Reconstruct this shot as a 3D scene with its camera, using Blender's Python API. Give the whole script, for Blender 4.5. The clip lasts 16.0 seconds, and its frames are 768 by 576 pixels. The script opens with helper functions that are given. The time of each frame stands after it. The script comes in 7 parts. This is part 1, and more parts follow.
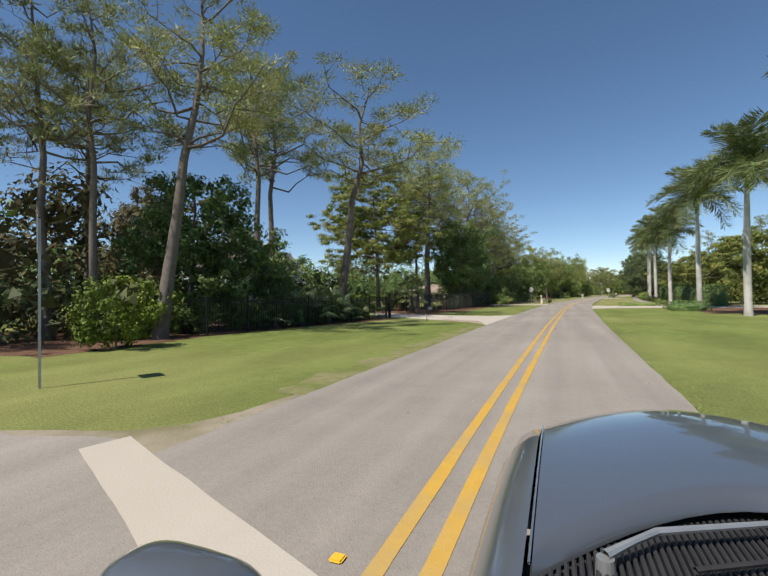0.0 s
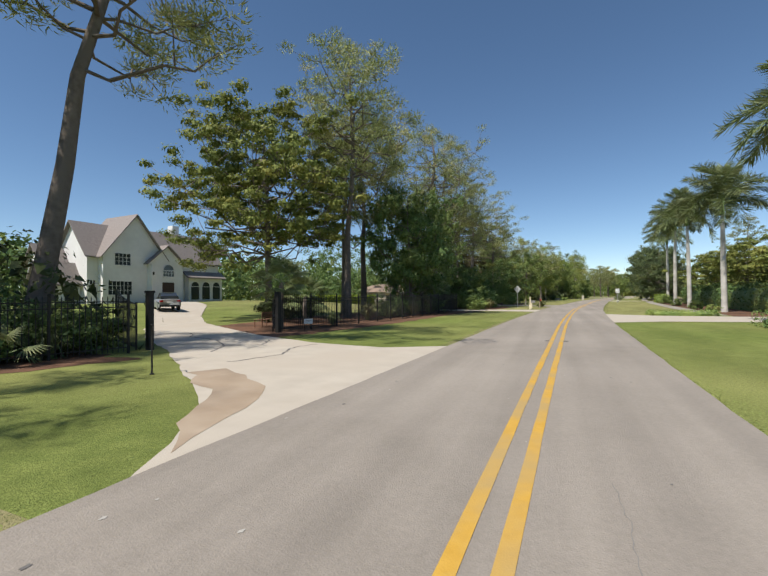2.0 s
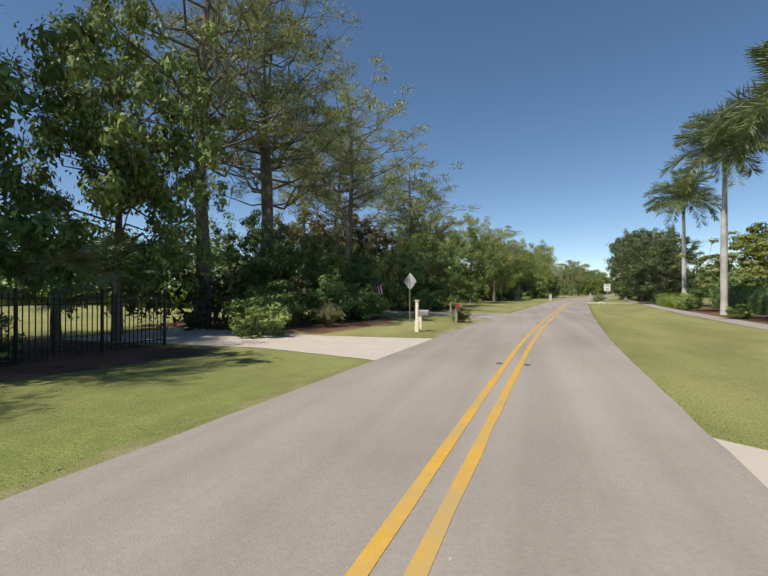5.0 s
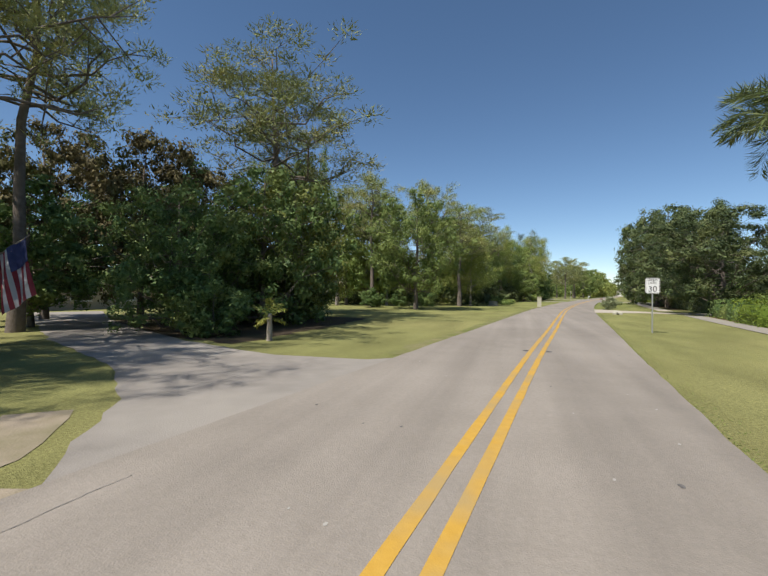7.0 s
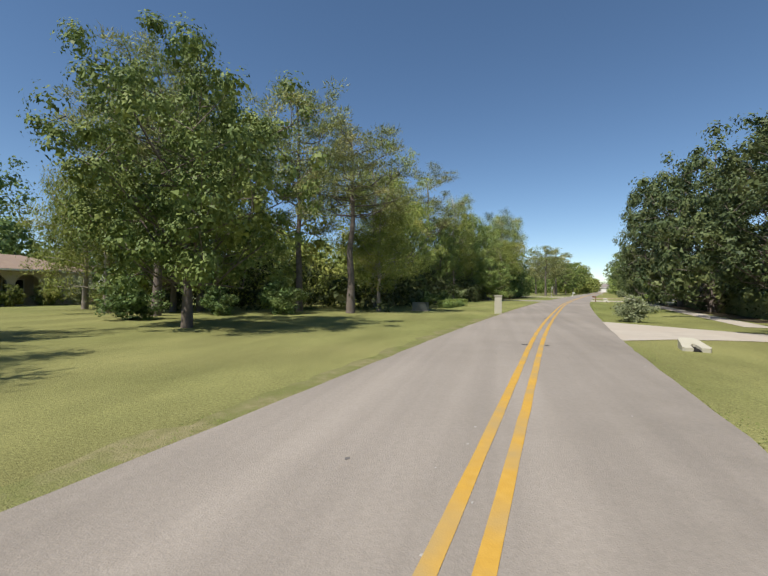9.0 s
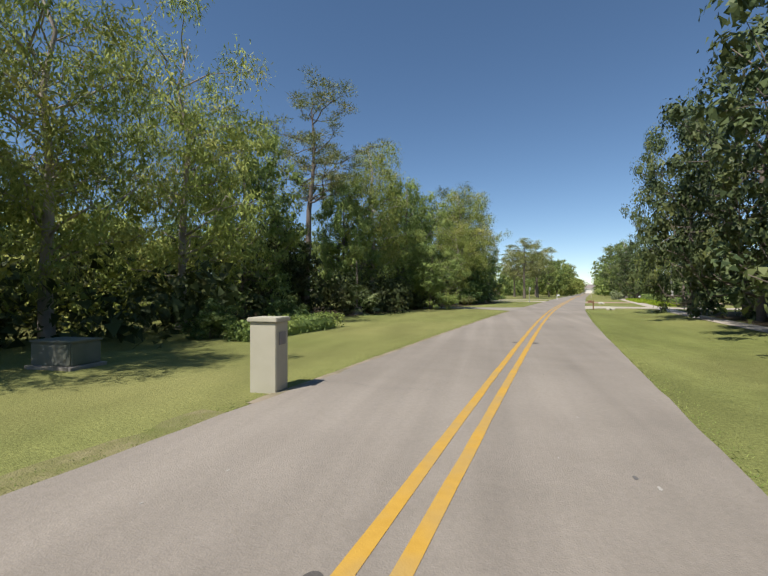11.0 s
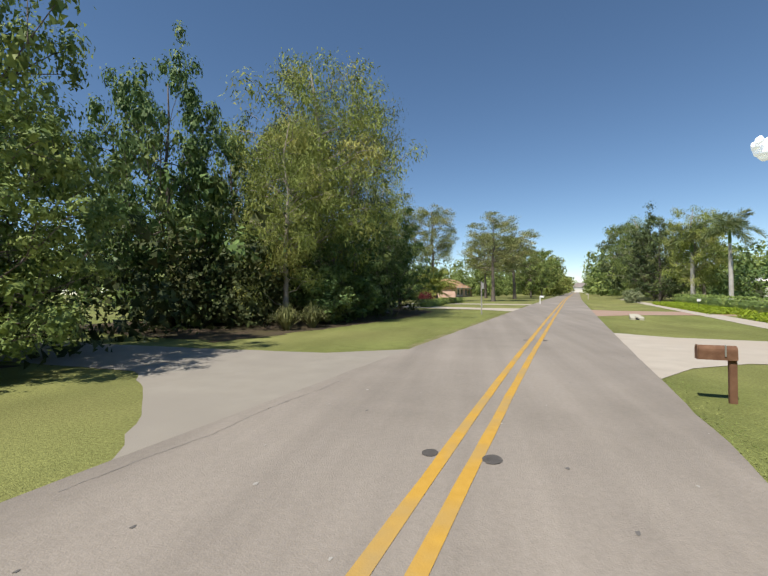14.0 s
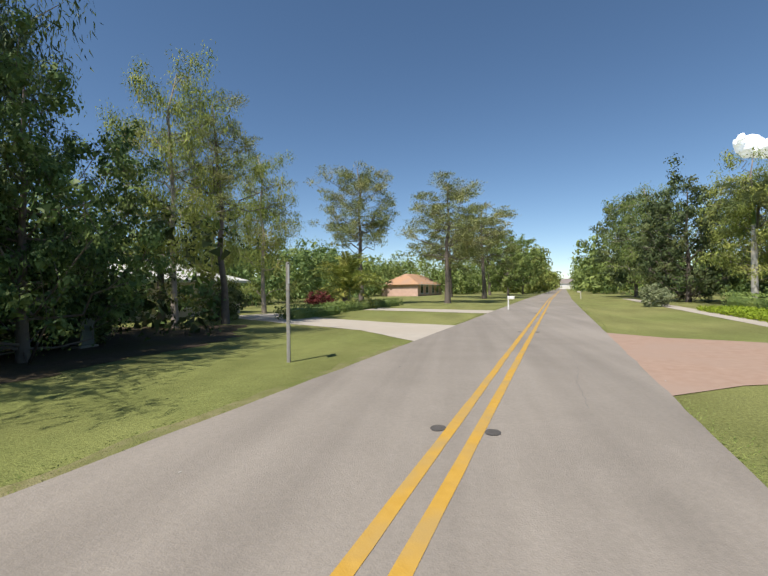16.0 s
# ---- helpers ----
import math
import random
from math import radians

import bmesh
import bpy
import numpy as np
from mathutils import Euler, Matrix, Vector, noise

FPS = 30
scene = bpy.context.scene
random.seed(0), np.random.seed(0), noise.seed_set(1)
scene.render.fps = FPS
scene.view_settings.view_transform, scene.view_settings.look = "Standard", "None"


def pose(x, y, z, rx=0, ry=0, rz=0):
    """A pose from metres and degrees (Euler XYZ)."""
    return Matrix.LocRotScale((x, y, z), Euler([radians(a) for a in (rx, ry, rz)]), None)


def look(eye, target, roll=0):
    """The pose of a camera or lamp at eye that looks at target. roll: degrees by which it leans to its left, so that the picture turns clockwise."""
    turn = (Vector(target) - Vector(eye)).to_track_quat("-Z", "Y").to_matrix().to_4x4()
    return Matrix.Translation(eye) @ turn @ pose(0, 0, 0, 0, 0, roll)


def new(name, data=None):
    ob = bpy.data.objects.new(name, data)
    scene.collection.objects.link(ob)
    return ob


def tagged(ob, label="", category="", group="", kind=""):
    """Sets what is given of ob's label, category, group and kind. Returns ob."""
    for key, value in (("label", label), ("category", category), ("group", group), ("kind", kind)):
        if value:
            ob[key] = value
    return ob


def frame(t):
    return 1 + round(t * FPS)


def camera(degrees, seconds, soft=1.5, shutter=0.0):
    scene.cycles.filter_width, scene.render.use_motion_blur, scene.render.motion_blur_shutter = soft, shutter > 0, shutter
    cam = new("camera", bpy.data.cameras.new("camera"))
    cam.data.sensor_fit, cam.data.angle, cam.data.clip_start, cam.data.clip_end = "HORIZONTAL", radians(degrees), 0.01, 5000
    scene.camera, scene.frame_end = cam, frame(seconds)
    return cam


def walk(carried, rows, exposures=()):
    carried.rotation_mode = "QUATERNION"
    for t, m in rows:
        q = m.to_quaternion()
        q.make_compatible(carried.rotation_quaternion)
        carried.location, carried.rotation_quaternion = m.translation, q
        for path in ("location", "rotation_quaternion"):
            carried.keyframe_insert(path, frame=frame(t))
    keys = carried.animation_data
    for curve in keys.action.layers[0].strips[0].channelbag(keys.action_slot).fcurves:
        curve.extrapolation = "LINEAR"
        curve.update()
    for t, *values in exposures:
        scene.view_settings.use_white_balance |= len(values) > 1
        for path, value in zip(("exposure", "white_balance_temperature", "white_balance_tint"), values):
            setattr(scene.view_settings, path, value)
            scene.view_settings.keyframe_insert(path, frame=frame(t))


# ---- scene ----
cam = camera(85.37, 16.0)

PATH = [
    (0.0, 0.000, 0.000, 1.8, 91.091, 0.995, 22.836),
    (0.5, -0.013, 5.251, 1.8, 91.274, 1.105, 22.913),
    (1.0, -0.024, 10.614, 1.8, 91.079, 0.916, 22.932),
    (1.5, -0.014, 16.138, 1.8, 91.018, 0.658, 22.877),
    (2.0, 0.017, 21.645, 1.8, 91.021, 0.542, 22.401),
    (2.5, 0.167, 27.637, 1.8, 91.068, 0.903, 21.188),
    (3.0, 0.433, 33.528, 1.8, 90.984, 0.735, 20.050),
    (3.5, 0.709, 39.153, 1.8, 90.836, 0.252, 19.514),
    (4.0, 1.048, 44.721, 1.8, 90.656, 0.240, 19.148),
    (4.5, 1.421, 50.322, 1.8, 90.603, 0.222, 18.865),
    (5.0, 1.829, 56.044, 1.8, 90.605, 0.186, 18.616),
    (5.5, 2.276, 61.973, 1.8, 90.667, 0.108, 18.392),
    (6.0, 2.767, 68.199, 1.8, 90.867, -0.062, 18.220),
    (6.5, 3.307, 74.809, 1.8, 90.670, -0.320, 18.168),
    (7.0, 3.901, 81.730, 1.8, 90.517, -0.606, 17.925),
    (7.5, 4.525, 88.728, 1.8, 90.268, -0.908, 17.594),
    (8.0, 5.188, 95.724, 1.8, 90.092, -0.886, 17.130),
    (8.5, 5.914, 102.655, 1.8, 90.099, -0.619, 16.392),
    (9.0, 6.682, 109.200, 1.8, 89.995, -0.560, 15.628),
    (9.5, 7.537, 115.636, 1.8, 90.108, 0.010, 14.805),
    (10.0, 8.450, 121.851, 1.8, 89.935, -0.355, 14.211),
    (10.5, 9.404, 128.022, 1.8, 90.349, -0.027, 13.880),
    (11.0, 10.380, 134.154, 1.8, 90.486, 0.124, 13.710),
    (11.5, 11.364, 140.252, 1.8, 90.526, 0.193, 13.614),
    (12.0, 12.354, 146.317, 1.8, 90.523, 0.226, 13.517),
    (12.5, 13.353, 152.351, 1.8, 90.472, 0.243, 13.347),
    (13.0, 14.359, 158.356, 1.8, 90.583, 0.576, 13.030),
    (13.5, 15.362, 164.238, 1.8, 90.646, 0.637, 12.662),
    (14.0, 16.408, 170.046, 1.8, 90.493, 0.475, 12.094),
    (14.5, 17.527, 175.807, 1.8, 90.290, 0.819, 11.432),
    (15.0, 18.727, 181.475, 1.8, 90.551, 0.728, 10.955),
    (15.5, 19.954, 187.190, 1.8, 90.014, 1.001, 10.567),
    (16.0, 21.254, 193.120, 1.8, 90.094, 0.714, 10.481),
]
walk(cam, [(t, pose(*p)) for t, *p in PATH])


# ---- sky and sun ----
SUN_AZ, SUN_EL = radians(208.0), radians(57.0)      # direction of the sun, clockwise from +y
world = bpy.data.worlds.new("world")
scene.world = world
world.use_nodes = True
wn = world.node_tree.nodes
wl = world.node_tree.links
sky = wn.new("ShaderNodeTexSky")
sky.sky_type = 'NISHITA'
sky.sun_disc = False
sky.sun_elevation = SUN_EL
sky.sun_rotation = SUN_AZ
sky.air_density = 0.85
sky.dust_density = 0.0
sky.ozone_density = 1.3
sky.altitude = 900
deep = wn.new("ShaderNodeHueSaturation")
deep.inputs["Hue"].default_value = 0.497
deep.inputs["Saturation"].default_value = 1.08
wl.new(sky.outputs[0], deep.inputs["Color"])
wl.new(deep.outputs[0], wn["Background"].inputs[0])
wn["Background"].inputs[1].default_value = 0.106
sun = new("sun", bpy.data.lights.new("sun", 'SUN'))
sun.data.energy = 4.9
sun.data.angle = radians(0.55)
sun.data.color = (1.0, 0.94, 0.86)
sun.matrix_world = look((0, 0, 50), (-math.sin(SUN_AZ) * math.cos(SUN_EL), -math.cos(SUN_AZ) * math.cos(SUN_EL), 50 - math.sin(SUN_EL)))
scene.view_settings.exposure = 0.25

# ---- the line of the road ----
_p = np.array([(r[1], r[2]) for r in PATH])
_d0 = (_p[2] - _p[0]) / np.linalg.norm(_p[2] - _p[0])
_d1 = (_p[-1] - _p[-3]) / np.linalg.norm(_p[-1] - _p[-3])
_c, _s = math.cos(radians(-0.7)), math.sin(radians(-0.7))
_d2 = np.array((_d1[0] * _c - _d1[1] * _s, _d1[0] * _s + _d1[1] * _c))
_line = np.vstack([_p[0] - _d0 * 160, _p, _p[-1] + _d1 * 60, _p[-1] + _d1 * 60 + _d2 * 900])
_len = np.concatenate([[0], np.cumsum(np.linalg.norm(np.diff(_line, axis=0), axis=1))]) - 160
_fine = np.arange(-158, 1100, 1.0)
_fx, _fy = np.interp(_fine, _len, _line[:, 0]), np.interp(_fine, _len, _line[:, 1])
_k = np.ones(17) / 17
_fx[8:-8], _fy[8:-8] = np.convolve(_fx, _k, 'valid'), np.convolve(_fy, _k, 'valid')


def at(s, l, z=0.0):
    """World place s metres along the drive and l metres to its right."""
    x, y = np.interp(s, _fine, _fx), np.interp(s, _fine, _fy)
    x2, y2 = np.interp(s + 1, _fine, _fx), np.interp(s + 1, _fine, _fy)
    n = math.hypot(x2 - x, y2 - y)
    return Vector((x + l * (y2 - y) / n, y - l * (x2 - x) / n, z))


def spots(s, l):
    """Many places at once, s and l arrays; z by the ground."""
    x, y = np.interp(s, _fine, _fx), np.interp(s, _fine, _fy)
    dx, dy = np.interp(s + 1, _fine, _fx) - x, np.interp(s + 1, _fine, _fy) - y
    n = np.hypot(dx, dy)
    return np.stack([x + l * dy / n, y - l * dx / n, np.zeros(len(s))], 1)


def heading(s):
    """Degrees about z that turn +y along the drive."""
    a, b = at(s, 0), at(s + 1, 0)
    return math.degrees(math.atan2(-(b.x - a.x), b.y - a.y))


def put(s, l, turn=0.0, z=0.0, scale=1.0, wide=None):
    """Pose of a thing on the ground, its +y along the drive before the turn."""
    p = at(s, l, z + ground_z(s, l))
    w = scale if wide is None else wide
    return pose(p.x, p.y, p.z, 0, 0, heading(s) + turn) @ Matrix.Diagonal((w, w, scale, 1))


_ys = (-60, 3, 9, 16, 22, 30, 39, 47, 60, 73, 80, 87, 95, 104, 116, 122, 128, 140, 157, 171, 184, 200, 260)
_yl = (-1.0, -0.98, -0.86, -0.7, -0.62, -0.58, -0.67, -0.87, -1.05, -1.15, -1.0, -0.86, -0.74, -0.55, -0.66, -0.85, -1.02, -1.12, -1.14, -1.05, -1.05, -1.1, -1.1)


def mid(s):
    """Sideways place of the double yellow line."""
    return float(np.mean(np.interp((s - 4, s - 2, s, s + 2, s + 4), _ys, _yl)))


RIGHT, LEFT = 2.76, -3.42
RIGHT_DRIVES = ((50.6, 62.4), (126.4, 136.0), (181.0, 190.7), (202.8, 212.6))


def ground_z(s, l):
    """Shallow swale beside the road's right edge, flat elsewhere."""
    if l < -24 and 30 < s < 92:
        k = min(1.0, (-24 - l) / 22) * min(1.0, (s - 30) / 14) * min(1.0, (92 - s) / 14)
        return 1.15 * k * k * (3 - 2 * k)
    d = l - mid(s) - RIGHT
    if d <= 0.3 or d >= 6.5 or s < 62:
        return 0.0
    k = min(1.0, (s - 62) / 10)
    for a, b in RIGHT_DRIVES:
        k = min(k, max(0.0, (a - 1 - s) / 3, (s - b - 1) / 3))
    return -0.16 * k * math.sin(math.pi * (d - 0.3) / 6.2) ** 2


# ---- materials ----
def node_mat(name):
    m = bpy.data.materials.new(name)
    m.use_nodes = True
    n = m.node_tree.nodes
    return m, n, m.node_tree.links, n["Principled BSDF"]


def surface(name, c1, c2, scale=3.0, c3=None, scale2=0.3, rough=0.85, bump=0.15, bump_scale=40.0, metal=0.0, contrast=0.25, spec=0.3):
    """Two tones broken by noise at one scale, a third tone in large patches, fine bump."""
    m, n, l, b = node_mat(name)
    g = n.new("ShaderNodeNewGeometry")
    t1 = n.new("ShaderNodeTexNoise")
    t1.inputs["Scale"].default_value, t1.inputs["Detail"].default_value = scale, 5
    l.new(g.outputs["Position"], t1.inputs["Vector"])
    r1 = n.new("ShaderNodeMapRange")
    r1.inputs[1].default_value, r1.inputs[2].default_value = 0.5 - contrast, 0.5 + contrast
    l.new(t1.outputs[0], r1.inputs[0])
    mix = n.new("ShaderNodeMixRGB")
    mix.inputs[1].default_value, mix.inputs[2].default_value = (*c1, 1), (*c2, 1)
    l.new(r1.outputs[0], mix.inputs[0])
    out = mix
    if c3:
        t2 = n.new("ShaderNodeTexNoise")
        t2.inputs["Scale"].default_value, t2.inputs["Detail"].default_value = scale2, 4
        l.new(g.outputs["Position"], t2.inputs["Vector"])
        r2 = n.new("ShaderNodeMapRange")
        r2.inputs[1].default_value, r2.inputs[2].default_value = 0.42, 0.66
        l.new(t2.outputs[0], r2.inputs[0])
        mix2 = n.new("ShaderNodeMixRGB")
        mix2.inputs[2].default_value = (*c3, 1)
        l.new(r2.outputs[0], mix2.inputs[0])
        l.new(mix.outputs[0], mix2.inputs[1])
        out = mix2
    l.new(out.outputs[0], b.inputs["Base Color"])
    b.inputs["Roughness"].default_value, b.inputs["Metallic"].default_value = rough, metal
    b.inputs["Specular IOR Level"].default_value = spec
    if bump:
        t3 = n.new("ShaderNodeTexNoise")
        t3.inputs["Scale"].default_value, t3.inputs["Detail"].default_value = bump_scale, 3
        l.new(g.outputs["Position"], t3.inputs["Vector"])
        bn = n.new("ShaderNodeBump")
        bn.inputs["Strength"].default_value, bn.inputs["Distance"].default_value = bump, 0.02
        l.new(t3.outputs[0], bn.inputs["Height"])
        l.new(bn.outputs[0], b.inputs["Normal"])
    return m


def foliage(name, c1, c2, c3=None, through_light=0.38, rough=0.55):
    """Leaves: each its own tone between c1 and c2, some of them c3, light passing through."""
    m, n, l, b = node_mat(name)
    g = n.new("ShaderNodeNewGeometry")
    o = n.new("ShaderNodeObjectInfo")
    mix = n.new("ShaderNodeMixRGB")
    mix.inputs[1].default_value, mix.inputs[2].default_value = (*c1, 1), (*c2, 1)
    l.new(g.outputs["Random Per Island"], mix.inputs[0])
    out = mix
    if c3:
        t = n.new("ShaderNodeTexNoise")
        t.inputs["Scale"].default_value = 0.45
        l.new(g.outputs["Position"], t.inputs["Vector"])
        r = n.new("ShaderNodeMapRange")
        r.inputs[1].default_value, r.inputs[2].default_value = 0.5, 0.75
        l.new(t.outputs[0], r.inputs[0])
        mix2 = n.new("ShaderNodeMixRGB")
        mix2.inputs[2].default_value = (*c3, 1)
        l.new(r.outputs[0], mix2.inputs[0])
        l.new(mix.outputs[0], mix2.inputs[1])
        out = mix2
    hs = n.new("ShaderNodeHueSaturation")
    mr = n.new("ShaderNodeMapRange")
    mr.inputs[3].default_value, mr.inputs[4].default_value = 0.82, 1.2
    l.new(o.outputs["Random"], mr.inputs[0])
    l.new(mr.outputs[0], hs.inputs["Value"])
    l.new(out.outputs[0], hs.inputs["Color"])
    l.new(hs.outputs[0], b.inputs["Base Color"])
    b.inputs["Roughness"].default_value = rough + 0.1
    b.inputs["Specular IOR Level"].default_value = 0.15
    tr = n.new("ShaderNodeBsdfTranslucent")
    l.new(hs.outputs[0], tr.inputs["Color"])
    ms = n.new("ShaderNodeMixShader")
    ms.inputs[0].default_value = through_light * 0.3
    l.new(b.outputs[0], ms.inputs[1])
    l.new(tr.outputs[0], ms.inputs[2])
    l.new(ms.outputs[0], n["Material Output"].inputs[0])
    return m


ASPHALT = surface("asphalt", (0.238, 0.211, 0.179), (0.284, 0.251, 0.214), 1.2, (0.308, 0.273, 0.234), 0.12, 0.9, 0.35, 55, contrast=0.3)


def add_streaks(m, low, high, scale, stretch, amount, grit=0.0):
    """Tone stretched along the drive (tyre paths on a road, mowing on a lawn) and grit."""
    n, l = m.node_tree.nodes, m.node_tree.links
    b = n["Principled BSDF"]
    src = b.inputs["Base Color"].links[0].from_socket
    g = n.new("ShaderNodeNewGeometry")
    mp = n.new("ShaderNodeMapping")
    mp.inputs["Scale"].default_value = stretch
    mp.inputs["Rotation"].default_value = (0, 0, radians(6))
    l.new(g.outputs["Position"], mp.inputs["Vector"])
    t = n.new("ShaderNodeTexNoise")
    t.inputs["Scale"].default_value, t.inputs["Detail"].default_value = scale, 4
    l.new(mp.outputs[0], t.inputs["Vector"])
    r = n.new("ShaderNodeMapRange")
    r.inputs[1].default_value, r.inputs[2].default_value, r.inputs[3].default_value, r.inputs[4].default_value = 0.35, 0.65, low, high
    l.new(t.outputs[0], r.inputs[0])
    mul = n.new("ShaderNodeMixRGB")
    mul.blend_type = 'MULTIPLY'
    mul.inputs[0].default_value = amount
    l.new(src, mul.inputs[1]), l.new(r.outputs[0], mul.inputs[2])
    out = mul
    if grit:
        t2 = n.new("ShaderNodeTexNoise")
        t2.inputs["Scale"].default_value, t2.inputs["Detail"].default_value = 24, 6
        l.new(g.outputs["Position"], t2.inputs["Vector"])
        r2 = n.new("ShaderNodeMapRange")
        r2.inputs[1].default_value, r2.inputs[2].default_value, r2.inputs[3].default_value, r2.inputs[4].default_value = 0.3, 0.7, 1 - grit, 1 + grit
        l.new(t2.outputs[0], r2.inputs[0])
        m2 = n.new("ShaderNodeMixRGB")
        m2.blend_type = 'MULTIPLY'
        m2.inputs[0].default_value = 1.0
        l.new(mul.outputs[0], m2.inputs[1]), l.new(r2.outputs[0], m2.inputs[2])
        out = m2
    l.new(out.outputs[0], b.inputs["Base Color"])


add_streaks(ASPHALT, 0.86, 1.04, 1.4, (1.0, 0.04, 1.0), 1.0, 0.07)
STREET = surface("street_asphalt", (0.212, 0.193, 0.170), (0.286, 0.260, 0.230), 2.2, (0.314, 0.287, 0.251), 0.2, 0.9, 0.35, 45)
YELLOW = surface("yellow_paint", (0.485, 0.281, 0.043), (0.547, 0.328, 0.059), 9, (0.406, 0.281, 0.110), 1.1, 0.7, 0.2, 60)
CONCRETE = surface("concrete", (0.402, 0.356, 0.295), (0.479, 0.432, 0.359), 1.5, (0.432, 0.378, 0.309), 0.25, 0.85, 0.2, 50)
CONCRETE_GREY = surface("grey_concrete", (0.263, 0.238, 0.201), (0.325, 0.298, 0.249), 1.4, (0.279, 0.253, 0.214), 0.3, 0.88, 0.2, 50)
PAVERS = surface("paver_drive", (0.323, 0.212, 0.153), (0.399, 0.281, 0.212), 4.0, (0.357, 0.255, 0.196), 0.4, 0.88, 0.2, 30)
LAWN = surface("lawn", (0.112, 0.15, 0.035), (0.172, 0.21, 0.054), 2.6, (0.21, 0.222, 0.072), 0.09, 0.95, 1.0, 55, contrast=0.2, spec=0.1)


def dry_out(m, dry, places):
    """Lawn watered and green in some gardens, drier and yellower along others: places of (y in metres, dryness)."""
    n, l = m.node_tree.nodes, m.node_tree.links
    b = n["Principled BSDF"]
    src = b.inputs["Base Color"].links[0].from_socket
    g, xyz, mr, ramp, t, add, mix = (n.new("ShaderNode" + k) for k in ("NewGeometry", "SeparateXYZ", "MapRange", "ValToRGB", "TexNoise", "Math", "MixRGB"))
    l.new(g.outputs["Position"], xyz.inputs[0])
    mr.inputs[1].default_value, mr.inputs[2].default_value = 0.0, 260.0
    t.inputs["Scale"].default_value, t.inputs["Detail"].default_value = 0.35, 5
    l.new(g.outputs["Position"], t.inputs["Vector"])
    add.operation = 'MULTIPLY_ADD'
    add.inputs[1].default_value = 14.0
    l.new(t.outputs[0], add.inputs[0]), l.new(xyz.outputs[1], add.inputs[2])
    l.new(add.outputs[0], mr.inputs[0]), l.new(mr.outputs[0], ramp.inputs[0])
    while len(ramp.color_ramp.elements) < len(places):
        ramp.color_ramp.elements.new(0.5)
    for e, (y, d) in zip(ramp.color_ramp.elements, places):
        e.position, e.color = (y + 7) / 260, (d, d, d, 1)
    mix.inputs[2].default_value = (*dry, 1)
    l.new(ramp.outputs[0], mix.inputs[0]), l.new(src, mix.inputs[1])
    l.new(mix.outputs[0], b.inputs["Base Color"])


dry_out(LAWN, (0.262, 0.236, 0.105), ((0, 0.12), (52, 0.05), (70, 0.55), (100, 0.62), (125, 0.5), (150, 0.28), (200, 0.3), (240, 0.4)))
add_streaks(LAWN, 0.84, 1.12, 0.5, (1.0, 0.35, 1.0), 1.0, 0.28)
MULCH = surface("mulch", (0.117, 0.063, 0.041), (0.198, 0.113, 0.072), 7, (0.090, 0.054, 0.036), 0.6, 0.95, 0.8, 25, spec=0.1)
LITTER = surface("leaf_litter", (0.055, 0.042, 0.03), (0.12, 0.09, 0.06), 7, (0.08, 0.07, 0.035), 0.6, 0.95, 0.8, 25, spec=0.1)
SAND = surface("sandy_soil", (0.270, 0.225, 0.165), (0.338, 0.285, 0.217), 3, (0.180, 0.165, 0.090), 0.8, 0.95, 0.5, 30, spec=0.1)
BARK = surface("bark", (0.115, 0.095, 0.078), (0.215, 0.18, 0.152), 5, (0.165, 0.14, 0.12), 0.7, 0.95, 0.9, 14, spec=0.1)
BARK_PALE = surface("pale_bark", (0.3, 0.26, 0.22), (0.42, 0.37, 0.32), 4, (0.22, 0.19, 0.16), 0.6, 0.95, 0.7, 16, spec=0.1)
PALM_TRUNK = surface("palm_trunk", (0.46, 0.44, 0.4), (0.58, 0.56, 0.52), 3, (0.36, 0.34, 0.3), 0.8, 0.9, 0.3, 20)
CROWNSHAFT = surface("crownshaft", (0.12, 0.2, 0.045), (0.17, 0.25, 0.07), 3, None, 1, 0.5, 0.1, 20)
IRON = surface("black_iron", (0.018, 0.017, 0.016), (0.03, 0.028, 0.026), 8, None, 1, 0.55, 0.05, 40)
WHITE = surface("white_paint", (0.743, 0.733, 0.703), (0.804, 0.794, 0.764), 2, (0.703, 0.693, 0.663), 0.4, 0.7, 0.08, 30)
CREAM = surface("cream_paint", (0.417, 0.393, 0.307), (0.467, 0.442, 0.356), 3, None, 1, 0.75, 0.1, 30)
STEEL = surface("galvanised_steel", (0.38, 0.38, 0.37), (0.5, 0.5, 0.48), 9, None, 1, 0.45, 0.05, 40, metal=0.7)
SIGN_BACK = surface("sign_back", (0.5, 0.5, 0.5), (0.6, 0.6, 0.6), 3, None, 1, 0.5, 0.03, 30, metal=0.3)
SIGN_WHITE = surface("sign_white", (0.702, 0.702, 0.693), (0.738, 0.738, 0.729), 3, None, 1, 0.5, 0, 30)
BLACK = surface("black_lettering", (0.02, 0.02, 0.02), (0.03, 0.03, 0.03), 3, None, 1, 0.6, 0, 30)
# near-black colour in place of the shade inside a pipe
DARK = surface("opening_shade_black", (0.007, 0.006, 0.006), (0.014, 0.012, 0.010), 3, None, 1, 0.9, 0.2, 20)
SHINGLE = surface("grey_shingle", (0.2, 0.17, 0.155), (0.28, 0.245, 0.225), 5, (0.24, 0.21, 0.19), 0.5, 0.9, 0.4, 12)
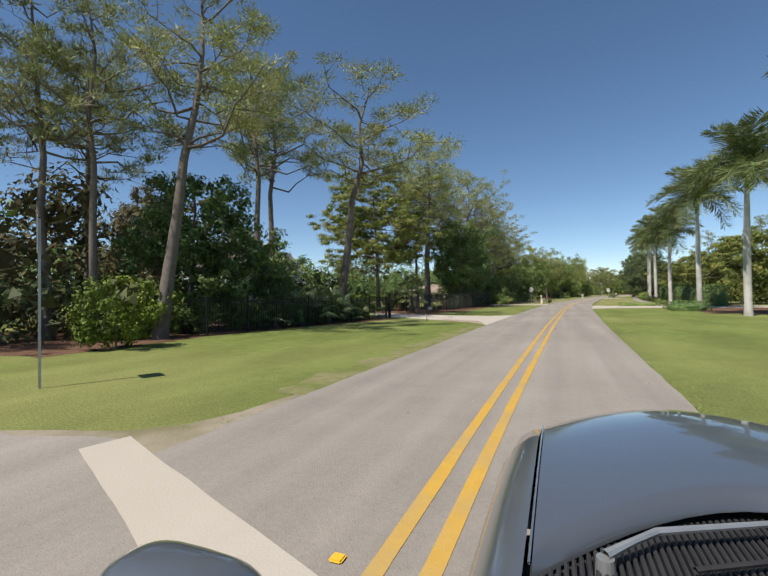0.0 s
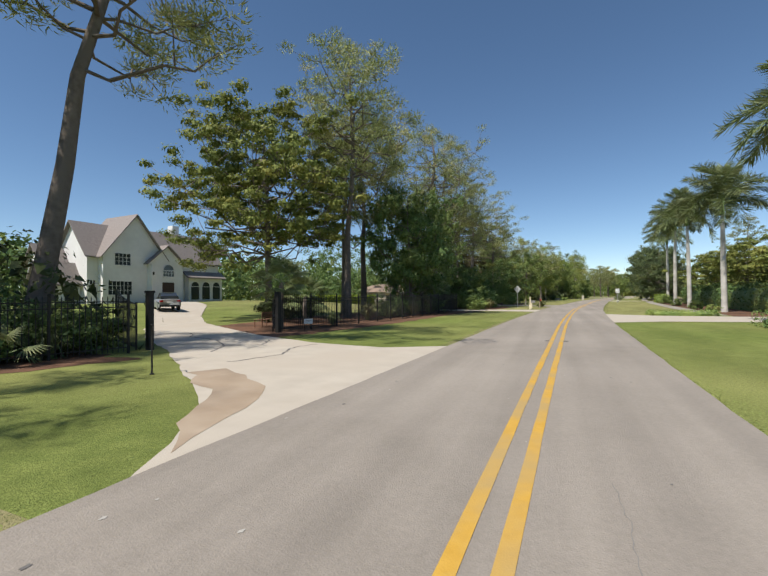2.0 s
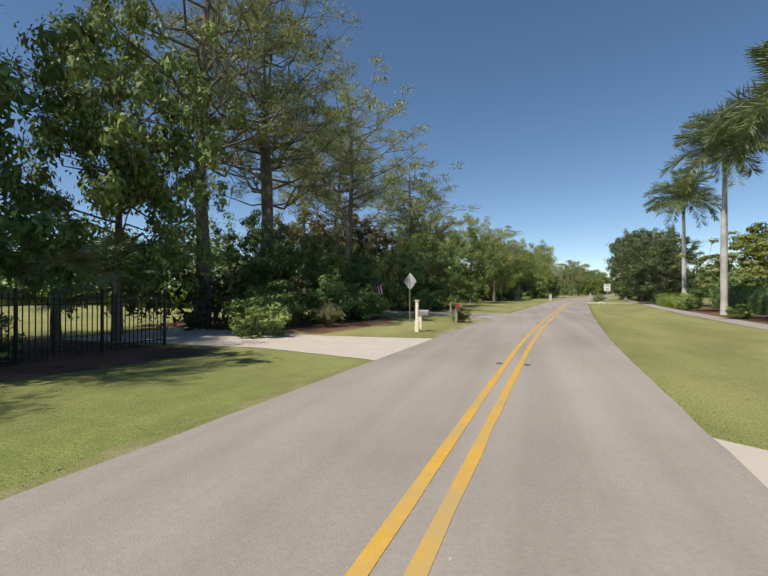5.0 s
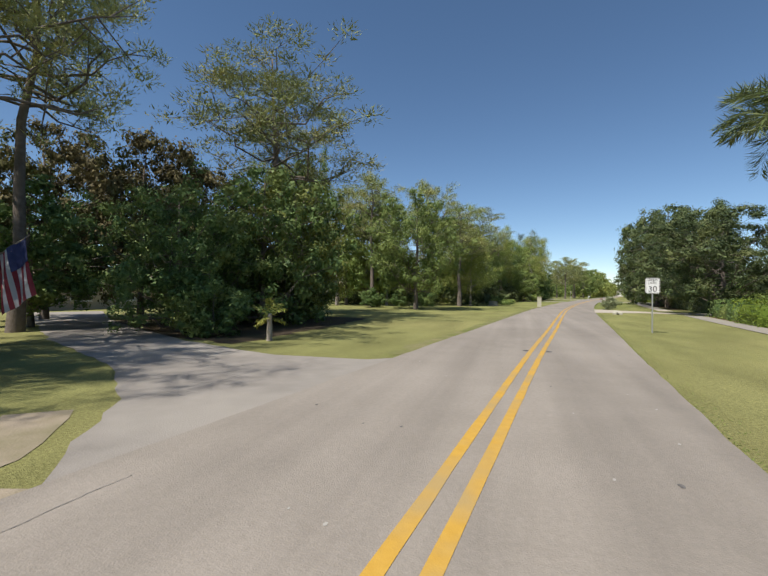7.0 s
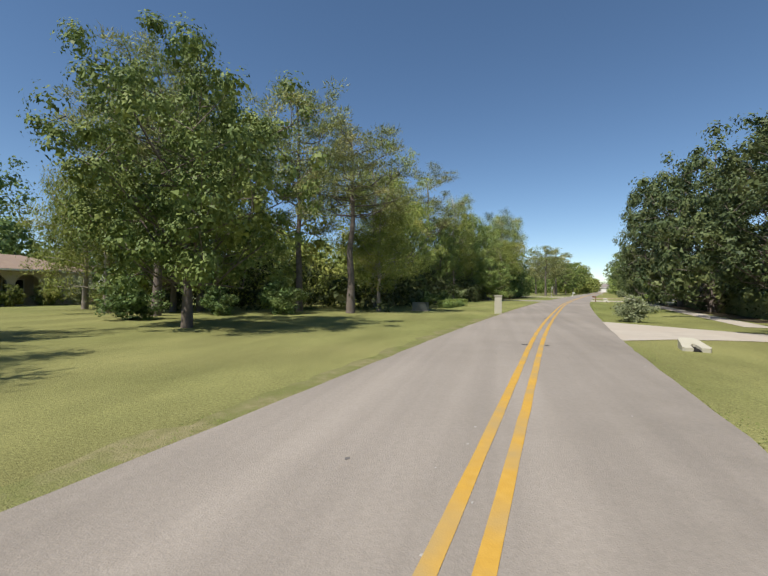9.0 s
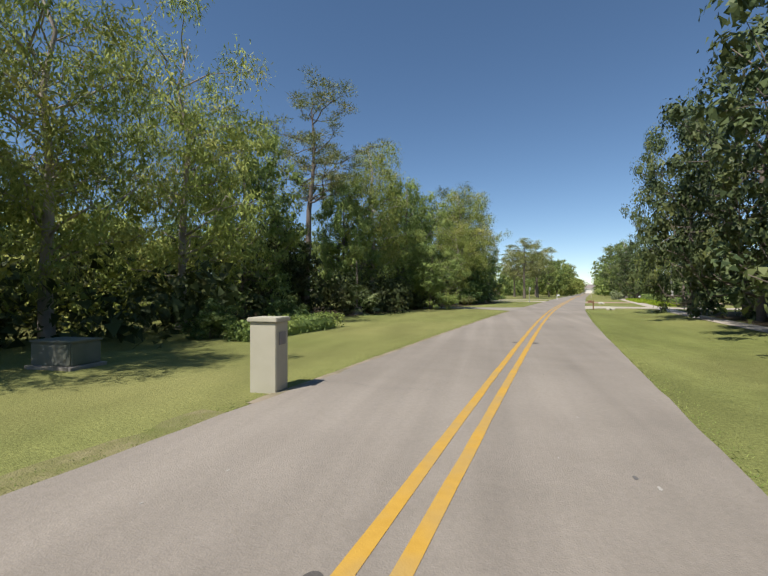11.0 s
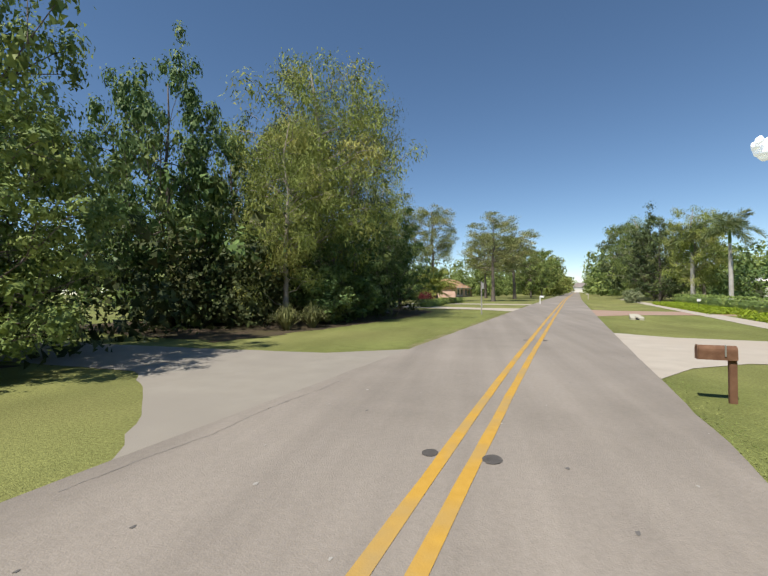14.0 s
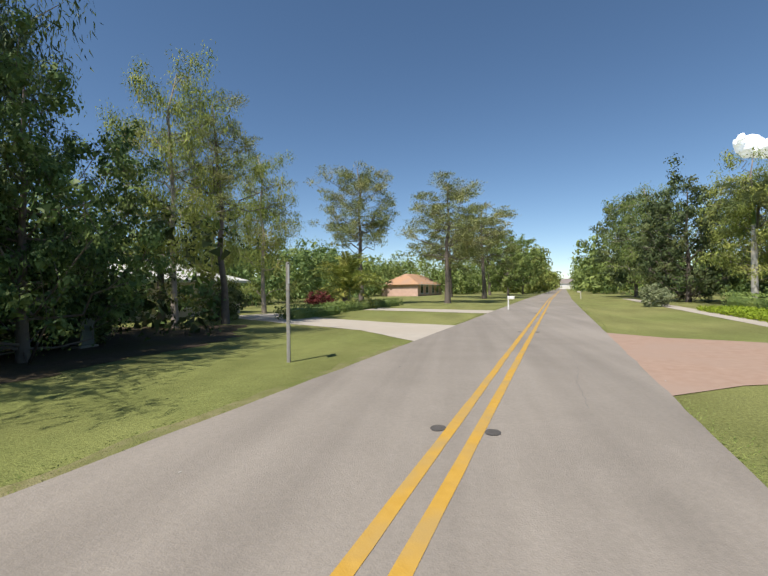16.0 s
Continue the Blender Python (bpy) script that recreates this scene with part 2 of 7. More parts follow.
TILE_TAN = surface("tan_roof_tile", (0.265, 0.189, 0.139), (0.328, 0.252, 0.189), 4, (0.290, 0.214, 0.164), 0.5, 0.85, 0.4, 10)
TILE_ORANGE = surface("terracotta_roof_tile", (0.446, 0.241, 0.126), (0.508, 0.312, 0.185), 4, (0.423, 0.267, 0.175), 0.5, 0.85, 0.4, 10)
STUCCO = surface("cream_stucco", (0.510, 0.451, 0.365), (0.578, 0.518, 0.425), 2, None, 1, 0.9, 0.15, 25)

LEAF_PINE = foliage("pine_needles", (0.170, 0.199, 0.078), (0.330, 0.352, 0.132), (0.426, 0.383, 0.166), 0.4)
LEAF_OAK = foliage("oak_leaves", (0.116, 0.176, 0.050), (0.266, 0.333, 0.096), (0.340, 0.392, 0.110), 0.38, 0.45)
LEAF_DARK = foliage("dark_leaves", (0.068, 0.120, 0.040), (0.170, 0.248, 0.078), (0.232, 0.267, 0.078), 0.36, 0.4)
LEAF_LIVE = foliage("live_oak_leaves", (0.045, 0.069, 0.030), (0.123, 0.158, 0.062), (0.176, 0.194, 0.068), 0.3, 0.4)
LEAF_YELLOW = foliage("yellow_green_leaves", (0.090, 0.120, 0.030), (0.213, 0.237, 0.061), (0.298, 0.277, 0.072), 0.4, 0.5)
LEAF_CYPRESS = foliage("cypress_needles", (0.166, 0.211, 0.049), (0.339, 0.384, 0.100), (0.422, 0.397, 0.115), 0.42, 0.6)
LEAF_PALM = foliage("palm_leaflets", (0.115, 0.15, 0.06), (0.24, 0.28, 0.125), (0.30, 0.32, 0.15), 0.4, 0.35)
LEAF_DATE = foliage("date_palm_leaflets", (0.2, 0.24, 0.055), (0.38, 0.4, 0.1), (0.46, 0.42, 0.11), 0.4, 0.45)
# leaf tone near black: the shade inside the woods is put into the colour
LEAF_UNDER_SHADE = foliage("shade_toned_undergrowth_leaves", (0.034, 0.048, 0.019), (0.084, 0.105, 0.037), (0.112, 0.110, 0.042), 0.3, 0.5)
LEAF_HEDGE = foliage("hedge_leaves", (0.07, 0.11, 0.015), (0.15, 0.2, 0.03), (0.2, 0.24, 0.03), 0.25, 0.45)
LEAF_LIME = foliage("lime_ground_cover", (0.17, 0.24, 0.02), (0.27, 0.34, 0.03), None, 0.25, 0.5)
LEAF_BROWN = foliage("brown_olive_leaves", (0.08, 0.068, 0.035), (0.16, 0.135, 0.062), (0.125, 0.13, 0.048), 0.36, 0.6)
LEAF_GRASS = foliage("grass_blades", (0.12, 0.165, 0.04), (0.22, 0.255, 0.075), (0.32, 0.30, 0.12), 0.45, 0.7)
LEAF_PALE = foliage("pale_green_leaves", (0.19, 0.225, 0.115), (0.33, 0.36, 0.2), None, 0.4, 0.5)
LEAF_TUFT = foliage("tuft_blades", (0.13, 0.15, 0.05), (0.26, 0.26, 0.11), (0.34, 0.28, 0.15), 0.3, 0.6)


# ---- mesh makers ----
def mesh_ob(name, me, material, parent=None, label=""):
    if material and not me.materials:
        me.materials.append(material)
    ob = new(name, me)
    ob.parent = parent
    return tagged(ob, label)


def part(name, bm, material, parent=None, label="", smooth=False):
    me = bpy.data.meshes.new(name)
    bm.to_mesh(me)
    bm.free()
    if smooth:
        me.polygons.foreach_set("use_smooth", [True] * len(me.polygons))
    return mesh_ob(name, me, material, parent, label)


def empty(name, m=None, label="", category="", group="", kind=""):
    ob = new(name)
    ob.empty_display_size = 0.2
    if m is not None:
        ob.matrix_basis = m
    return tagged(ob, label, category, group, kind)


def quads(name, V):
    """A mesh of loose pieces of k corners each, V of shape (n, k, 3)."""
    n, k = V.shape[:2]
    me = bpy.data.meshes.new(name)
    me.vertices.add(n * k)
    me.vertices.foreach_set("co", np.ascontiguousarray(V, dtype=np.float32).ravel())
    me.loops.add(n * k)
    me.loops.foreach_set("vertex_index", np.arange(n * k, dtype=np.int32))
    me.polygons.add(n)
    me.polygons.foreach_set("loop_start", np.arange(0, n * k, k, dtype=np.int32))
    me.update(calc_edges=True)
    return me


def box(bm, x0, x1, y0, y1, z0, z1, bevel=0.0):
    r = bmesh.ops.create_cube(bm, size=1.0, matrix=Matrix.Translation(((x0 + x1) / 2, (y0 + y1) / 2, (z0 + z1) / 2)) @ Matrix.Diagonal((x1 - x0, y1 - y0, z1 - z0, 1)))
    if bevel:
        edges = list({e for v in r["verts"] for e in v.link_edges})
        bmesh.ops.bevel(bm, geom=edges, offset=bevel, segments=2, affect='EDGES')
    return bm


def block(name, x0, x1, y0, y1, z0, z1, material, parent=None, label="", bevel=0.01):
    return part(name, box(bmesh.new(), x0, x1, y0, y1, z0, z1, bevel), material, parent, label)


def rod(bm, a, b, r0, r1=None, n=8):
    """A tapered round bar from a to b."""
    a, b = Vector(a), Vector(b)
    r1 = r0 if r1 is None else r1
    d = b - a
    m = Matrix.Translation((a + b) / 2) @ d.to_track_quat('Z', 'Y').to_matrix().to_4x4()
    bmesh.ops.create_cone(bm, cap_ends=True, segments=n, radius1=r0, radius2=r1, depth=d.length, matrix=m)
    return bm


def tube(bm, pts, radii, n=8):
    """A bent tapered tube through the points."""
    pts = [Vector(p) for p in pts]
    rings = []
    for i, p in enumerate(pts):
        d = (pts[min(i + 1, len(pts) - 1)] - pts[max(i - 1, 0)]).normalized()
        u = d.orthogonal().normalized() if not rings else (prev - d * prev.dot(d)).normalized()
        prev = u
        w = d.cross(u)
        rings.append([bm.verts.new(p + (u * math.cos(2 * math.pi * k / n) + w * math.sin(2 * math.pi * k / n)) * radii[i]) for k in range(n)])
    for a, b in zip(rings, rings[1:]):
        for k in range(n):
            bm.faces.new((a[k], a[(k + 1) % n], b[(k + 1) % n], b[k]))
    bm.faces.new(rings[-1])
    return bm


def strip(name, s0, s1, l0, l1, z, material, step=1.0, edge=0.0, seed=0, kind="structure", label=""):
    """A band along the drive between two sideways lines (numbers or functions of s), its edges uneven by edge metres."""
    f0 = l0 if callable(l0) else (lambda s: l0)
    f1 = l1 if callable(l1) else (lambda s: l1)
    bm = bmesh.new()
    rows = []
    n = max(2, int((s1 - s0) / step) + 1)
    for i in range(n):
        s = s0 + (s1 - s0) * i / (n - 1)
        e0 = edge * noise.noise((s * 0.9, seed, 0)) + edge * 0.6 * noise.noise((s * 3.1, seed, 3))
        e1 = edge * noise.noise((s * 0.9, seed, 7)) + edge * 0.6 * noise.noise((s * 3.1, seed, 5))
        zz = z
        rows.append([bm.verts.new(at(s, f0(s) + e0, zz + ground_z(s, f0(s)))), bm.verts.new(at(s, f1(s) + e1, zz + ground_z(s, f1(s))))])
    for a, b in zip(rows, rows[1:]):
        bm.faces.new((a[0], a[1], b[1], b[0]))
    ob = part(name, bm, material)
    return tagged(ob, label, "", "", kind)


def patch(name, outline, z, material, label="", rough_edge=0.12, seed=0, kind="structure"):
    """A flat area of ground by its corners (s, l), its border uneven."""
    bm = bmesh.new()
    vs = []
    for (s0, l0), (s1, l1) in zip(outline, outline[1:] + outline[:1]):
        n = max(1, int(math.hypot(s1 - s0, l1 - l0) / 0.4))
        for i in range(n):
            s, l = s0 + (s1 - s0) * i / n, l0 + (l1 - l0) * i / n
            d = rough_edge * noise.noise((s * 1.3 + seed, l * 1.3, 2.0))
            g = ground_z(s + d, l + d)
            vs.append(bm.verts.new(at(s + d, l + d, z + g + (0.035 if g > 0.005 else 0.0))))
    f = bm.faces.new(vs)
    if f.normal.z < 0:
        f.normal_flip()
    f.normal_update()
    if f.normal.z < 0:
        f.normal_flip()
    bmesh.ops.triangulate(bm, faces=bm.faces[:])
    return tagged(part(name, bm, material), label, "", "", kind)


# ---- plants ----
def leaf_cards(rng, centres, axis, length, width, facing=None):
    """Pointed leaves at the centres, along axis, facing up or the given way, more or less."""
    n = len(centres)
    axis = axis / np.maximum(np.linalg.norm(axis, axis=1, keepdims=True), 1e-6)
    side = np.cross(axis, (np.array((0, 0, 1.0)) if facing is None else facing) + (0.75 if facing is None else 0.3) * rng.normal(size=(n, 3)))
    side /= np.maximum(np.linalg.norm(side, axis=1, keepdims=True), 1e-6)
    L = (length * rng.uniform(0.65, 1.3, (n, 1))) / 2
    W = (width * rng.uniform(0.65, 1.3, (n, 1))) / 2
    return np.stack([centres - axis * L + side * W, centres + axis * L, centres - axis * L * 0.6 - side * W], axis=1)


def clump(rng, c, r, n, kind, length, width, flat=0.7, inner=22):
    """Leaves of one clump about c: small ones over its outside, larger leafy sprays within."""
    m = n + inner
    d = rng.normal(size=(m, 3))
    d[:, 2] = np.where(rng.random(m) < 0.3, np.abs(d[:, 2]), d[:, 2])
    d /= np.linalg.norm(d, axis=1, keepdims=True)
    deep = np.arange(m) >= n
    rad = r * np.where(deep, 0.62 * rng.uniform(0, 1, m) ** 0.5, rng.uniform(0.5, 1.06, m))[:, None]
    pos = np.asarray(c) + d * rad * np.array((1, 1, flat))
    facing = d + np.array((0, 0, 0.35))
    big = min(0.36 * r, 1.9 * length)
    if kind == "needle":
        ax = d + np.array((0, 0, 0.35)) + 0.4 * rng.normal(size=(m, 3))
        facing = d * 0.5 + np.array((0, 0, 0.7)) + 0.35 * rng.normal(size=(m, 3))
        wide = 0.11 * r
    elif kind == "droop":
        ax = np.array((0, 0, -1.0)) + 0.45 * rng.normal(size=(m, 3)) + 0.35 * d
        pos[:, 2] -= np.abs(rng.normal(size=m)) * r * 0.5
        facing = d * np.array((1, 1, 0.3)) + 0.2 * rng.normal(size=(m, 3))
        wide = 0.11 * r
    else:
        ax = np.cross(d, rng.normal(size=(m, 3)))
        wide = big * 0.9
    return leaf_cards(rng, pos, ax, np.where(deep, big, length)[:, None], np.where(deep, wide, width)[:, None], facing)


def grow(rng, height, bare, width, limbs, rise, clump_r, per_clump, kind, length, width_leaf, r0, lean=0.0, low=0.6, square=2.0, rough=0.2, hollow=0.2, twigs=3, flat=0.7, crook=0.07, top_clumps=2, inner=22):
    """Trunk with limbs as one mesh, and the leaves as another. The limbs reach for places over the crown's
    rounded outside, down to low of its depth, uneven by rough; a share of them (hollow) ends inside it."""
    bm = bmesh.new()
    n = 7
    az = rng.uniform(0, 6.28)
    tp = []
    for i in range(n):
        f = i / (n - 1)
        w = lean * height * f ** 1.4
        tp.append(Vector((math.cos(az) * w + rng.normal() * 0.012 * height * f, math.sin(az) * w + rng.normal() * 0.012 * height * f, height * 0.93 * f)))
    rad = [r0 * (1.25 if i == 0 else 1.0) * (1 - 0.85 * (i / (n - 1)) ** 1.1) for i in range(n)]
    tube(bm, tp, rad, 8)
    cards = []

    def on_trunk(z):
        f = max(0.0, min(0.98, z / (height * 0.93)))
        k = min(n - 2, int(f * (n - 1)))
        return tp[k].lerp(tp[k + 1], f * (n - 1) - k)

    deep = (1 - bare) * height / (1 + low)
    mid_z = height - deep
    heart = on_trunk(mid_z)
    seed = rng.uniform(0, 50)
    for i in range(limbs):
        v = 1 - (i + rng.uniform(0.2, 0.9)) / limbs * (1 + low)
        a = i * 2.4 + rng.uniform(-0.5, 0.5)
        side = max(0.0, 1 - abs(v) ** square) ** (1 / square)
        k = rng.uniform(1 - rough, 1.0) * (1 + 0.9 * rough * noise.noise((math.cos(a) * 1.3 + seed, math.sin(a) * 1.3, v * 1.6)))
        if rng.random() < hollow:
            k *= rng.uniform(0.45, 0.75)
        end = Vector((heart.x + math.cos(a) * side * width / 2 * k, heart.y + math.sin(a) * side * width / 2 * k, mid_z + v * deep * k))
        reach = math.hypot(end.x - heart.x, end.y - heart.y)
        z0 = max(bare * height * 0.96, min(0.88 * height, end.z - reach * math.tan(radians(rise)) - 0.1 * deep))
        p0 = on_trunk(z0)
        span = (end - p0).length
        pts = [p0]
        for j in range(1, 5):
            f = j / 4
            q = p0.lerp(end, f) + Vector((rng.normal(), rng.normal(), rng.normal())) * span * crook * (1 if j < 4 else 0.2)
            q.z -= (end.z - p0.z) * 0.3 * math.sin(math.pi * f) * (1 if kind != "droop" else -0.7)
            pts.append(q)
        rl = max(0.018, r0 * 0.3 * min(1.0, span / (0.45 * width)) * (1 - 0.35 * max(0.0, v)))
        tube(bm, pts, [rl * (1 - 0.2 * j) for j in range(5)], 4)
        ends = [pts[4], pts[3].lerp(pts[4], 0.35)]
        for j in range(twigs):
            b = pts[2 + (j % 2)].lerp(pts[3 + (j % 2)], rng.uniform(0.1, 1))
            tw = (Vector((rng.normal(), rng.normal(), rng.normal() * 0.6 + 0.15)).normalized() + (end - p0).normalized() * 0.35) * max(clump_r * 1.1, reach * rng.uniform(0.22, 0.4))
            tube(bm, [b, b + tw], [rl * 0.42, rl * 0.12], 3)
            ends.append(b + tw)
        for q in ends:
            cards.append(clump(rng, q, clump_r * rng.uniform(0.65, 1.25), max(3, int(per_clump * rng.uniform(0.6, 1.2))), kind, length, width_leaf, flat, inner))
    for j in range(top_clumps):
        q = tp[-1] + Vector((rng.normal(), rng.normal(), rng.normal() * 0.5)) * clump_r * 0.6
        cards.append(clump(rng, q, clump_r, per_clump, kind, length, width_leaf, flat, inner))
    tm = bpy.data.meshes.new("trunk")
    bm.to_mesh(tm)
    bm.free()
    tm.polygons.foreach_set("use_smooth", [True] * len(tm.polygons))
    V = np.concatenate(cards)
    c = V.mean(axis=1)
    tall = float(np.percentile(c[:, 2], 99.3))
    across = 2 * float(np.percentile(np.hypot(c[:, 0] - c[:, 0].mean(), c[:, 1] - c[:, 1].mean()), 95))
    return tm, quads("crown", V), tall, across


KINDS = {
    # height, first limb, crown width, limbs, rise, clump radius, leaves a clump, leaf kind, leaf length, leaf width, trunk radius, ...
    "pine": (dict(height=18, bare=0.5, width=8.0, limbs=28, rise=12, clump_r=0.66, per_clump=88, kind="needle", length=0.24, width_leaf=0.04, r0=0.25, lean=0.04, low=0.5, rough=0.42, hollow=0.2, twigs=3, flat=0.55, crook=0.06), "pine_tree", BARK, LEAF_PINE),
    "pine_full": (dict(height=16, bare=0.36, width=8.5, limbs=40, rise=14, clump_r=0.86, per_clump=118, kind="needle", length=0.28, width_leaf=0.05, r0=0.25, lean=0.03, low=0.75, rough=0.3, hollow=0.15, twigs=3, flat=0.62, crook=0.09), "pine_tree", BARK, LEAF_PINE),
    "pine_wide": (dict(height=21, bare=0.36, width=13, limbs=52, rise=14, clump_r=0.72, per_clump=80, kind="needle", length=0.24, width_leaf=0.04, r0=0.33, lean=0.03, low=0.75, rough=0.3, hollow=0.15, twigs=4, flat=0.62, crook=0.05), "pine_tree", BARK, LEAF_PINE),
    "oak": (dict(height=11, bare=0.16, width=10, limbs=52, rise=24, clump_r=0.78, per_clump=70, kind="leaf", length=0.19, width_leaf=0.14, r0=0.22, lean=0.02, low=0.95, square=2.4, rough=0.17, hollow=0.22, twigs=4, flat=0.78), "oak_tree", BARK, LEAF_OAK),
    "oak_low": (dict(height=10, bare=0.05, width=10, limbs=48, rise=26, clump_r=0.82, per_clump=66, kind="leaf", length=0.18, width_leaf=0.135, r0=0.22, lean=0.02, low=0.95, square=2.6, rough=0.2, hollow=0.2, twigs=4, flat=0.8), "oak_tree", BARK, LEAF_OAK),
    "layered": (dict(height=9.5, bare=0.4, width=11.0, limbs=28, rise=8, clump_r=0.85, per_clump=80, kind="leaf", length=0.22, width_leaf=0.15, r0=0.2, lean=0.03, low=0.5, rough=0.3, hollow=0.3, twigs=5, flat=0.42), "shade_tree", BARK, LEAF_YELLOW),
    "dark": (dict(height=9, bare=0.14, width=7.5, limbs=38, rise=26, clump_r=0.7, per_clump=55, kind="leaf", length=0.24, width_leaf=0.16, r0=0.17, lean=0.02, low=0.95, square=2.3, rough=0.24, hollow=0.2, twigs=4, flat=0.8), "shade_tree", BARK, LEAF_DARK),
    "cypress": (dict(height=16, bare=0.1, width=7.0, limbs=46, rise=8, clump_r=0.78, per_clump=78, kind="droop", length=0.24, width_leaf=0.046, r0=0.2, lean=0.02, low=1.0, square=2.6, rough=0.42, hollow=0.25, twigs=4, flat=0.95), "cypress_tree", BARK_PALE, LEAF_CYPRESS),
    "pine_top": (dict(height=18, bare=0.52, width=8.0, limbs=38, rise=16, clump_r=0.76, per_clump=82, kind="needle", length=0.26, width_leaf=0.046, r0=0.24, lean=0.03, low=0.6, rough=0.3, hollow=0.15, twigs=3, flat=0.6, crook=0.09), "pine_tree", BARK, LEAF_PINE),
    "shade": (dict(height=17.5, bare=0.3, width=15.5, limbs=80, rise=14, clump_r=0.95, per_clump=80, kind="leaf", length=0.21, width_leaf=0.15, r0=0.3, lean=0.03, low=0.7, square=2.3, rough=0.2, hollow=0.3, twigs=5, flat=0.42), "shade_tree", BARK, LEAF_YELLOW),
    "bush": (dict(height=3.0, bare=0.03, width=3.2, limbs=20, rise=35, clump_r=0.42, per_clump=44, kind="leaf", length=0.17, width_leaf=0.12, r0=0.05, lean=0.0, low=1.0, square=2.4, rough=0.25, hollow=0.25, twigs=3, flat=0.9, inner=12), "shrub", BARK, LEAF_OAK),
}
PROTOS = {}


def tree(kind, variant, s, l, height, spread=None, turn=None, label="", category="tree", group="", leaf=None, name=None, tilt=0.0, detail=1.0):
    """A tree of that kind, scaled to its height in metres and to its spread across."""
    spec, nm, bark, leaves = KINDS[kind]
    leaves = leaf or leaves
    key = (kind, variant, leaves.name, detail)
    if key not in PROTOS:
        rng = np.random.default_rng(sum(ord(c) for c in kind) * 10 + variant)
        own = dict(spec)
        own["per_clump"] = int(spec["per_clump"] * detail)
        own["length"], own["width_leaf"] = spec["length"] / detail ** 0.5, spec["width_leaf"] / detail ** 0.5
        PROTOS[key] = grow(rng, **own)
    tm, cm, tall, across = PROTOS[key]
    sz = height / tall
    sx = sz if spread is None else spread / across
    p = at(s, l)
    rot = (s * 37.0 + l * 91.0) % 360 if turn is None else turn
    m = pose(p.x, p.y, ground_z(s, l) - 0.03, -tilt, tilt * 0.5, 0) @ pose(0, 0, 0, 0, 0, rot) @ Matrix.Diagonal((sx, sx, sz, 1))
    top = empty(name or nm, m, label, category, group)
    mesh_ob("trunk", tm, bark, top)
    if cm.materials and cm.materials[0] != leaves:
        cm = cm.copy()
        cm.materials.clear()
    mesh_ob("crown", cm, leaves, top)
    return top


def woods(name, s0, s1, l, depth, h0, h1, seed, leaf, label, count=52000, size=0.55):
    """A far belt of trees as one mass of leaf clumps, uneven along its top."""
    rng = np.random.default_rng(seed)
    cards = []
    n = int((s1 - s0) / (2.2 * max(1.0, size / 0.75)))
    per = max(14, int(0.62 * count) // (n * 12))
    for i in range(n):
        s = s0 + (s1 - s0) * (i + rng.uniform(0, 1)) / n
        ll = l + rng.uniform(-depth, depth)
        top = rng.uniform(h0, h1) * (0.75 + 0.35 * noise.noise((s * 0.06, seed, 0.5)))
        for k in range(12):
            z = top * (0.04 + 0.96 * (k + rng.uniform(0, 1)) / 12)
            p = at(s + rng.normal() * 1.6, ll + rng.normal() * 1.8, z)
            cards.append(clump(rng, p, rng.uniform(1.2, 2.1) * max(1.0, size / 0.55) ** 0.6, per, "leaf", size, size * 0.55, 0.8, 12 if size < 0.7 else 5))
    ob = mesh_ob(name, quads(name, np.concatenate(cards)), leaf)
    return tagged(ob, label, "", "", "stuff")


# ---- ground and road ----
def build_ground():
    ls = [-900, -300, -120, -60] + [-54 + 2 * i for i in range(17)] + [-15, -8, LEFT - 1] + [RIGHT - 2.5 + 0.6 * i for i in range(14)] + [14, 25, 60, 150, 400, 1000]
    ss = [-157, -60, -20] + list(range(0, 300, 4)) + [320, 360, 420, 520, 700, 1000]
    bm = bmesh.new()
    grid = [[bm.verts.new(at(s, l, ground_z(s, l))) for l in ls] for s in ss]
    for a, b in zip(grid, grid[1:]):
        for i in range(len(ls) - 1):
            bm.faces.new((a[i], a[i + 1], b[i + 1], b[i]))
    far = []
    for x, y in ((-1500, -1500), (1500, -1500), (1500, 2500), (-1500, 2500)):
        far.append(bm.verts.new((x, y, -0.35)))
    bm.faces.new(far)
    tagged(part("ground", bm, LAWN), "mown lawn verge in green and dry yellow", "", "", "structure")


build_ground()
strip("road", -150, 700, lambda s: mid(s) + LEFT, lambda s: mid(s) + RIGHT, 0.02, ASPHALT, 0.6, 0.04, 1, label="pale worn asphalt two-lane road")
strip("road_line", -150, 700, lambda s: mid(s) - 0.24, lambda s: mid(s) - 0.1, 0.025, YELLOW, 0.7, 0.012, 4, label="solid yellow centre line, worn")
strip("road_line", -150, 700, lambda s: mid(s) + 0.1, lambda s: mid(s) + 0.24, 0.025, YELLOW, 0.7, 0.012, 9, label="solid yellow centre line, worn")

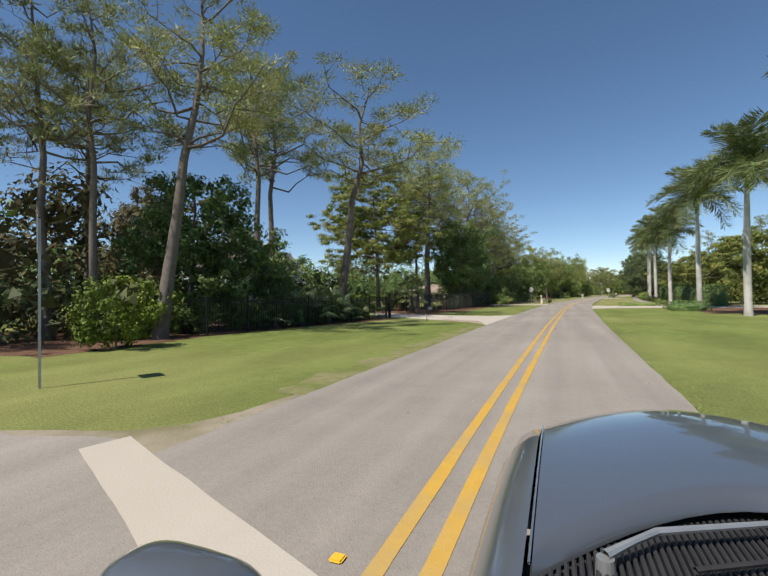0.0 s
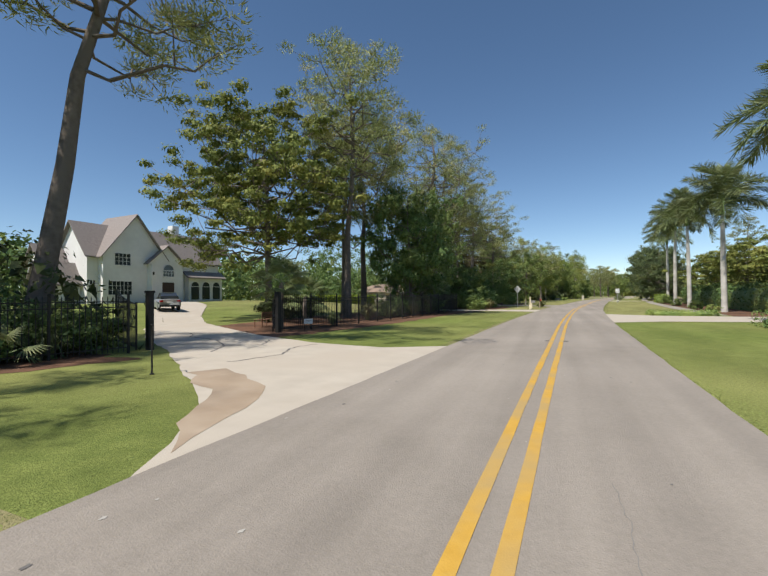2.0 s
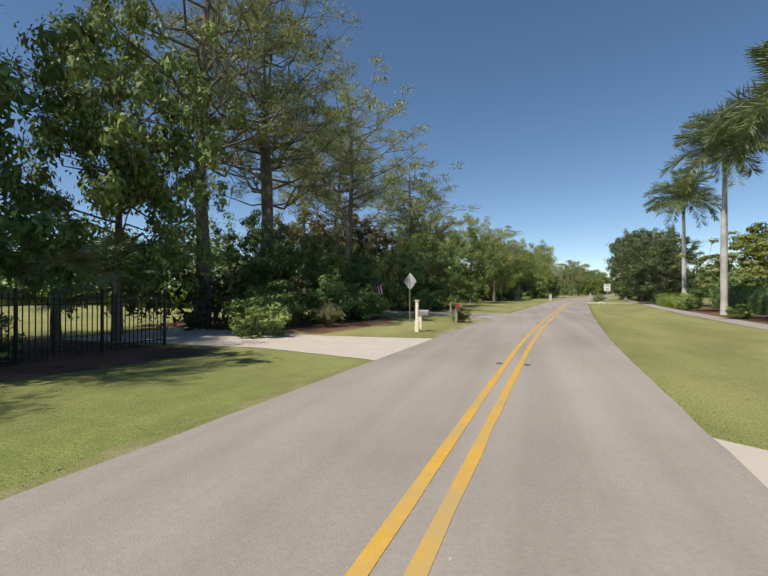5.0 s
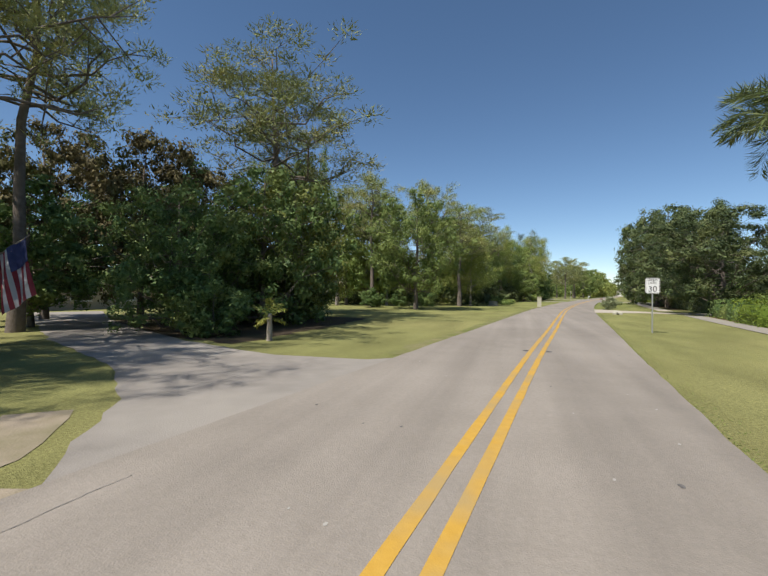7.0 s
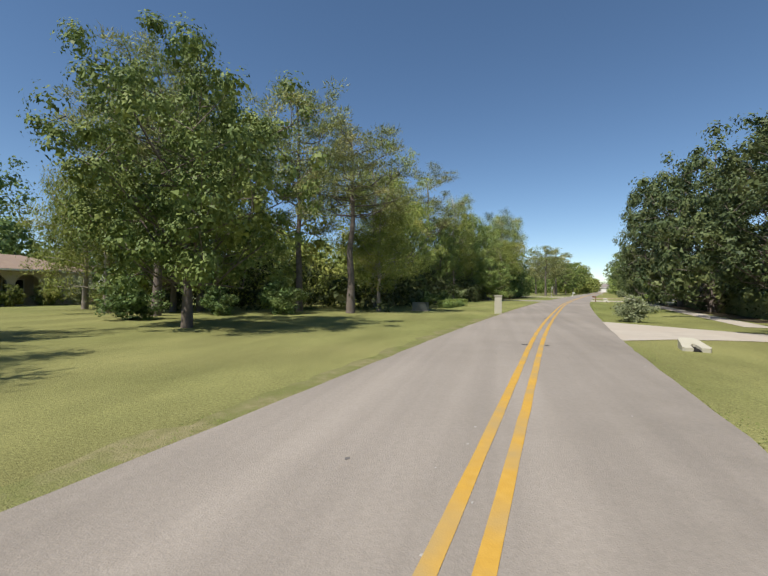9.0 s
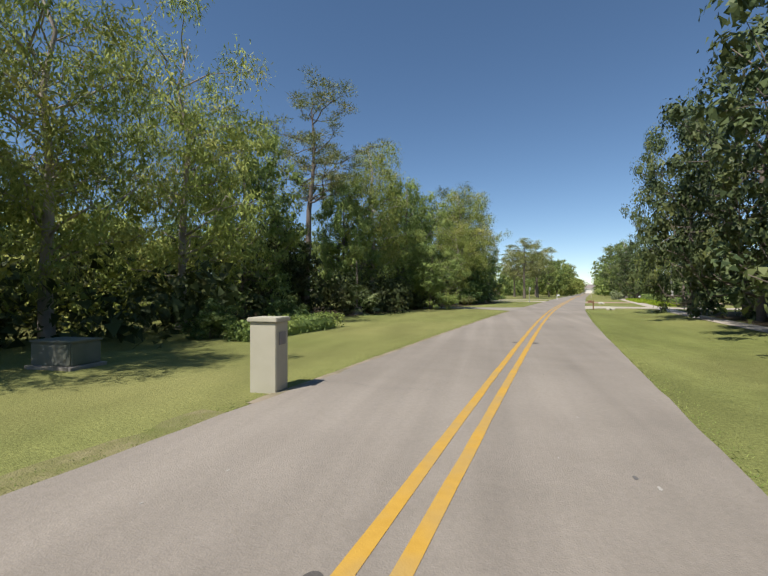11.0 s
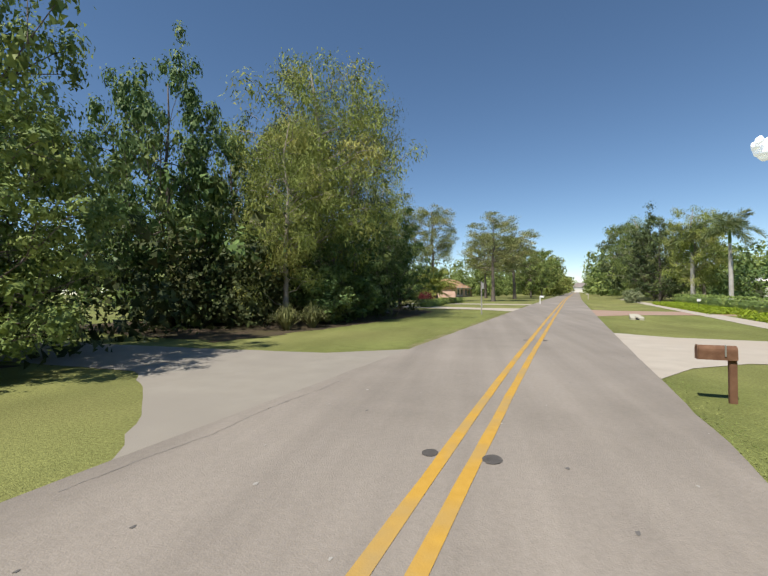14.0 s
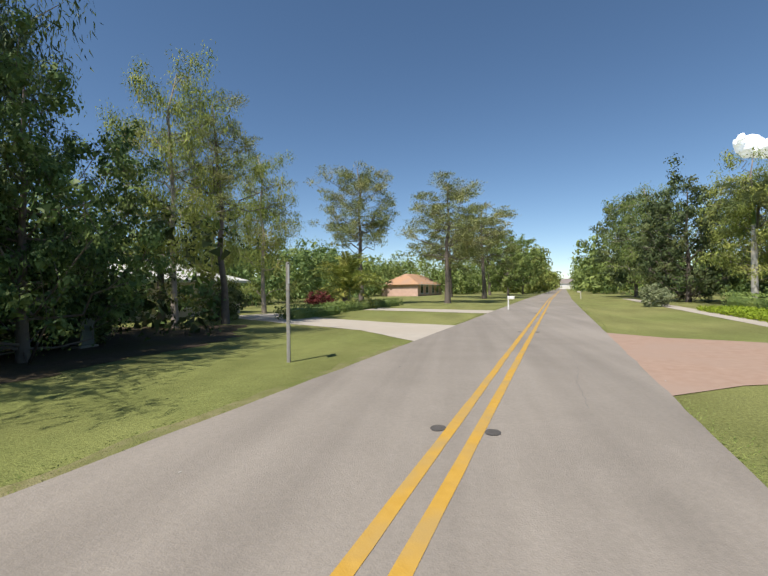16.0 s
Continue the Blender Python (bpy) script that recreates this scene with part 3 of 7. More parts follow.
# driveways and paths
patch("side_street", [(-30, -4.0), (3.1, -4.0), (3.6, -5.4), (3.2, -7.2), (2.2, -14), (2.0, -60), (-9, -60), (-30, -20)], 0.012, ASPHALT, "grey asphalt side street at the junction", 0.2)
patch("concrete_band", [(3.2, -5.35), (3.75, -5.2), (3.05, -3.4), (2.3, -1.45), (1.7, -1.5), (2.1, -2.8)], 0.03, CONCRETE, "pale concrete strip across the lane", 0.02)
patch("driveway", [(24.2, -3.9), (35.8, -4.0), (34.6, -6.0), (35.0, -9.0), (36.5, -13), (38.5, -16.8), (42, -23), (46.5, -29), (55, -38.5), (61, -48.6), (56.5, -48.8), (47.5, -37), (42.5, -29.5), (37, -22), (34, -17.5), (31.4, -12.6), (29.4, -9.5), (27.6, -6.8), (26.6, -5.5), (25.6, -4.75)], 0.014, CONCRETE, "pale concrete driveway leading to the gate", 0.08)
patch("driveway", [(50.6, 1.7), (62.4, 1.6), (60.3, 5), (60.4, 12), (60.0, 24), (53.5, 24), (53.4, 9), (52.6, 4.6)], 0.014, CONCRETE, "pale concrete driveway crossing the verge", 0.08)
patch("driveway", [(66, -4.0), (71.6, -4.4), (71, -9), (71.5, -18), (66, -18), (67, -9)], 0.014, CONCRETE, "pale concrete driveway between shrubs", 0.08)
patch("driveway", [(83.9, -4.0), (92.6, -3.9), (91.8, -4.7), (91.3, -7.4), (92.5, -12), (96.5, -22), (103, -34), (99, -36), (93.5, -23), (90.6, -16.5), (88.3, -9.6), (86.4, -6.6), (84.7, -4.9)], 0.014, STREET, "shaded asphalt driveway", 0.1)
patch("driveway", [(126.4, 1.75), (136, 1.6), (134.4, 4), (131.5, 8), (131, 26), (126.5, 26), (128.6, 6), (127.8, 3.6)], 0.014, CONCRETE, "pale concrete driveway over a culvert", 0.08)
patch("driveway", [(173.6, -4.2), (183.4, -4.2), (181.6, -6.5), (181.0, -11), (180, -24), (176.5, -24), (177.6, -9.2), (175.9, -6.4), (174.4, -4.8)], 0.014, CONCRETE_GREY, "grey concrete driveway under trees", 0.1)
patch("driveway", [(180.9, 1.7), (190.8, 1.5), (189.5, 3.6), (189.0, 8.5), (188.6, 20), (184.2, 20), (184.2, 7), (183.7, 4), (182.5, 2.6)], 0.014, CONCRETE, "cream concrete driveway over a culvert", 0.06)
patch("driveway", [(202.6, 1.6), (212.8, 1.4), (211.4, 3.4), (210.8, 6), (210.6, 22), (205.5, 22), (205.6, 8), (205.0, 5), (203.9, 3)], 0.014, PAVERS, "brown paver driveway crossing the verge", 0.06)
patch("driveway", [(207.6, -4.0), (214.2, -4.0), (215.0, -8), (217, -13), (221, -20), (217, -22), (213.4, -14), (211, -8)], 0.014, CONCRETE, "pale driveway winding to a house", 0.08)
patch("driveway", [(223.6, -3.9), (227.4, -3.9), (229, -10), (232, -22), (228, -22), (225.5, -10)], 0.014, CONCRETE, "pale driveway over the lawn", 0.08)
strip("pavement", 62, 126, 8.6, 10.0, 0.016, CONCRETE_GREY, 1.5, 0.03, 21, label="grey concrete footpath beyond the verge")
strip("pavement", 136, 260, 8.0, 9.3, 0.016, CONCRETE, 1.5, 0.03, 22, label="pale concrete footpath beyond the verge")
patch("sandy_shoulder", [(3.2, -4.1), (7.0, -4.1), (6.6, -4.55), (5.2, -4.7), (4.4, -5.0), (3.9, -5.6), (3.3, -7.4), (2.9, -6.2)], 0.007, SAND, "bare sandy soil at the road's edge", 0.1, 21)
patch("sandy_shoulder", [(71.3, -4.1), (84.2, -4.1), (83.8, -5.1), (79, -4.8), (75, -5.0), (72.5, -4.8)], 0.007, SAND, "bare sandy soil at the road's edge", 0.18, 22)
patch("sandy_shoulder", [(82.6, -4.9), (84.4, -5.2), (85.8, -6.6), (85.2, -7.2), (83.9, -6.0)], 0.008, SAND, "bare sandy soil at the driveway's edge", 0.14, 23)
RUST = surface("rusty_concrete", (0.30, 0.225, 0.155), (0.385, 0.31, 0.23), 1.3, (0.24, 0.185, 0.135), 0.5, 0.88, 0.2, 50)
patch("driveway_stain", [(25.0, -4.25), (26.0, -4.6), (26.9, -4.75), (27.9, -5.3), (29.0, -6.8), (29.5, -7.9), (28.9, -8.2), (28.0, -7.2), (27.0, -5.9), (26.0, -5.0)], 0.018, RUST, "brown rust and dirt stain along the driveway's edge", 0.3, 31)
strip("gravel_edge", 140, 173, lambda s: mid(s) + LEFT - 0.1, lambda s: mid(s) + LEFT + 0.03, 0.022, SAND, 0.3, 0.07, 51, label="pale sandy edge between asphalt and lawn")
WORN = surface("worn_grass", (0.185, 0.178, 0.075), (0.262, 0.235, 0.125), 5.0, (0.15, 0.168, 0.052), 0.9, 0.95, 1.0, 45, contrast=0.2, spec=0.1)
for a, b, w, k in ((6.5, 23.6, 0.75, 61), (36.0, 65.6, 0.28, 62), (93.0, 139.5, 0.5, 63), (183.6, 207, 0.3, 64)):
    strip("worn_verge", a, b, lambda s, w=w: mid(s) + LEFT - w, lambda s: mid(s) + LEFT + 0.1, 0.008, WORN, 0.35, w * 0.7, k, label="thin dry grass and bare soil beside the asphalt")
patch("mulch_bed", [(8, -15.4), (16, -15.6), (24, -13.6), (29.6, -11.6), (30.5, -18), (20, -30), (8, -30)], 0.01, MULCH, "brown mulch bed behind the fence", 0.5)
patch("mulch_bed", [(36, -11.8), (42, -11.0), (48, -10.6), (58, -10.8), (66, -9.6), (66, -20), (52, -22), (38, -20)], 0.01, MULCH, "reddish mulch bed along the fence", 0.4, 3)
patch("mulch_bed", [(71.8, -9.6), (78, -9.4), (84, -10.6), (84, -22), (72, -22)], 0.01, MULCH, "reddish mulch bed under shrubs", 0.5, 5)
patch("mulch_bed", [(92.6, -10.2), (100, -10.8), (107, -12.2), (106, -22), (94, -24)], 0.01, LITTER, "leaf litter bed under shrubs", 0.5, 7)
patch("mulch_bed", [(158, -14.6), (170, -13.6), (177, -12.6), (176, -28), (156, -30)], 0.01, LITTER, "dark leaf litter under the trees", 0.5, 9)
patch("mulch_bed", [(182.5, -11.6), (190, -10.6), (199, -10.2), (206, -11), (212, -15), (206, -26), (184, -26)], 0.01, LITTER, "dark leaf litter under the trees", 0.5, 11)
patch("mulch_bed", [(40, 10), (125, 10.2), (125, 17), (40, 17)], 0.01, MULCH, "dark mulch bed round the palms", 0.3, 13)
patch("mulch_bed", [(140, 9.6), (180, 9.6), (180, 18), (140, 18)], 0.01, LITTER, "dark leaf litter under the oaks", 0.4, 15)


# ---- palms ----
def frond_mesh(seed, length=3.6, droop=1.0, leaflet=0.75, pairs=34, wid=0.06, stem_r=0.035):
    rng = np.random.default_rng(seed)
    pts = []
    for i in range(9):
        f = i / 8
        pts.append(Vector((length * (f - 0.18 * f ** 2.6), rng.normal() * 0.03, length * (0.42 * f - 0.62 * droop * f ** 2.1))))
    bm = bmesh.new()
    tube(bm, pts, [stem_r * (1 - 0.85 * i / 8) for i in range(9)], 4)
    stem = bpy.data.meshes.new("stem")
    bm.to_mesh(stem)
    bm.free()
    cs, ax = [], []
    for k in range(pairs):
        f = 0.1 + 0.9 * (k + 0.5) / pairs
        i = min(7, int(f * 8))
        p = np.array(pts[i].lerp(pts[i + 1], f * 8 - i))
        L = leaflet * (0.55 + 0.75 * math.sin(math.pi * (0.12 + 0.8 * f)))
        for side in (-1, 1):
            d = np.array((0.5 + rng.normal() * 0.15, side * (0.75 + rng.normal() * 0.2), -0.8 + 1.35 * rng.random() - 0.4 * f))
            d = d / np.linalg.norm(d)
            cs.append(p + d * L * 0.5)
            ax.append(d * L)
    cs, ax = np.array(cs), np.array(ax)
    L = np.linalg.norm(ax, axis=1, keepdims=True)
    d = ax / L
    side = np.cross(d, np.array((0, 0, 1.0)) + 0.4 * rng.normal(size=d.shape))
    side /= np.linalg.norm(side, axis=1, keepdims=True)
    W = wid
    V = np.stack([cs - d * L / 2, cs + side * W / 2, cs + d * L / 2, cs - side * W / 2], axis=1)
    return stem, quads("frond", V)


ROYAL = [frond_mesh(k, 3.7, 0.85 + 0.35 * k, 0.95, 105, 0.06) for k in range(3)]
DATE = [frond_mesh(10 + k, 4.0, 0.6 + 0.4 * k, 0.5, 64, 0.085, 0.05) for k in range(3)]
FEATHER = [frond_mesh(30 + k, 4.0, 0.7 + 0.3 * k, 0.55, 40, 0.08, 0.05) for k in range(2)]
SMALL = [frond_mesh(20 + k, 1.6, 0.9, 0.4, 18, 0.07, 0.02) for k in range(2)]


def palm(s, l, height, fronds=15, kind=None, leaf=None, r=0.22, label="", name="royal_palm", shaft=True, scale=1.0, spread=1.0, up=75, trunk_mat=None):
    kind = kind or ROYAL
    leaf = leaf or LEAF_PALM
    p = at(s, l)
    top = empty(name, pose(p.x, p.y, ground_z(s, l) - 0.03, 0, 0, (s * 53) % 360), label, "palm tree", "royal palms along the footpath" if shaft else "")
    bm = bmesh.new()
    k = 9
    lean = 0.02 * math.sin(s)
    tube(bm, [(lean * height * (i / k) ** 2, 0, height * i / k) for i in range(k + 1)],
         [r * (1.25 if i == 0 else 1.0 + 0.18 * math.sin(math.pi * (i / k) ** 0.8) - 0.35 * (i / k)) for i in range(k + 1)], 12)
    part("trunk", bm, trunk_mat or PALM_TRUNK, top, smooth=True)
    z = height
    if shaft:
        bm = bmesh.new()
        x0 = lean * height
        tube(bm, [(x0, 0, z - 0.05), (x0, 0, z + 0.5), (x0, 0, z + 1.1), (x0, 0, z + 1.7)], [r * 0.74, r * 0.8, r * 0.55, r * 0.2], 10)
        part("crownshaft", bm, CROWNSHAFT, top, "smooth green crownshaft", True)
        bm = bmesh.new()
        tube(bm, [(x0, 0, z + 1.5), (x0, 0.05, z + 2.6), (x0 + 0.05, 0.1, z + 3.6)], [0.07, 0.045, 0.01], 5)
        part("spear_leaf", bm, CROWNSHAFT, top, "unopened spear leaf")
        z += 1.45
    rng = np.random.default_rng(int(s * 10) + 7)
    for i in range(fronds):
        f = (i + 0.5) / fronds
        stem, fm = kind[i % len(kind)]
        el = up - 95 * f + rng.normal() * 7
        m = pose(lean * height, 0, z - 0.25 * f, 0, -el, i * 137.5 + rng.normal() * 8) @ Matrix.Diagonal((scale * spread, scale, scale, 1))
        fr = mesh_ob("frond", fm, leaf, top)
        fr.matrix_basis = m
        mesh_ob("stem", stem, CROWNSHAFT, fr)
    return top


for s, l, h in ((23.0, 12.6, 9.6), (36.5, 11.3, 8.8), (50.2, 11.2, 9.6), (69.2, 11.3, 8.9), (83.5, 11.0, 10.0), (95.6, 11.1, 11.0), (113.0, 11.8, 10.6)):
    palm(s, l, h, label="tall royal palm with a pale grey trunk in a mulch bed", scale=1.1, fronds=22)
palm(230, 16.5, 7.0, 14, label="royal palm with a grey trunk behind a clipped hedge", scale=0.85)
palm(236, 14.2, 6.6, 14, label="royal palm with a grey trunk behind a clipped hedge", scale=0.8)
palm(199.5, 14.5, 7.2, 13, label="royal palm with a grey trunk behind a clipped hedge", scale=0.85)
palm(210.6, -19.6, 3.2, 20, FEATHER, LEAF_DARK, 0.2, "dark palm in the shade before the cream house", "feather_palm", False, 0.62, 1.0, 80, BARK)
palm(228.3, -17.7, 1.9, 38, DATE, LEAF_DATE, 0.45, "stout date palm with arching yellow-green fronds", "date_palm", False, 1.0, 1.0, 80, BARK)
palm(94.0, -9.7, 1.0, 8, SMALL, LEAF_DATE, 0.1, "young palm with a pale swollen base on the lawn", "young_palm", False, 0.48, 1.0, 70, BARK_PALE)


# ---- trees by stretches of the drive ----
PINE_L = "tall slash pine with a bare reddish trunk"
tree("pine", 1, 13.6, -17, 19, 10, tilt=5, label="tall leaning slash pine rising behind the fence")
tree("pine", 2, 11.8, -22, 17.5, 7, detail=0.65, label=PINE_L)
tree("pine", 3, 12.6, -20, 17, 7, detail=0.65, label=PINE_L)
tree("pine", 1, 9.5, -26, 17, 7, detail=0.65, label=PINE_L)
tree("pine", 2, 22.4, -18.6, 20, 8, label=PINE_L)
tree("pine", 4, 24.8, -19.8, 20, 8, label=PINE_L)
tree("oak", 1, 26.0, -36, 12, 8, label="brown-olive vine-hung oak behind the fence", leaf=LEAF_BROWN)
tree("pine", 3, 29.6, -17, 21, 12.5, tilt=7, label="tall slash pine with a forked bare trunk beside the gate")
tree("pine", 4, 3.0, -25, 18, 8, detail=0.65, label=PINE_L)
tree("pine", 2, 16.5, -27, 18, 8, detail=0.65, label=PINE_L)
tree("dark", 1, 17.6, -19.5, 8.8, 7.2, label="dense dark green shade tree behind the fence")
tree("dark", 2, 22.0, -19.0, 6.5, 6, label="dense dark green shade tree behind the fence")
tree("shade", 1, 48.0, -23.0, 17.6, 15.5, label="spreading shade tree with layered yellow-green foliage")
tree("pine_top", 1, 51.4, -17.6, 23, 10.5, label="tall full-crowned slash pine in the mulch bed")
tree("pine_full", 2, 58.4, -20, 20.5, 10.5, detail=1.0, label="tall full-crowned slash pine behind the fence")
tree("pine", 4, 56.2, -21, 19, 7, detail=0.65, label=PINE_L)
tree("dark", 3, 59.2, -15.2, 12.0, 8.2, label="dense dark green shade tree behind the fence")
tree("pine_wide", 3, 72.5, -17.5, 24, 14.5, label="tall full-crowned slash pine")
tree("oak", 1, 68.0, -17.5, 14, 9, label="broad green oak overhanging the verge")
tree("pine", 1, 77.5, -17, 19, 9, label=PINE_L)
tree("pine_wide", 2, 78.5, -18.5, 22, 12.5, label="tall full-crowned slash pine")
tree("pine_wide", 3, 87.2, -17.0, 19.5, 11.5, label="tall full-crowned slash pine among shrubs")
tree("pine", 2, 88.5, -22, 16.5, 7, detail=0.65, label=PINE_L)
tree("dark", 1, 80.3, -15, 5.6, 4.2, label="dark glossy small tree in a mulch bed")
tree("dark", 2, 76.0, -16.4, 6.2, 5, label="dark glossy small tree in a mulch bed")
tree("dark", 3, 84.5, -15.5, 4.5, 5, label="dark rounded shrub tree beside the driveway")
tree("pine_top", 4, 91.5, -20.5, 18, 9, label=PINE_L)
tree("dark", 2, 93.0, -22.5, 6.5, 6, label="dark shrub tree beside the driveway")
tree("dark", 1, 101.0, -23, 7.5, 6, label="dark shrub tree beside the driveway")
tree("pine_top", 2, 104.0, -17.4, 17, 11.5, label="tall slash pine with a flat spreading crown")
tree("oak", 3, 99.6, -24.5, 11.2, 9.0, detail=0.7, label="olive-brown oak with dark limbs behind the driveway", leaf=LEAF_BROWN)
tree("oak", 1, 96.0, -27.5, 11.0, 9.0, detail=0.7, label="olive-brown oak with dark limbs behind the driveway", leaf=LEAF_BROWN)
tree("oak", 2, 103.0, -23.0, 10.0, 8.0, detail=0.7, label="olive-brown oak with dark limbs behind the driveway", leaf=LEAF_BROWN)
tree("oak_low", 2, 94.8, -15.2, 6.3, 6.4, label="dark oak overhanging the driveway", leaf=LEAF_DARK)
tree("oak_low", 3, 99.5, -14.8, 8.0, 8.0, detail=0.75, label="dense oak beside the lawn", leaf=LEAF_DARK)
tree("oak_low", 1, 101.8, -15.2, 8.4, 7.2, label="small oak with yellow-green leaves on the lawn", leaf=LEAF_YELLOW)
tree("oak_low", 3, 109.8, -19.8, 12.5, 6.2, label="dark oak at the edge of the lawn", leaf=LEAF_DARK)
tree("pine", 1, 110.0, -22, 16.5, 7.5, detail=0.65, label=PINE_L)
tree("oak", 2, 122.4, -15.0, 11.9, 10.0, detail=1.9, label="round green oak standing alone on the lawn")
tree("cypress", 1, 128.6, -33.2, 10.5, 7, detail=0.65, label="weeping grey-green tree beside the low house")
tree("cypress", 2, 126.8, -27.7, 11.5, 7.5, detail=0.8, label="weeping grey-green tree with a pale trunk on the lawn")
tree("cypress", 3, 131.5, -23, 12.0, 6, detail=0.65, label="young feathery cypress at the back of the lawn")
tree("oak", 3, 129.6, -25, 13, 9, detail=0.55, label="green oak at the back of the lawn")
tree("pine_top", 3, 135.3, -14.2, 13.6, 9.0, label="tall full-crowned pine at the wood's edge")
tree("pine_full", 2, 135.1, -18.5, 16.5, 8, detail=0.65, label="tall full-crowned pine at the wood's edge")
tree("pine", 1, 131, -24, 17, 7, detail=0.65, label=PINE_L)
tree("pine_top", 4, 126.5, -22.5, 16, 9, detail=0.8, label="slender dark pine in the wood behind the lawn")
tree("pine_top", 1, 129.5, -28, 16, 7, detail=0.6, label="slender dark pine in the wood behind the lawn")
tree("cypress", 1, 138.6, -13.6, 9, 5, label="young feathery cypress at the wood's edge")
tree("cypress", 2, 143.5, -16.5, 14.5, 8, detail=0.75, label="feathery yellow-green cypress at the wood's edge")
tree("cypress", 3, 149.5, -17, 15, 8.5, detail=0.75, label="feathery yellow-green cypress at the wood's edge")
tree("oak", 1, 156, -19, 12, 8, detail=0.75, label="broad oak at the wood's edge")
tree("pine", 1, 162.0, -18.4, 18, 10, label="tall pine with spreading bare limbs at the wood's edge")
tree("cypress", 2, 170, -16.4, 15.5, 8.5, label="feathery cypress over dark undergrowth")
tree("dark", 2, 159.6, -18.8, 6.5, 5.6, label="dark shrub tree at the wood's edge", leaf=LEAF_UNDER_SHADE)
tree("oak", 2, 166.6, -17.6, 11.5, 6, label="vine-hung oak over undergrowth")
tree("oak_low", 3, 176.0, -15.4, 13.2, 9.4, detail=1.6, label="broad oak beside the driveway")
tree("oak_low", 1, 175.4, -12.6, 6.4, 6.8, detail=1.6, label="low drooping oak beside the driveway", leaf=LEAF_OAK)
tree("oak_low", 3, 187.6, -20.5, 14.5, 8.5, label="tall dark oak behind the cypresses", leaf=LEAF_DARK)
tree("oak_low", 1, 194.0, -22, 13, 8, detail=0.7, label="tall dark oak behind the cypresses", leaf=LEAF_DARK)
tree("cypress", 3, 189.2, -13.8, 11, 5.6, label="feathery cypress with a thin pale trunk")
tree("cypress", 1, 193.0, -14.2, 16.2, 9.6, label="tall feathery cypress with a pale trunk")
tree("oak_low", 2, 193.5, -13.4, 6.6, 6.2, label="dark broadleaf tree among cypresses", leaf=LEAF_DARK)
tree("cypress", 1, 200.6, -15.8, 18, 8.0, detail=1.5, label="tall dark feathery tree beside the lawn", leaf=LEAF_LIVE)
tree("cypress", 2, 196.6, -18.6, 17, 8, detail=0.75, label="tall dark feathery tree behind the shrubs", leaf=LEAF_LIVE)
tree("cypress", 2, 209.4, -17.2, 12.8, 5.6, label="tall weeping feathery tree beside the lawn")
tree("oak_low", 2, 201.0, -12.8, 8.0, 6.2, detail=1.5, leaf=LEAF_DARK, label="dark glossy tree at the lawn's edge")
tree("bush", 3, 214.5, -19.4, 2.4, 3.2, label="dark shrub before the cream house", category="shrub", leaf=LEAF_LIVE)
tree("pine", 2, 212.0, -16.5, 12, 6.2, label="slender pine beside a winding driveway")
tree("cypress", 2, 220.8, -21.0, 12.5, 6.0, detail=0.8, label="airy feathery tree beside a winding driveway")
tree("cypress", 3, 214.4, -19.8, 9.5, 4.6, label="airy feathery tree beside a winding driveway")
tree("pine_full", 3, 238.0, -21, 15.8, 9.2, detail=0.9, label="full-crowned pine on the lawn")
tree("pine_full", 4, 242.6, -12, 14.5, 11, detail=0.9, label="full-crowned pine on the lawn")
tree("pine_full", 1, 262, -11, 15, 11, detail=0.55, label="full-crowned pine on the lawn")
tree("pine_full", 2, 272, -19, 15, 10, detail=0.55, label="full-crowned pine on the lawn")
tree("pine_full", 3, 292, -15, 15, 10, detail=0.55, label="full-crowned pine on the lawn")
tree("oak", 2, 280, -9.5, 12, 9, detail=0.55, label="green oak beside the road")
tree("oak", 3, 300, -8.5, 13, 10, detail=0.55, label="green oak beside the road")
# right side
OAK_R = "broad dense live oak over a shaded path"
tree("oak", 2, 128.8, 12.0, 9.6, 11.5, detail=1.6, label=OAK_R, leaf=LEAF_LIVE)
tree("oak", 4, 142.0, 11.8, 12.5, 11, label=OAK_R, leaf=LEAF_LIVE)
tree("oak_low", 3, 153.5, 10.8, 14.0, 13.0, detail=0.75, label=OAK_R, leaf=LEAF_LIVE)
tree("oak_low", 1, 166, 10.8, 14.5, 12, detail=0.75, label=OAK_R, leaf=LEAF_LIVE)
tree("oak_low", 1, 174.4, 9.2, 15.6, 8.2, detail=1.6, leaf=LEAF_LIVE, label="tall dense live oak beside the verge")
tree("oak_low", 2, 247, 12.5, 13.0, 11, detail=0.75, label="tall dense grey-green tree beside the road", leaf=LEAF_LIVE)
tree("cypress", 2, 258.0, 11.0, 14.5, 10, detail=0.65, label="tall feathery green tree beside the road", leaf=LEAF_OAK)
tree("oak", 1, 270.0, 11.0, 15, 12, detail=0.55, label="tall green tree beside the road", leaf=LEAF_LIVE)
tree("cypress", 3, 236.7, 14.5, 12, 8, detail=0.55, label="feathery green tree behind a hedge")
tree("cypress", 1, 247, 18.0, 13, 8, detail=0.55, label="feathery green tree behind a hedge")
tree("layered", 2, 66, 18.5, 9, 11, detail=0.65, label="layered yellow-green tree behind the palms")
tree("layered", 3, 92, 18.5, 8.5, 11, detail=0.65, label="layered yellow-green tree behind the palms")
tree("layered", 1, 112, 19.0, 9, 11, detail=0.65, label="layered yellow-green tree behind the palms")
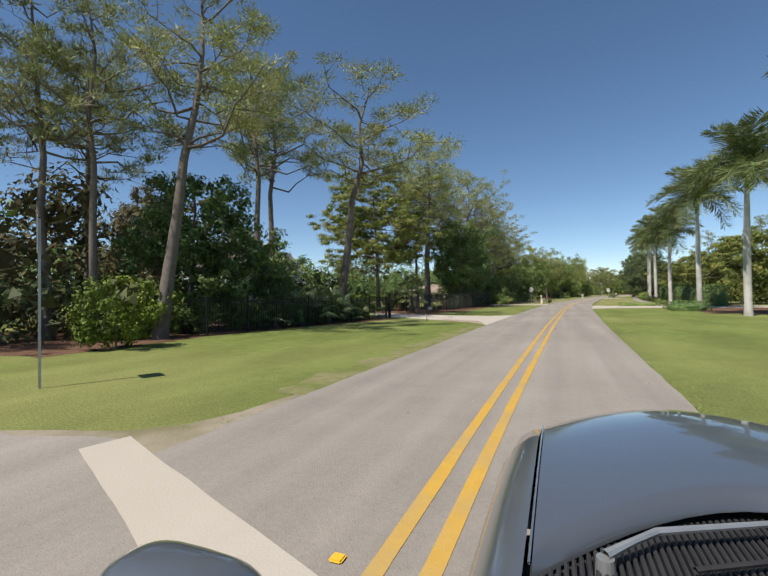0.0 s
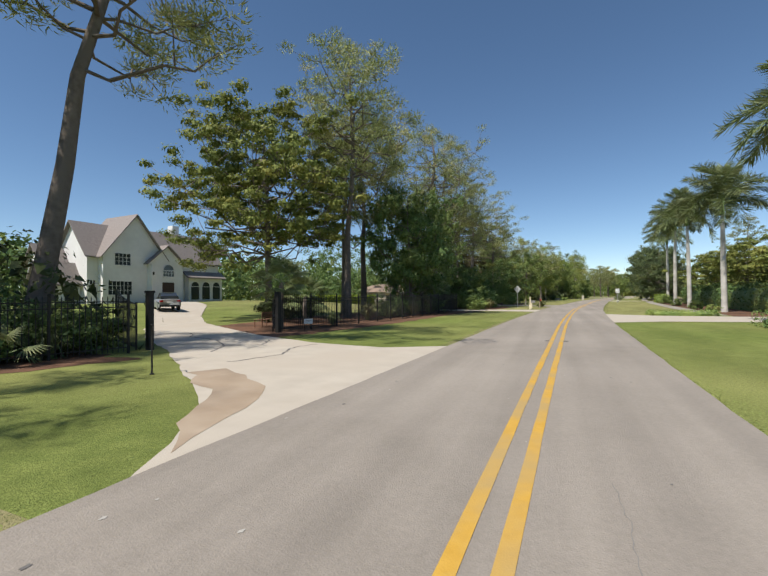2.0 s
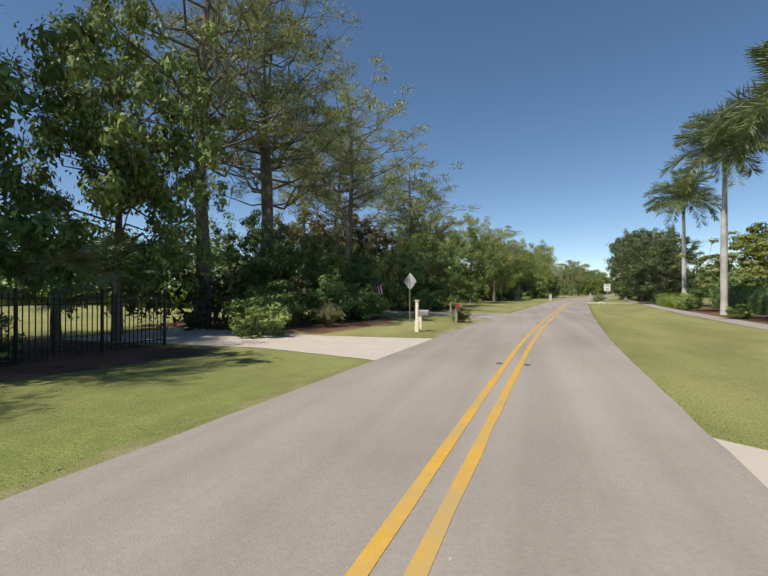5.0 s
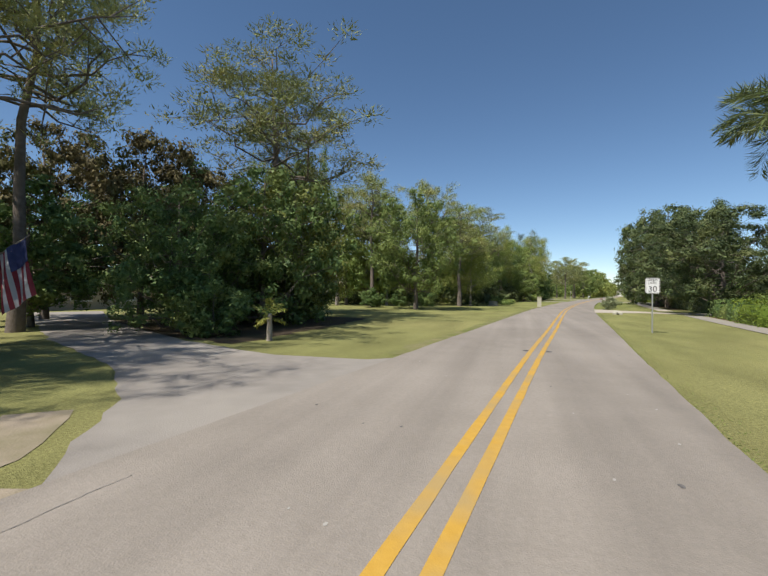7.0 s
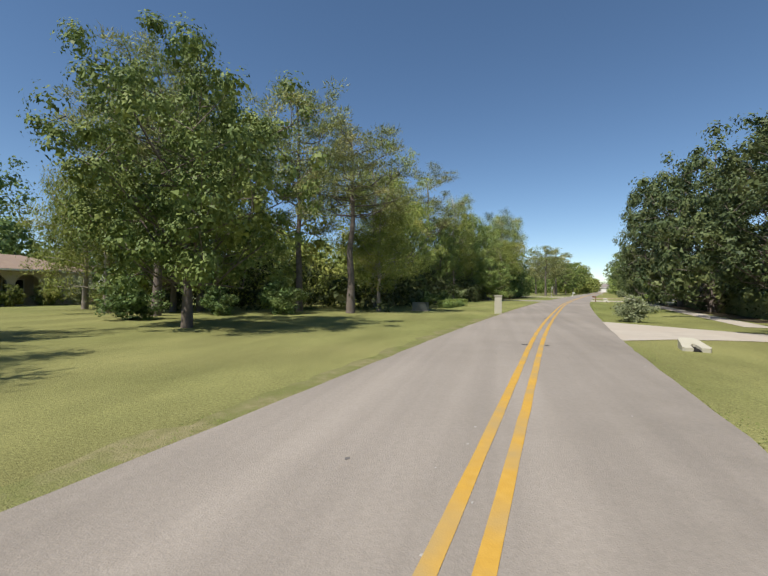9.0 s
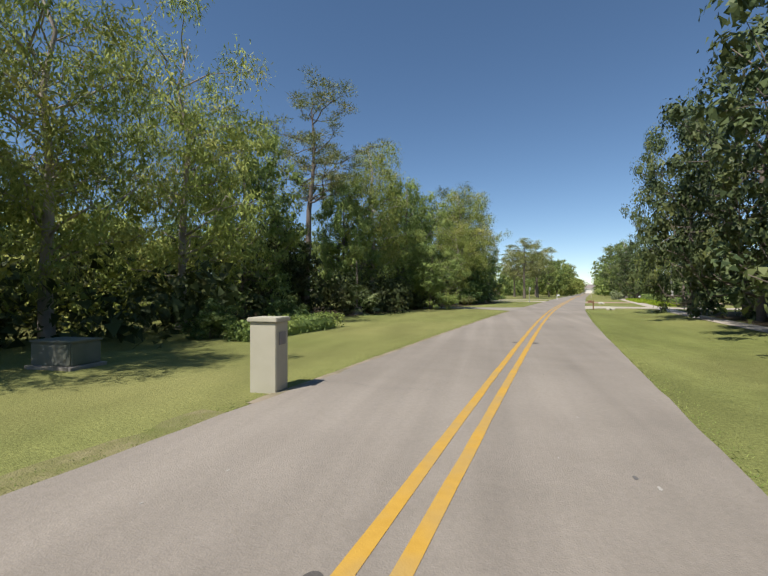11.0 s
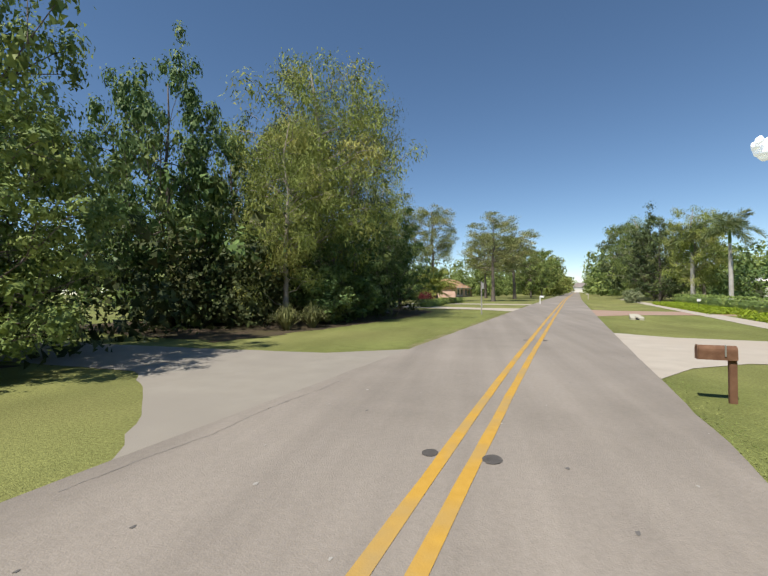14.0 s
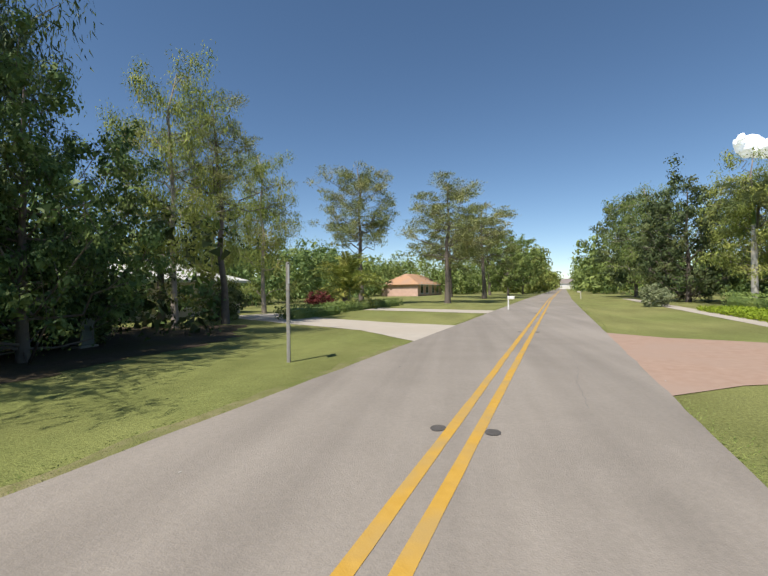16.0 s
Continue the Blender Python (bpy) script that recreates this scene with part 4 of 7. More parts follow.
tree("pine", 3, 108, 22, 14, 6, detail=0.65, label=PINE_L)
tree("pine", 2, 88, 26, 14, 6, detail=0.65, label=PINE_L)

WOOD_L = "distant belt of mixed green woodland"
woods("woodland", -40, 16, -44, 7, 11, 16, 1, LEAF_OAK, WOOD_L, 26000)
woods("woodland", 10, 100, -72, 6, 11, 17, 31, LEAF_DARK, WOOD_L, 20000, 0.85)
woods("woodland", 92, 165, -62, 4, 14, 19, 2, LEAF_DARK, WOOD_L, 22000, 0.5)
woods("woodland", 104, 165, -57, 3, 11.5, 15, 47, LEAF_DARK, WOOD_L, 22000, 0.45)
# dark leaves here stand in for canopy shade far inside the wood
woods("woodland", 144, 168, -37, 4, 9, 14, 45, LEAF_DARK, WOOD_L, 16000, 0.45)
woods("woodland", 134, 158, -30, 4, 9, 13, 3, LEAF_CYPRESS, WOOD_L, 14000, 0.45)
woods("woodland", 72, 100, -46, 3, 6, 9, 21, LEAF_DARK, WOOD_L, 12000, 0.45)
woods("woodland", -20, 25, -29, 4, 9, 15, 22, LEAF_BROWN, "belt of brown-olive vine-hung trees behind the fence", 26000, 0.42)
woods("woodland", 228, 262, -36, 4, 8, 12, 23, LEAF_DARK, WOOD_L, 14000, 0.5)
woods("woodland", 262, 310, -48, 4, 8, 12, 43, LEAF_DARK, WOOD_L, 14000, 0.7)
# shade between the trunks is carried by this dark leaf tone
woods("undergrowth", 139, 160, -37, 3, 4, 7, 44, LEAF_UNDER_SHADE, "dark tangled undergrowth at the back of the lawn", 16000, 0.32)
woods("woodland", 190, 300, 24, 4, 5, 9, 24, LEAF_DARK, WOOD_L, 18000, 0.45)
woods("woodland", 60, 126, 23, 3, 4, 7, 25, LEAF_YELLOW, WOOD_L, 18000, 0.45)
woods("woodland", 136, 158, -22, 3, 7, 11, 4, LEAF_CYPRESS, WOOD_L, 14000, 0.25)
woods("woodland", 168, 178, -21, 3, 7, 11, 34, LEAF_OAK, WOOD_L, 9000, 0.24)
woods("woodland", 184, 212, -24, 5, 9, 13, 5, LEAF_DARK, WOOD_L, 10000, 0.45)
woods("woodland", 200, 264, -42, 6, 8, 13, 6, LEAF_OAK, WOOD_L, 22000, 0.42)
woods("woodland", 264, 330, -44, 6, 9, 15, 46, LEAF_OAK, WOOD_L, 10000, 0.8)
woods("woodland", 312, 620, -12, 6, 10, 16, 7, LEAF_CYPRESS, WOOD_L, 60000, 1.1)
woods("woodland", 284, 620, 12.5, 6, 10, 16, 8, LEAF_OAK, WOOD_L, 60000, 1.1)
woods("woodland", 0, 140, 36, 6, 8, 12, 9, LEAF_OAK, WOOD_L, 22000, 0.75)
woods("woodland", 130, 290, 32, 6, 8, 12, 10, LEAF_OAK, WOOD_L, 22000, 0.75)
woods("woodland", 600, 640, 0, 30, 9, 14, 35, LEAF_OAK, "trees closing the far end of the road", 9000, 0.9)
# undergrowth leaves hold the canopy's shade in their dark tone
woods("undergrowth", 6, 30, -22, 4, 2.5, 4.5, 11, LEAF_UNDER_SHADE, "dark tangled undergrowth behind the fence", 9000, 0.26)
woods("undergrowth", 164, 178, -18, 3, 2.5, 5, 12, LEAF_UNDER_SHADE, "dark tangled undergrowth under the trees", 18000, 0.26)
woods("undergrowth", 184, 207, -17.5, 2.5, 3, 6, 13, LEAF_UNDER_SHADE, "dark tangled undergrowth under the trees", 18000, 0.26)
woods("undergrowth", 70, 85, -19, 3, 3, 5, 14, LEAF_UNDER_SHADE, "dark tangled undergrowth behind the mulch bed", 8000, 0.26)
woods("undergrowth", 138, 158, -17, 3, 2, 4, 15, LEAF_UNDER_SHADE, "dark undergrowth at the wood's edge", 6000, 0.26)

woods("woodland", -60, 640, -95, 10, 12, 18, 36, LEAF_OAK, WOOD_L, 26000, 2.8)
woods("woodland", -60, 640, 85, 10, 11, 16, 37, LEAF_OAK, WOOD_L, 26000, 2.8)
woods("woodland", 298, 430, -30, 6, 10, 15, 38, LEAF_OAK, WOOD_L, 26000, 0.9)
# dark-toned belts painted as the shade deep in the wood
woods("woodland", 158, 182, -24, 3, 7, 10, 39, LEAF_UNDER_SHADE, WOOD_L, 22000, 0.3)
woods("undergrowth", 132, 158, -27, 3, 5, 8.5, 40, LEAF_UNDER_SHADE, "dark tangled undergrowth under the trees", 24000, 0.3)
woods("undergrowth", 182, 206, -19, 2.5, 4, 7, 41, LEAF_UNDER_SHADE, "dark tangled undergrowth under the trees", 9000, 0.26)


# ---- shrubs, hedges, tufts ----
def hedge(s0, s1, l, depth, height, leaf, label, n=2600, size=0.14, name="hedge", seed=0, wave=0.12):
    """A clipped hedge: a dense twiggy body under a skin of small leaves."""
    rng = np.random.default_rng(seed + int(s0 * 7))
    top = empty(name, None, label, "hedge")
    bm = bmesh.new()
    k = max(3, int((s1 - s0) / 0.8))
    rings = []
    for i in range(k + 1):
        e = 0.5 if i in (0, k) else 0.92
        s = s0 + 0.3 * min(1.0, depth) + (s1 - s0 - 0.6 * min(1.0, depth)) * i / k
        h = height * (0.84 + wave * noise.noise((s * 0.5, l, seed))) * (0.7 if i in (0, k) else 1.0)
        rings.append([bm.verts.new(at(s, l + d * depth * e, z)) for d, z in ((-0.44, -0.05), (-0.46, h * 0.5), (-0.34, h * 0.9), (0.34, h * 0.9), (0.46, h * 0.5), (0.44, -0.05))])
    for a, b in zip(rings, rings[1:]):
        for j in range(5):
            bm.faces.new((a[j], a[j + 1], b[j + 1], b[j]))
    bm.faces.new(rings[0]), bm.faces.new(rings[-1])
    part("hedge_core", bm, leaf, top, "dense leafy inside")
    s = rng.uniform(s0 - 0.1, s1 + 0.1, n)
    u = rng.uniform(-1, 1, n)
    v = rng.uniform(0, 1, n)
    ontop = rng.random(n) < 0.45
    ll = np.where(ontop, u * 0.5, np.sign(u) * (0.5 - 0.08 * v)) * depth
    zz = np.where(ontop, 1.0 - 0.08 * u ** 2, v) * height
    m = n // 5 if s1 - s0 < 15 else n // 25
    s[:m] = np.where(rng.random(m) < 0.7, s0, s1)
    ll[:m] = u[:m] * 0.46 * depth
    zz[:m] = v[:m] * height * 0.95
    P = spots(s, l + ll)
    hh = np.array([0.95 + wave * noise.noise((a * 0.5, l, seed)) for a in s])
    P[:, 2] = zz * hh + 0.02
    P += rng.normal(size=P.shape) * 0.05
    mesh_ob("foliage", quads("foliage", leaf_cards(rng, P, rng.normal(size=(n, 3)), size, size * 0.55)), leaf, top)
    return top


def tuft(s, l, height, spread, n, leaf, label, name="grass_tuft", width=0.035, seed=0):
    """Arching blades from one root."""
    rng = np.random.default_rng(seed + int(s * 13))
    V = []
    for i in range(n):
        a = rng.uniform(0, 6.28)
        lean = rng.uniform(0.05, 1.0)
        h = height * rng.uniform(0.65, 1.1) * (1.05 - 0.45 * lean)
        r = spread * lean * rng.uniform(0.7, 1.1)
        d = np.array((math.cos(a), math.sin(a), 0))
        sd = np.array((-d[1], d[0], 0)) * width / 2
        b = d * spread * 0.12 * rng.random()
        p = [b, b + d * r * 0.35 + np.array((0, 0, h * 0.62)), b + d * r * 0.75 + np.array((0, 0, h)), b + d * r * 1.1 + np.array((0, 0, h * (1.0 - 0.35 * lean)))]
        for k, (w0, w1) in enumerate(((1, 0.95), (0.95, 0.7), (0.7, 0.05))):
            V.append([p[k] - sd * w0, p[k] + sd * w0, p[k + 1] + sd * w1, p[k + 1] - sd * w1])
    ob = mesh_ob(name, quads(name, np.array(V)), leaf)
    q = at(s, l)
    ob.matrix_basis = pose(q.x, q.y, ground_z(s, l) - 0.02, 0, 0, s * 31 % 360)
    return tagged(ob, label, "plant")


def fan_leaf(seed, n=22, r=0.75):
    """One palmetto leaf: narrow blades fanned about the stalk's end."""
    rng = np.random.default_rng(seed)
    V = []
    for i in range(n):
        a = radians(-115 + 230 * (i + 0.5) / n)
        d = np.array((math.cos(a), math.sin(a), -0.12 - 0.25 * abs(math.sin(a))))
        sd = np.array((-math.sin(a), math.cos(a), 0.25)) * 0.032
        L = r * rng.uniform(0.85, 1.1)
        m = d * L * 0.55
        t = d * L + np.array((0, 0, -0.18 * L))
        V += [[sd * 0.1, m + sd, m - sd, -sd * 0.1], [m - sd, m + sd, t + sd * 0.1, t - sd * 0.1]]
    return quads("fan_leaf", np.array(V))


FANS = [fan_leaf(k) for k in range(3)]


def fan_palm(s, l, stem_h, leaves, size, label, name="palmetto", group="", r=0.14):
    rng = np.random.default_rng(int(s * 11) + 3)
    p = at(s, l)
    top = empty(name, pose(p.x, p.y, ground_z(s, l) - 0.03, 0, 0, s * 71 % 360), label, "palm", group)
    if stem_h > 0.3:
        bm = bmesh.new()
        tube(bm, [(0, 0, 0), (0.03, 0, stem_h * 0.5), (0, 0.04, stem_h)], [r * 1.15, r, r * 0.9], 10)
        part("trunk", bm, BARK, top, "rough fibrous trunk", True)
    for i in range(leaves):
        f = (i + 0.5) / leaves
        el = 82 - 105 * f + rng.normal() * 8
        az = i * 137.5 + rng.normal() * 10
        L = size * rng.uniform(0.7, 1.1)
        fr = new("leaf", FANS[i % 3])
        if not FANS[i % 3].materials:
            FANS[i % 3].materials.append(LEAF_PALM)
        fr.parent = top
        e, a = radians(el), radians(az)
        d = Vector((math.cos(e) * math.cos(a), math.cos(e) * math.sin(a), math.sin(e)))
        q = Vector((0, 0, stem_h)) + d * L
        fr.matrix_basis = pose(q.x, q.y, q.z, 0, -el * 0.75, az) @ Matrix.Diagonal((L * 0.95, L * 0.95, L * 0.95, 1))
        bm = bmesh.new()
        rod(bm, (0, 0, stem_h * 0.97), q, 0.018, 0.01, 4)
        part("stalk", bm, CROWNSHAFT, top)
    return top


# behind and beside the iron fence
tree("bush", 1, 10.4, -15.2, 2.7, 2.6, label="broad-leaved yellow-green shrub against the fence", category="shrub", leaf=LEAF_HEDGE)
tree("bush", 2, 13.4, -17.6, 2.6, 2.6, label="bright green shrub behind the fence", category="shrub", leaf=LEAF_HEDGE)
tree("bush", 3, 16.2, -18.0, 2.2, 2.4, label="green shrub behind the fence", category="shrub")
tree("bush", 1, 19.0, -17.2, 2.2, 2.6, label="dark green shrub behind the fence", category="shrub", leaf=LEAF_DARK)
tree("bush", 2, 21.8, -16.8, 2.4, 2.8, label="dark green shrub behind the fence", category="shrub", leaf=LEAF_DARK)
for s, l, h, n, z in ((22.6, -15.6, 2.3, 16, 1.0), (24.4, -14.6, 1.7, 16, 1.1), (26.0, -15.2, 2.2, 14, 1.0), (20.5, -15.9, 1.0, 14, 0.9), (27.4, -13.9, 0.5, 13, 0.8)):
    fan_palm(s, l, h * 0.55, n, z, "dark green fan palmetto clump behind the fence", group="palmettos by the fence")
fan_palm(40.0, -14.9, 2.6, 30, 1.1, "cabbage palm with a dark trunk behind the fence", "cabbage_palm")
fan_palm(64.0, -14.4, 1.9, 20, 1.1, "cabbage palm with grey-green fans beside the fence", "cabbage_palm")
fan_palm(66.5, -15.4, 2.6, 20, 1.1, "cabbage palm with grey-green fans beside the fence", "cabbage_palm")
tuft(48.9, -14.3, 1.5, 1.2, 150, LEAF_TUFT, "spiky yellow-green tuft in the mulch bed", width=0.05)
tuft(51.6, -13.9, 1.2, 1.0, 120, LEAF_PALM, "spiky green tuft in the mulch bed", width=0.05)
tuft(56.0, -13.6, 1.1, 1.1, 150, LEAF_TUFT, "spiky yellow-green tuft in the mulch bed", width=0.05)
tuft(43.5, -13.8, 0.9, 0.8, 110, LEAF_PALM, "spiky green tuft in the mulch bed", width=0.05)
for s, l, h in ((21.5, -15.6, 1.5), (23.6, -15.5, 1.8), (25.6, -15.2, 1.6), (27.4, -15.0, 1.9), (29.3, -14.6, 1.7), (31.0, -15.6, 1.5), (26.5, -17.0, 2.3), (29.0, -17.6, 2.2)):
    tree("bush", 1 + int(s) % 3, s, l, h, h * 1.35, label="leggy dark green shrub growing through the fence", category="shrub", leaf=LEAF_DARK)
tuft(28.8, -14.2, 0.9, 0.9, 110, LEAF_PALM, "spiky green tuft behind the fence", width=0.05)
# shrub leaves toned dark for the shade below the crown
for s, l, h in ((44.6, -19.4, 2.0), (47.0, -20.4, 2.3), (50.0, -20.6, 2.0)):
    tree("bush", 2, s, l, h, h * 1.3, label="dark shrub under the shade tree", category="shrub", leaf=LEAF_UNDER_SHADE)
fan_palm(44.4, -16.6, 1.8, 24, 1.2, "young cabbage palm behind the fence", "cabbage_palm")
tree("bush", 3, 53.5, -14.6, 1.7, 2.6, label="dark rounded shrub in the mulch bed", category="shrub", leaf=LEAF_DARK)
tree("bush", 1, 58.6, -15.0, 1.7, 2.4, label="dark rounded shrub in the mulch bed", category="shrub", leaf=LEAF_DARK)
tree("bush", 2, 61.5, -13.6, 1.5, 2.0, label="grey-green shrub beside the fence", category="shrub")
tree("bush", 3, 69.8, -11.5, 1.6, 2.6, label="feathery grey-green shrub on the verge", category="shrub")
hedge(66, 96, -40, 2.0, 1.9, LEAF_LIME, "long yellow-green hedge across the back lawn", 5200, 0.32, seed=5)
# the bed beyond the next driveway
tuft(75.0, -11.3, 1.35, 1.3, 260, LEAF_TUFT, "large arching ornamental grass tuft in mulch", "ornamental_grass")
tree("bush", 1, 73.4, -13.5, 2.4, 3, label="dark shrub with broad leaves behind the grass tuft", category="shrub", leaf=LEAF_DARK)
tree("bush", 2, 77.6, -13.0, 2.8, 3, label="dark shrub with broad leaves behind the grass tuft", category="shrub", leaf=LEAF_DARK)
tree("bush", 3, 80.5, -12.6, 2.4, 3.2, label="dark shrub with broad leaves in shade", category="shrub", leaf=LEAF_DARK)
tree("bush", 1, 83.4, -13.2, 2.2, 3.0, label="dark shrub with broad leaves in shade", category="shrub", leaf=LEAF_DARK)
tree("bush", 1, 127.6, -41.2, 1.8, 1.7, label="yellow-green shrub before the arches", category="shrub", leaf=LEAF_YELLOW)
tree("bush", 2, 130.2, -41.2, 2.1, 1.9, label="yellow-green shrub before the arches", category="shrub", leaf=LEAF_YELLOW)
tree("bush", 3, 125.3, -41.2, 1.7, 1.8, label="dark shrub before the arches", category="shrub", leaf=LEAF_DARK)
tree("bush", 1, 132.6, -40.8, 2.7, 2.4, label="pale flowering shrub against the stucco wall", category="shrub", leaf=LEAF_PALE)
tree("bush", 2, 132.6, -37.6, 1.1, 2.4, label="low reddish shrub at the house's corner", category="shrub", leaf=LEAF_BROWN)
tree("bush", 2, 80.7, -5.6, 1.0, 1.15, label="scraggy yellow-green shrub round the mailbox post", category="shrub", leaf=LEAF_TUFT)
for s, l, h in ((94.2, -12.6, 2.2), (97.0, -16.5, 3.0), (101.0, -16.4, 3.0), (104.6, -15.8, 2.4)):
    tree("bush", 3, s, l, h, h * 1.25, label="dark shrub under the oaks", category="shrub", leaf=LEAF_DARK)
for s, l, h in ((124, -21, 2.2), (129, -20, 1.8), (132, -17.5, 2.4), (147, -12.6, 1.5), (152, -12.4, 1.6)):
    tree("bush", 2, s, l, h, h * 1.3, label="dark green shrub at the wood's edge", category="shrub", leaf=LEAF_DARK)
hedge(146.5, 153.5, -10.8, 1.2, 0.7, LEAF_OAK, "low dark hedge beside a driveway", 1500, 0.16)
fan_palm(163.9, -14.5, 0.7, 26, 1.25, "fan palmetto at the foot of a stump")
# leaf colour darkened in place of the shade at the wood's edge
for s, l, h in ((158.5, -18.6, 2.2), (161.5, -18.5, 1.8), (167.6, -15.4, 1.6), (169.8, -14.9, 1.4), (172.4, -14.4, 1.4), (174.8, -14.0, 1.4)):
    tree("bush", 1, s, l, h, h * 1.5, label="dark shrub at the edge of the wood", category="shrub", leaf=LEAF_UNDER_SHADE)
tuft(187.2, -12.2, 1.25, 1.1, 200, LEAF_TUFT, "large arching ornamental grass tuft at the wood's edge", "ornamental_grass")
tuft(188.9, -11.9, 1.3, 1.15, 220, LEAF_TUFT, "large arching ornamental grass tuft at the wood's edge", "ornamental_grass")
for s, l, h in ((191.6, -12.6, 2.8), (194.4, -13.0, 3.2), (197, -14.4, 2.6), (200.4, -14.8, 2.6), (204, -15.2, 2.4)):
    tree("bush", 2, s, l, h, h * 1.25, label="broad-leaved dark shrub at the wood's edge", category="shrub", leaf=LEAF_DARK)
hedge(215.5, 222, -15.2, 1.6, 0.8, LEAF_OAK, "low clipped green hedge beside a driveway", 1700, 0.15)
hedge(222.3, 237, -16.2, 1.5, 0.75, LEAF_OAK, "low clipped green hedge beside a driveway", 3400, 0.14)
tree("bush", 3, 222.8, -17.2, 1.7, 2.0, label="dark red-leaved shrub beside the date palm", category="shrub", leaf=foliage("red_leaves", (0.08, 0.02, 0.02), (0.16, 0.04, 0.035), None, 0.2))
# right side
hedge(58, 112, 14.6, 1.8, 2.6, LEAF_DARK, "tall dark clipped hedge behind the palms", 6000, 0.24, wave=0.3)
hedge(112, 117.5, 10.9, 2.2, 1.6, LEAF_HEDGE, "rounded clipped hedge beside the footpath", 1700, 0.13, wave=0.2)
hedge(117.8, 126, 11.2, 2.0, 1.5, LEAF_DARK, "rounded dark clipped hedge beside the footpath", 1700, 0.14, wave=0.2)
hedge(60.8, 64.0, 7.0, 4.6, 0.36, LEAF_OAK, "low clipped ground-cover hedge on the verge", 2200, 0.1)
hedge(44.5, 50.0, 9.6, 3.0, 0.8, LEAF_DARK, "low dark clipped hedge beside the driveway", 1600, 0.13)
for s, l, h in ((66.2, 9.8, 0.8), (76.5, 10.4, 1.0), (90.2, 10.5, 1.0), (104.4, 10.6, 1.5), (107.6, 10.8, 1.6)):
    tree("bush", 1, s, l, h, h * 1.4, label="rounded clipped shrub in the mulch bed", category="shrub", leaf=LEAF_OAK)
tree("bush", 2, 137.4, 3.3, 1.5, 2.2, label="airy pale green shrub on the verge by the driveway", category="shrub", leaf=LEAF_PALE)
# hedge's height and dark leaves stand in for black shade beneath the oaks
hedge(132.5, 172, 12.0, 1.8, 2.3, LEAF_LIVE, "tall dark hedge, toned for the black shade under the oaks", 5200, 0.19, wave=0.3)
hedge(207, 230, 10.2, 2.6, 0.28, LEAF_LIME, "bright yellow-green ground cover beside the footpath", 9000, 0.13, name="ground_cover")
hedge(193, 203.5, 10.6, 2.4, 0.28, LEAF_LIME, "bright yellow-green ground cover beside the footpath", 4600, 0.13, name="ground_cover")
hedge(194, 236, 12.6, 1.2, 1.15, LEAF_OAK, "dark green clipped hedge beside the lawn", 4200, 0.17)
fan_palm(186.4, 11.6, 3.6, 24, 1.3, "cabbage palm with yellowing fans by the footpath", "cabbage_palm")
fan_palm(190.0, 12.6, 3.2, 22, 1.3, "cabbage palm with yellowing fans by the footpath", "cabbage_palm")
fan_palm(193.4, 12.0, 2.6, 22, 1.25, "cabbage palm with yellowing fans by the footpath", "cabbage_palm")
tree("bush", 3, 236.0, 7.6, 1.9, 2.4, label="pale rounded shrub beside the lawn", category="shrub", leaf=LEAF_PALE)


# ---- iron fences and the gate ----
_bm = bmesh.new()
box(_bm, -0.011, 0.011, -0.011, 0.011, 0.06, 1.78)
bmesh.ops.create_cone(_bm, cap_ends=True, segments=4, radius1=0.02, radius2=0.002, depth=0.08, matrix=Matrix.Translation((0, 0, 1.82)))
PICKET = bpy.data.meshes.new("picket")
_bm.to_mesh(PICKET)
_bm.free()
PICKET.materials.append(IRON)
_bm = bmesh.new()
box(_bm, -0.035, 0.035, -0.035, 0.035, -0.02, 1.86, 0.006)
bmesh.ops.create_uvsphere(_bm, u_segments=8, v_segments=6, radius=0.05, matrix=Matrix.Translation((0, 0, 1.9)))
POST = bpy.data.meshes.new("post")
_bm.to_mesh(POST)
_bm.free()
POST.materials.append(IRON)


def fence(corners, label):
    """An iron fence through the corners (s, l)."""
    top = empty("iron_fence", None, label, "fence", "iron fences")
    for (s0, l0), (s1, l1) in zip(corners, corners[1:]):
        a, b = at(s0, l0), at(s1, l1)
        L = (b - a).length
        ang = math.degrees(math.atan2(b.y - a.y, b.x - a.x))
        n = max(1, round(L / 2.3))
        for i in range(n + 1):
            q = a.lerp(b, i / n)
            ob = new("post", POST)
            ob.parent = top
            ob.matrix_basis = pose(q.x, q.y, 0, 0, 0, ang)
        k = int(L / 0.145)
        for i in range(1, k):
            q = a.lerp(b, i / k)
            ob = new("picket", PICKET)
            ob.parent = top
            ob.matrix_basis = pose(q.x, q.y, 0, 0, 0, ang)
        for z in (0.2, 1.5, 1.68):
            bm = bmesh.new()
            box(bm, 0, L, -0.014, 0.014, z - 0.016, z + 0.016)
            ob = part("rail", bm, IRON, top)
            ob.matrix_basis = pose(a.x, a.y, 0, 0, 0, ang)
    return top


fence([(17.0, -37), (15.7, -16.3), (20.0, -15.0)], "black iron picket fence along the garden corner")
fence([(20.0, -15.0), (26.6, -14.2), (30.5, -13.2)], "black iron picket fence with shrubs growing through")
fence([(38.2, -13.4), (47.2, -12.6), (57.8, -12.6)], "black iron picket fence over reddish mulch")
fence([(57.8, -12.6), (66.5, -12.8)], "black iron picket fence over reddish mulch")


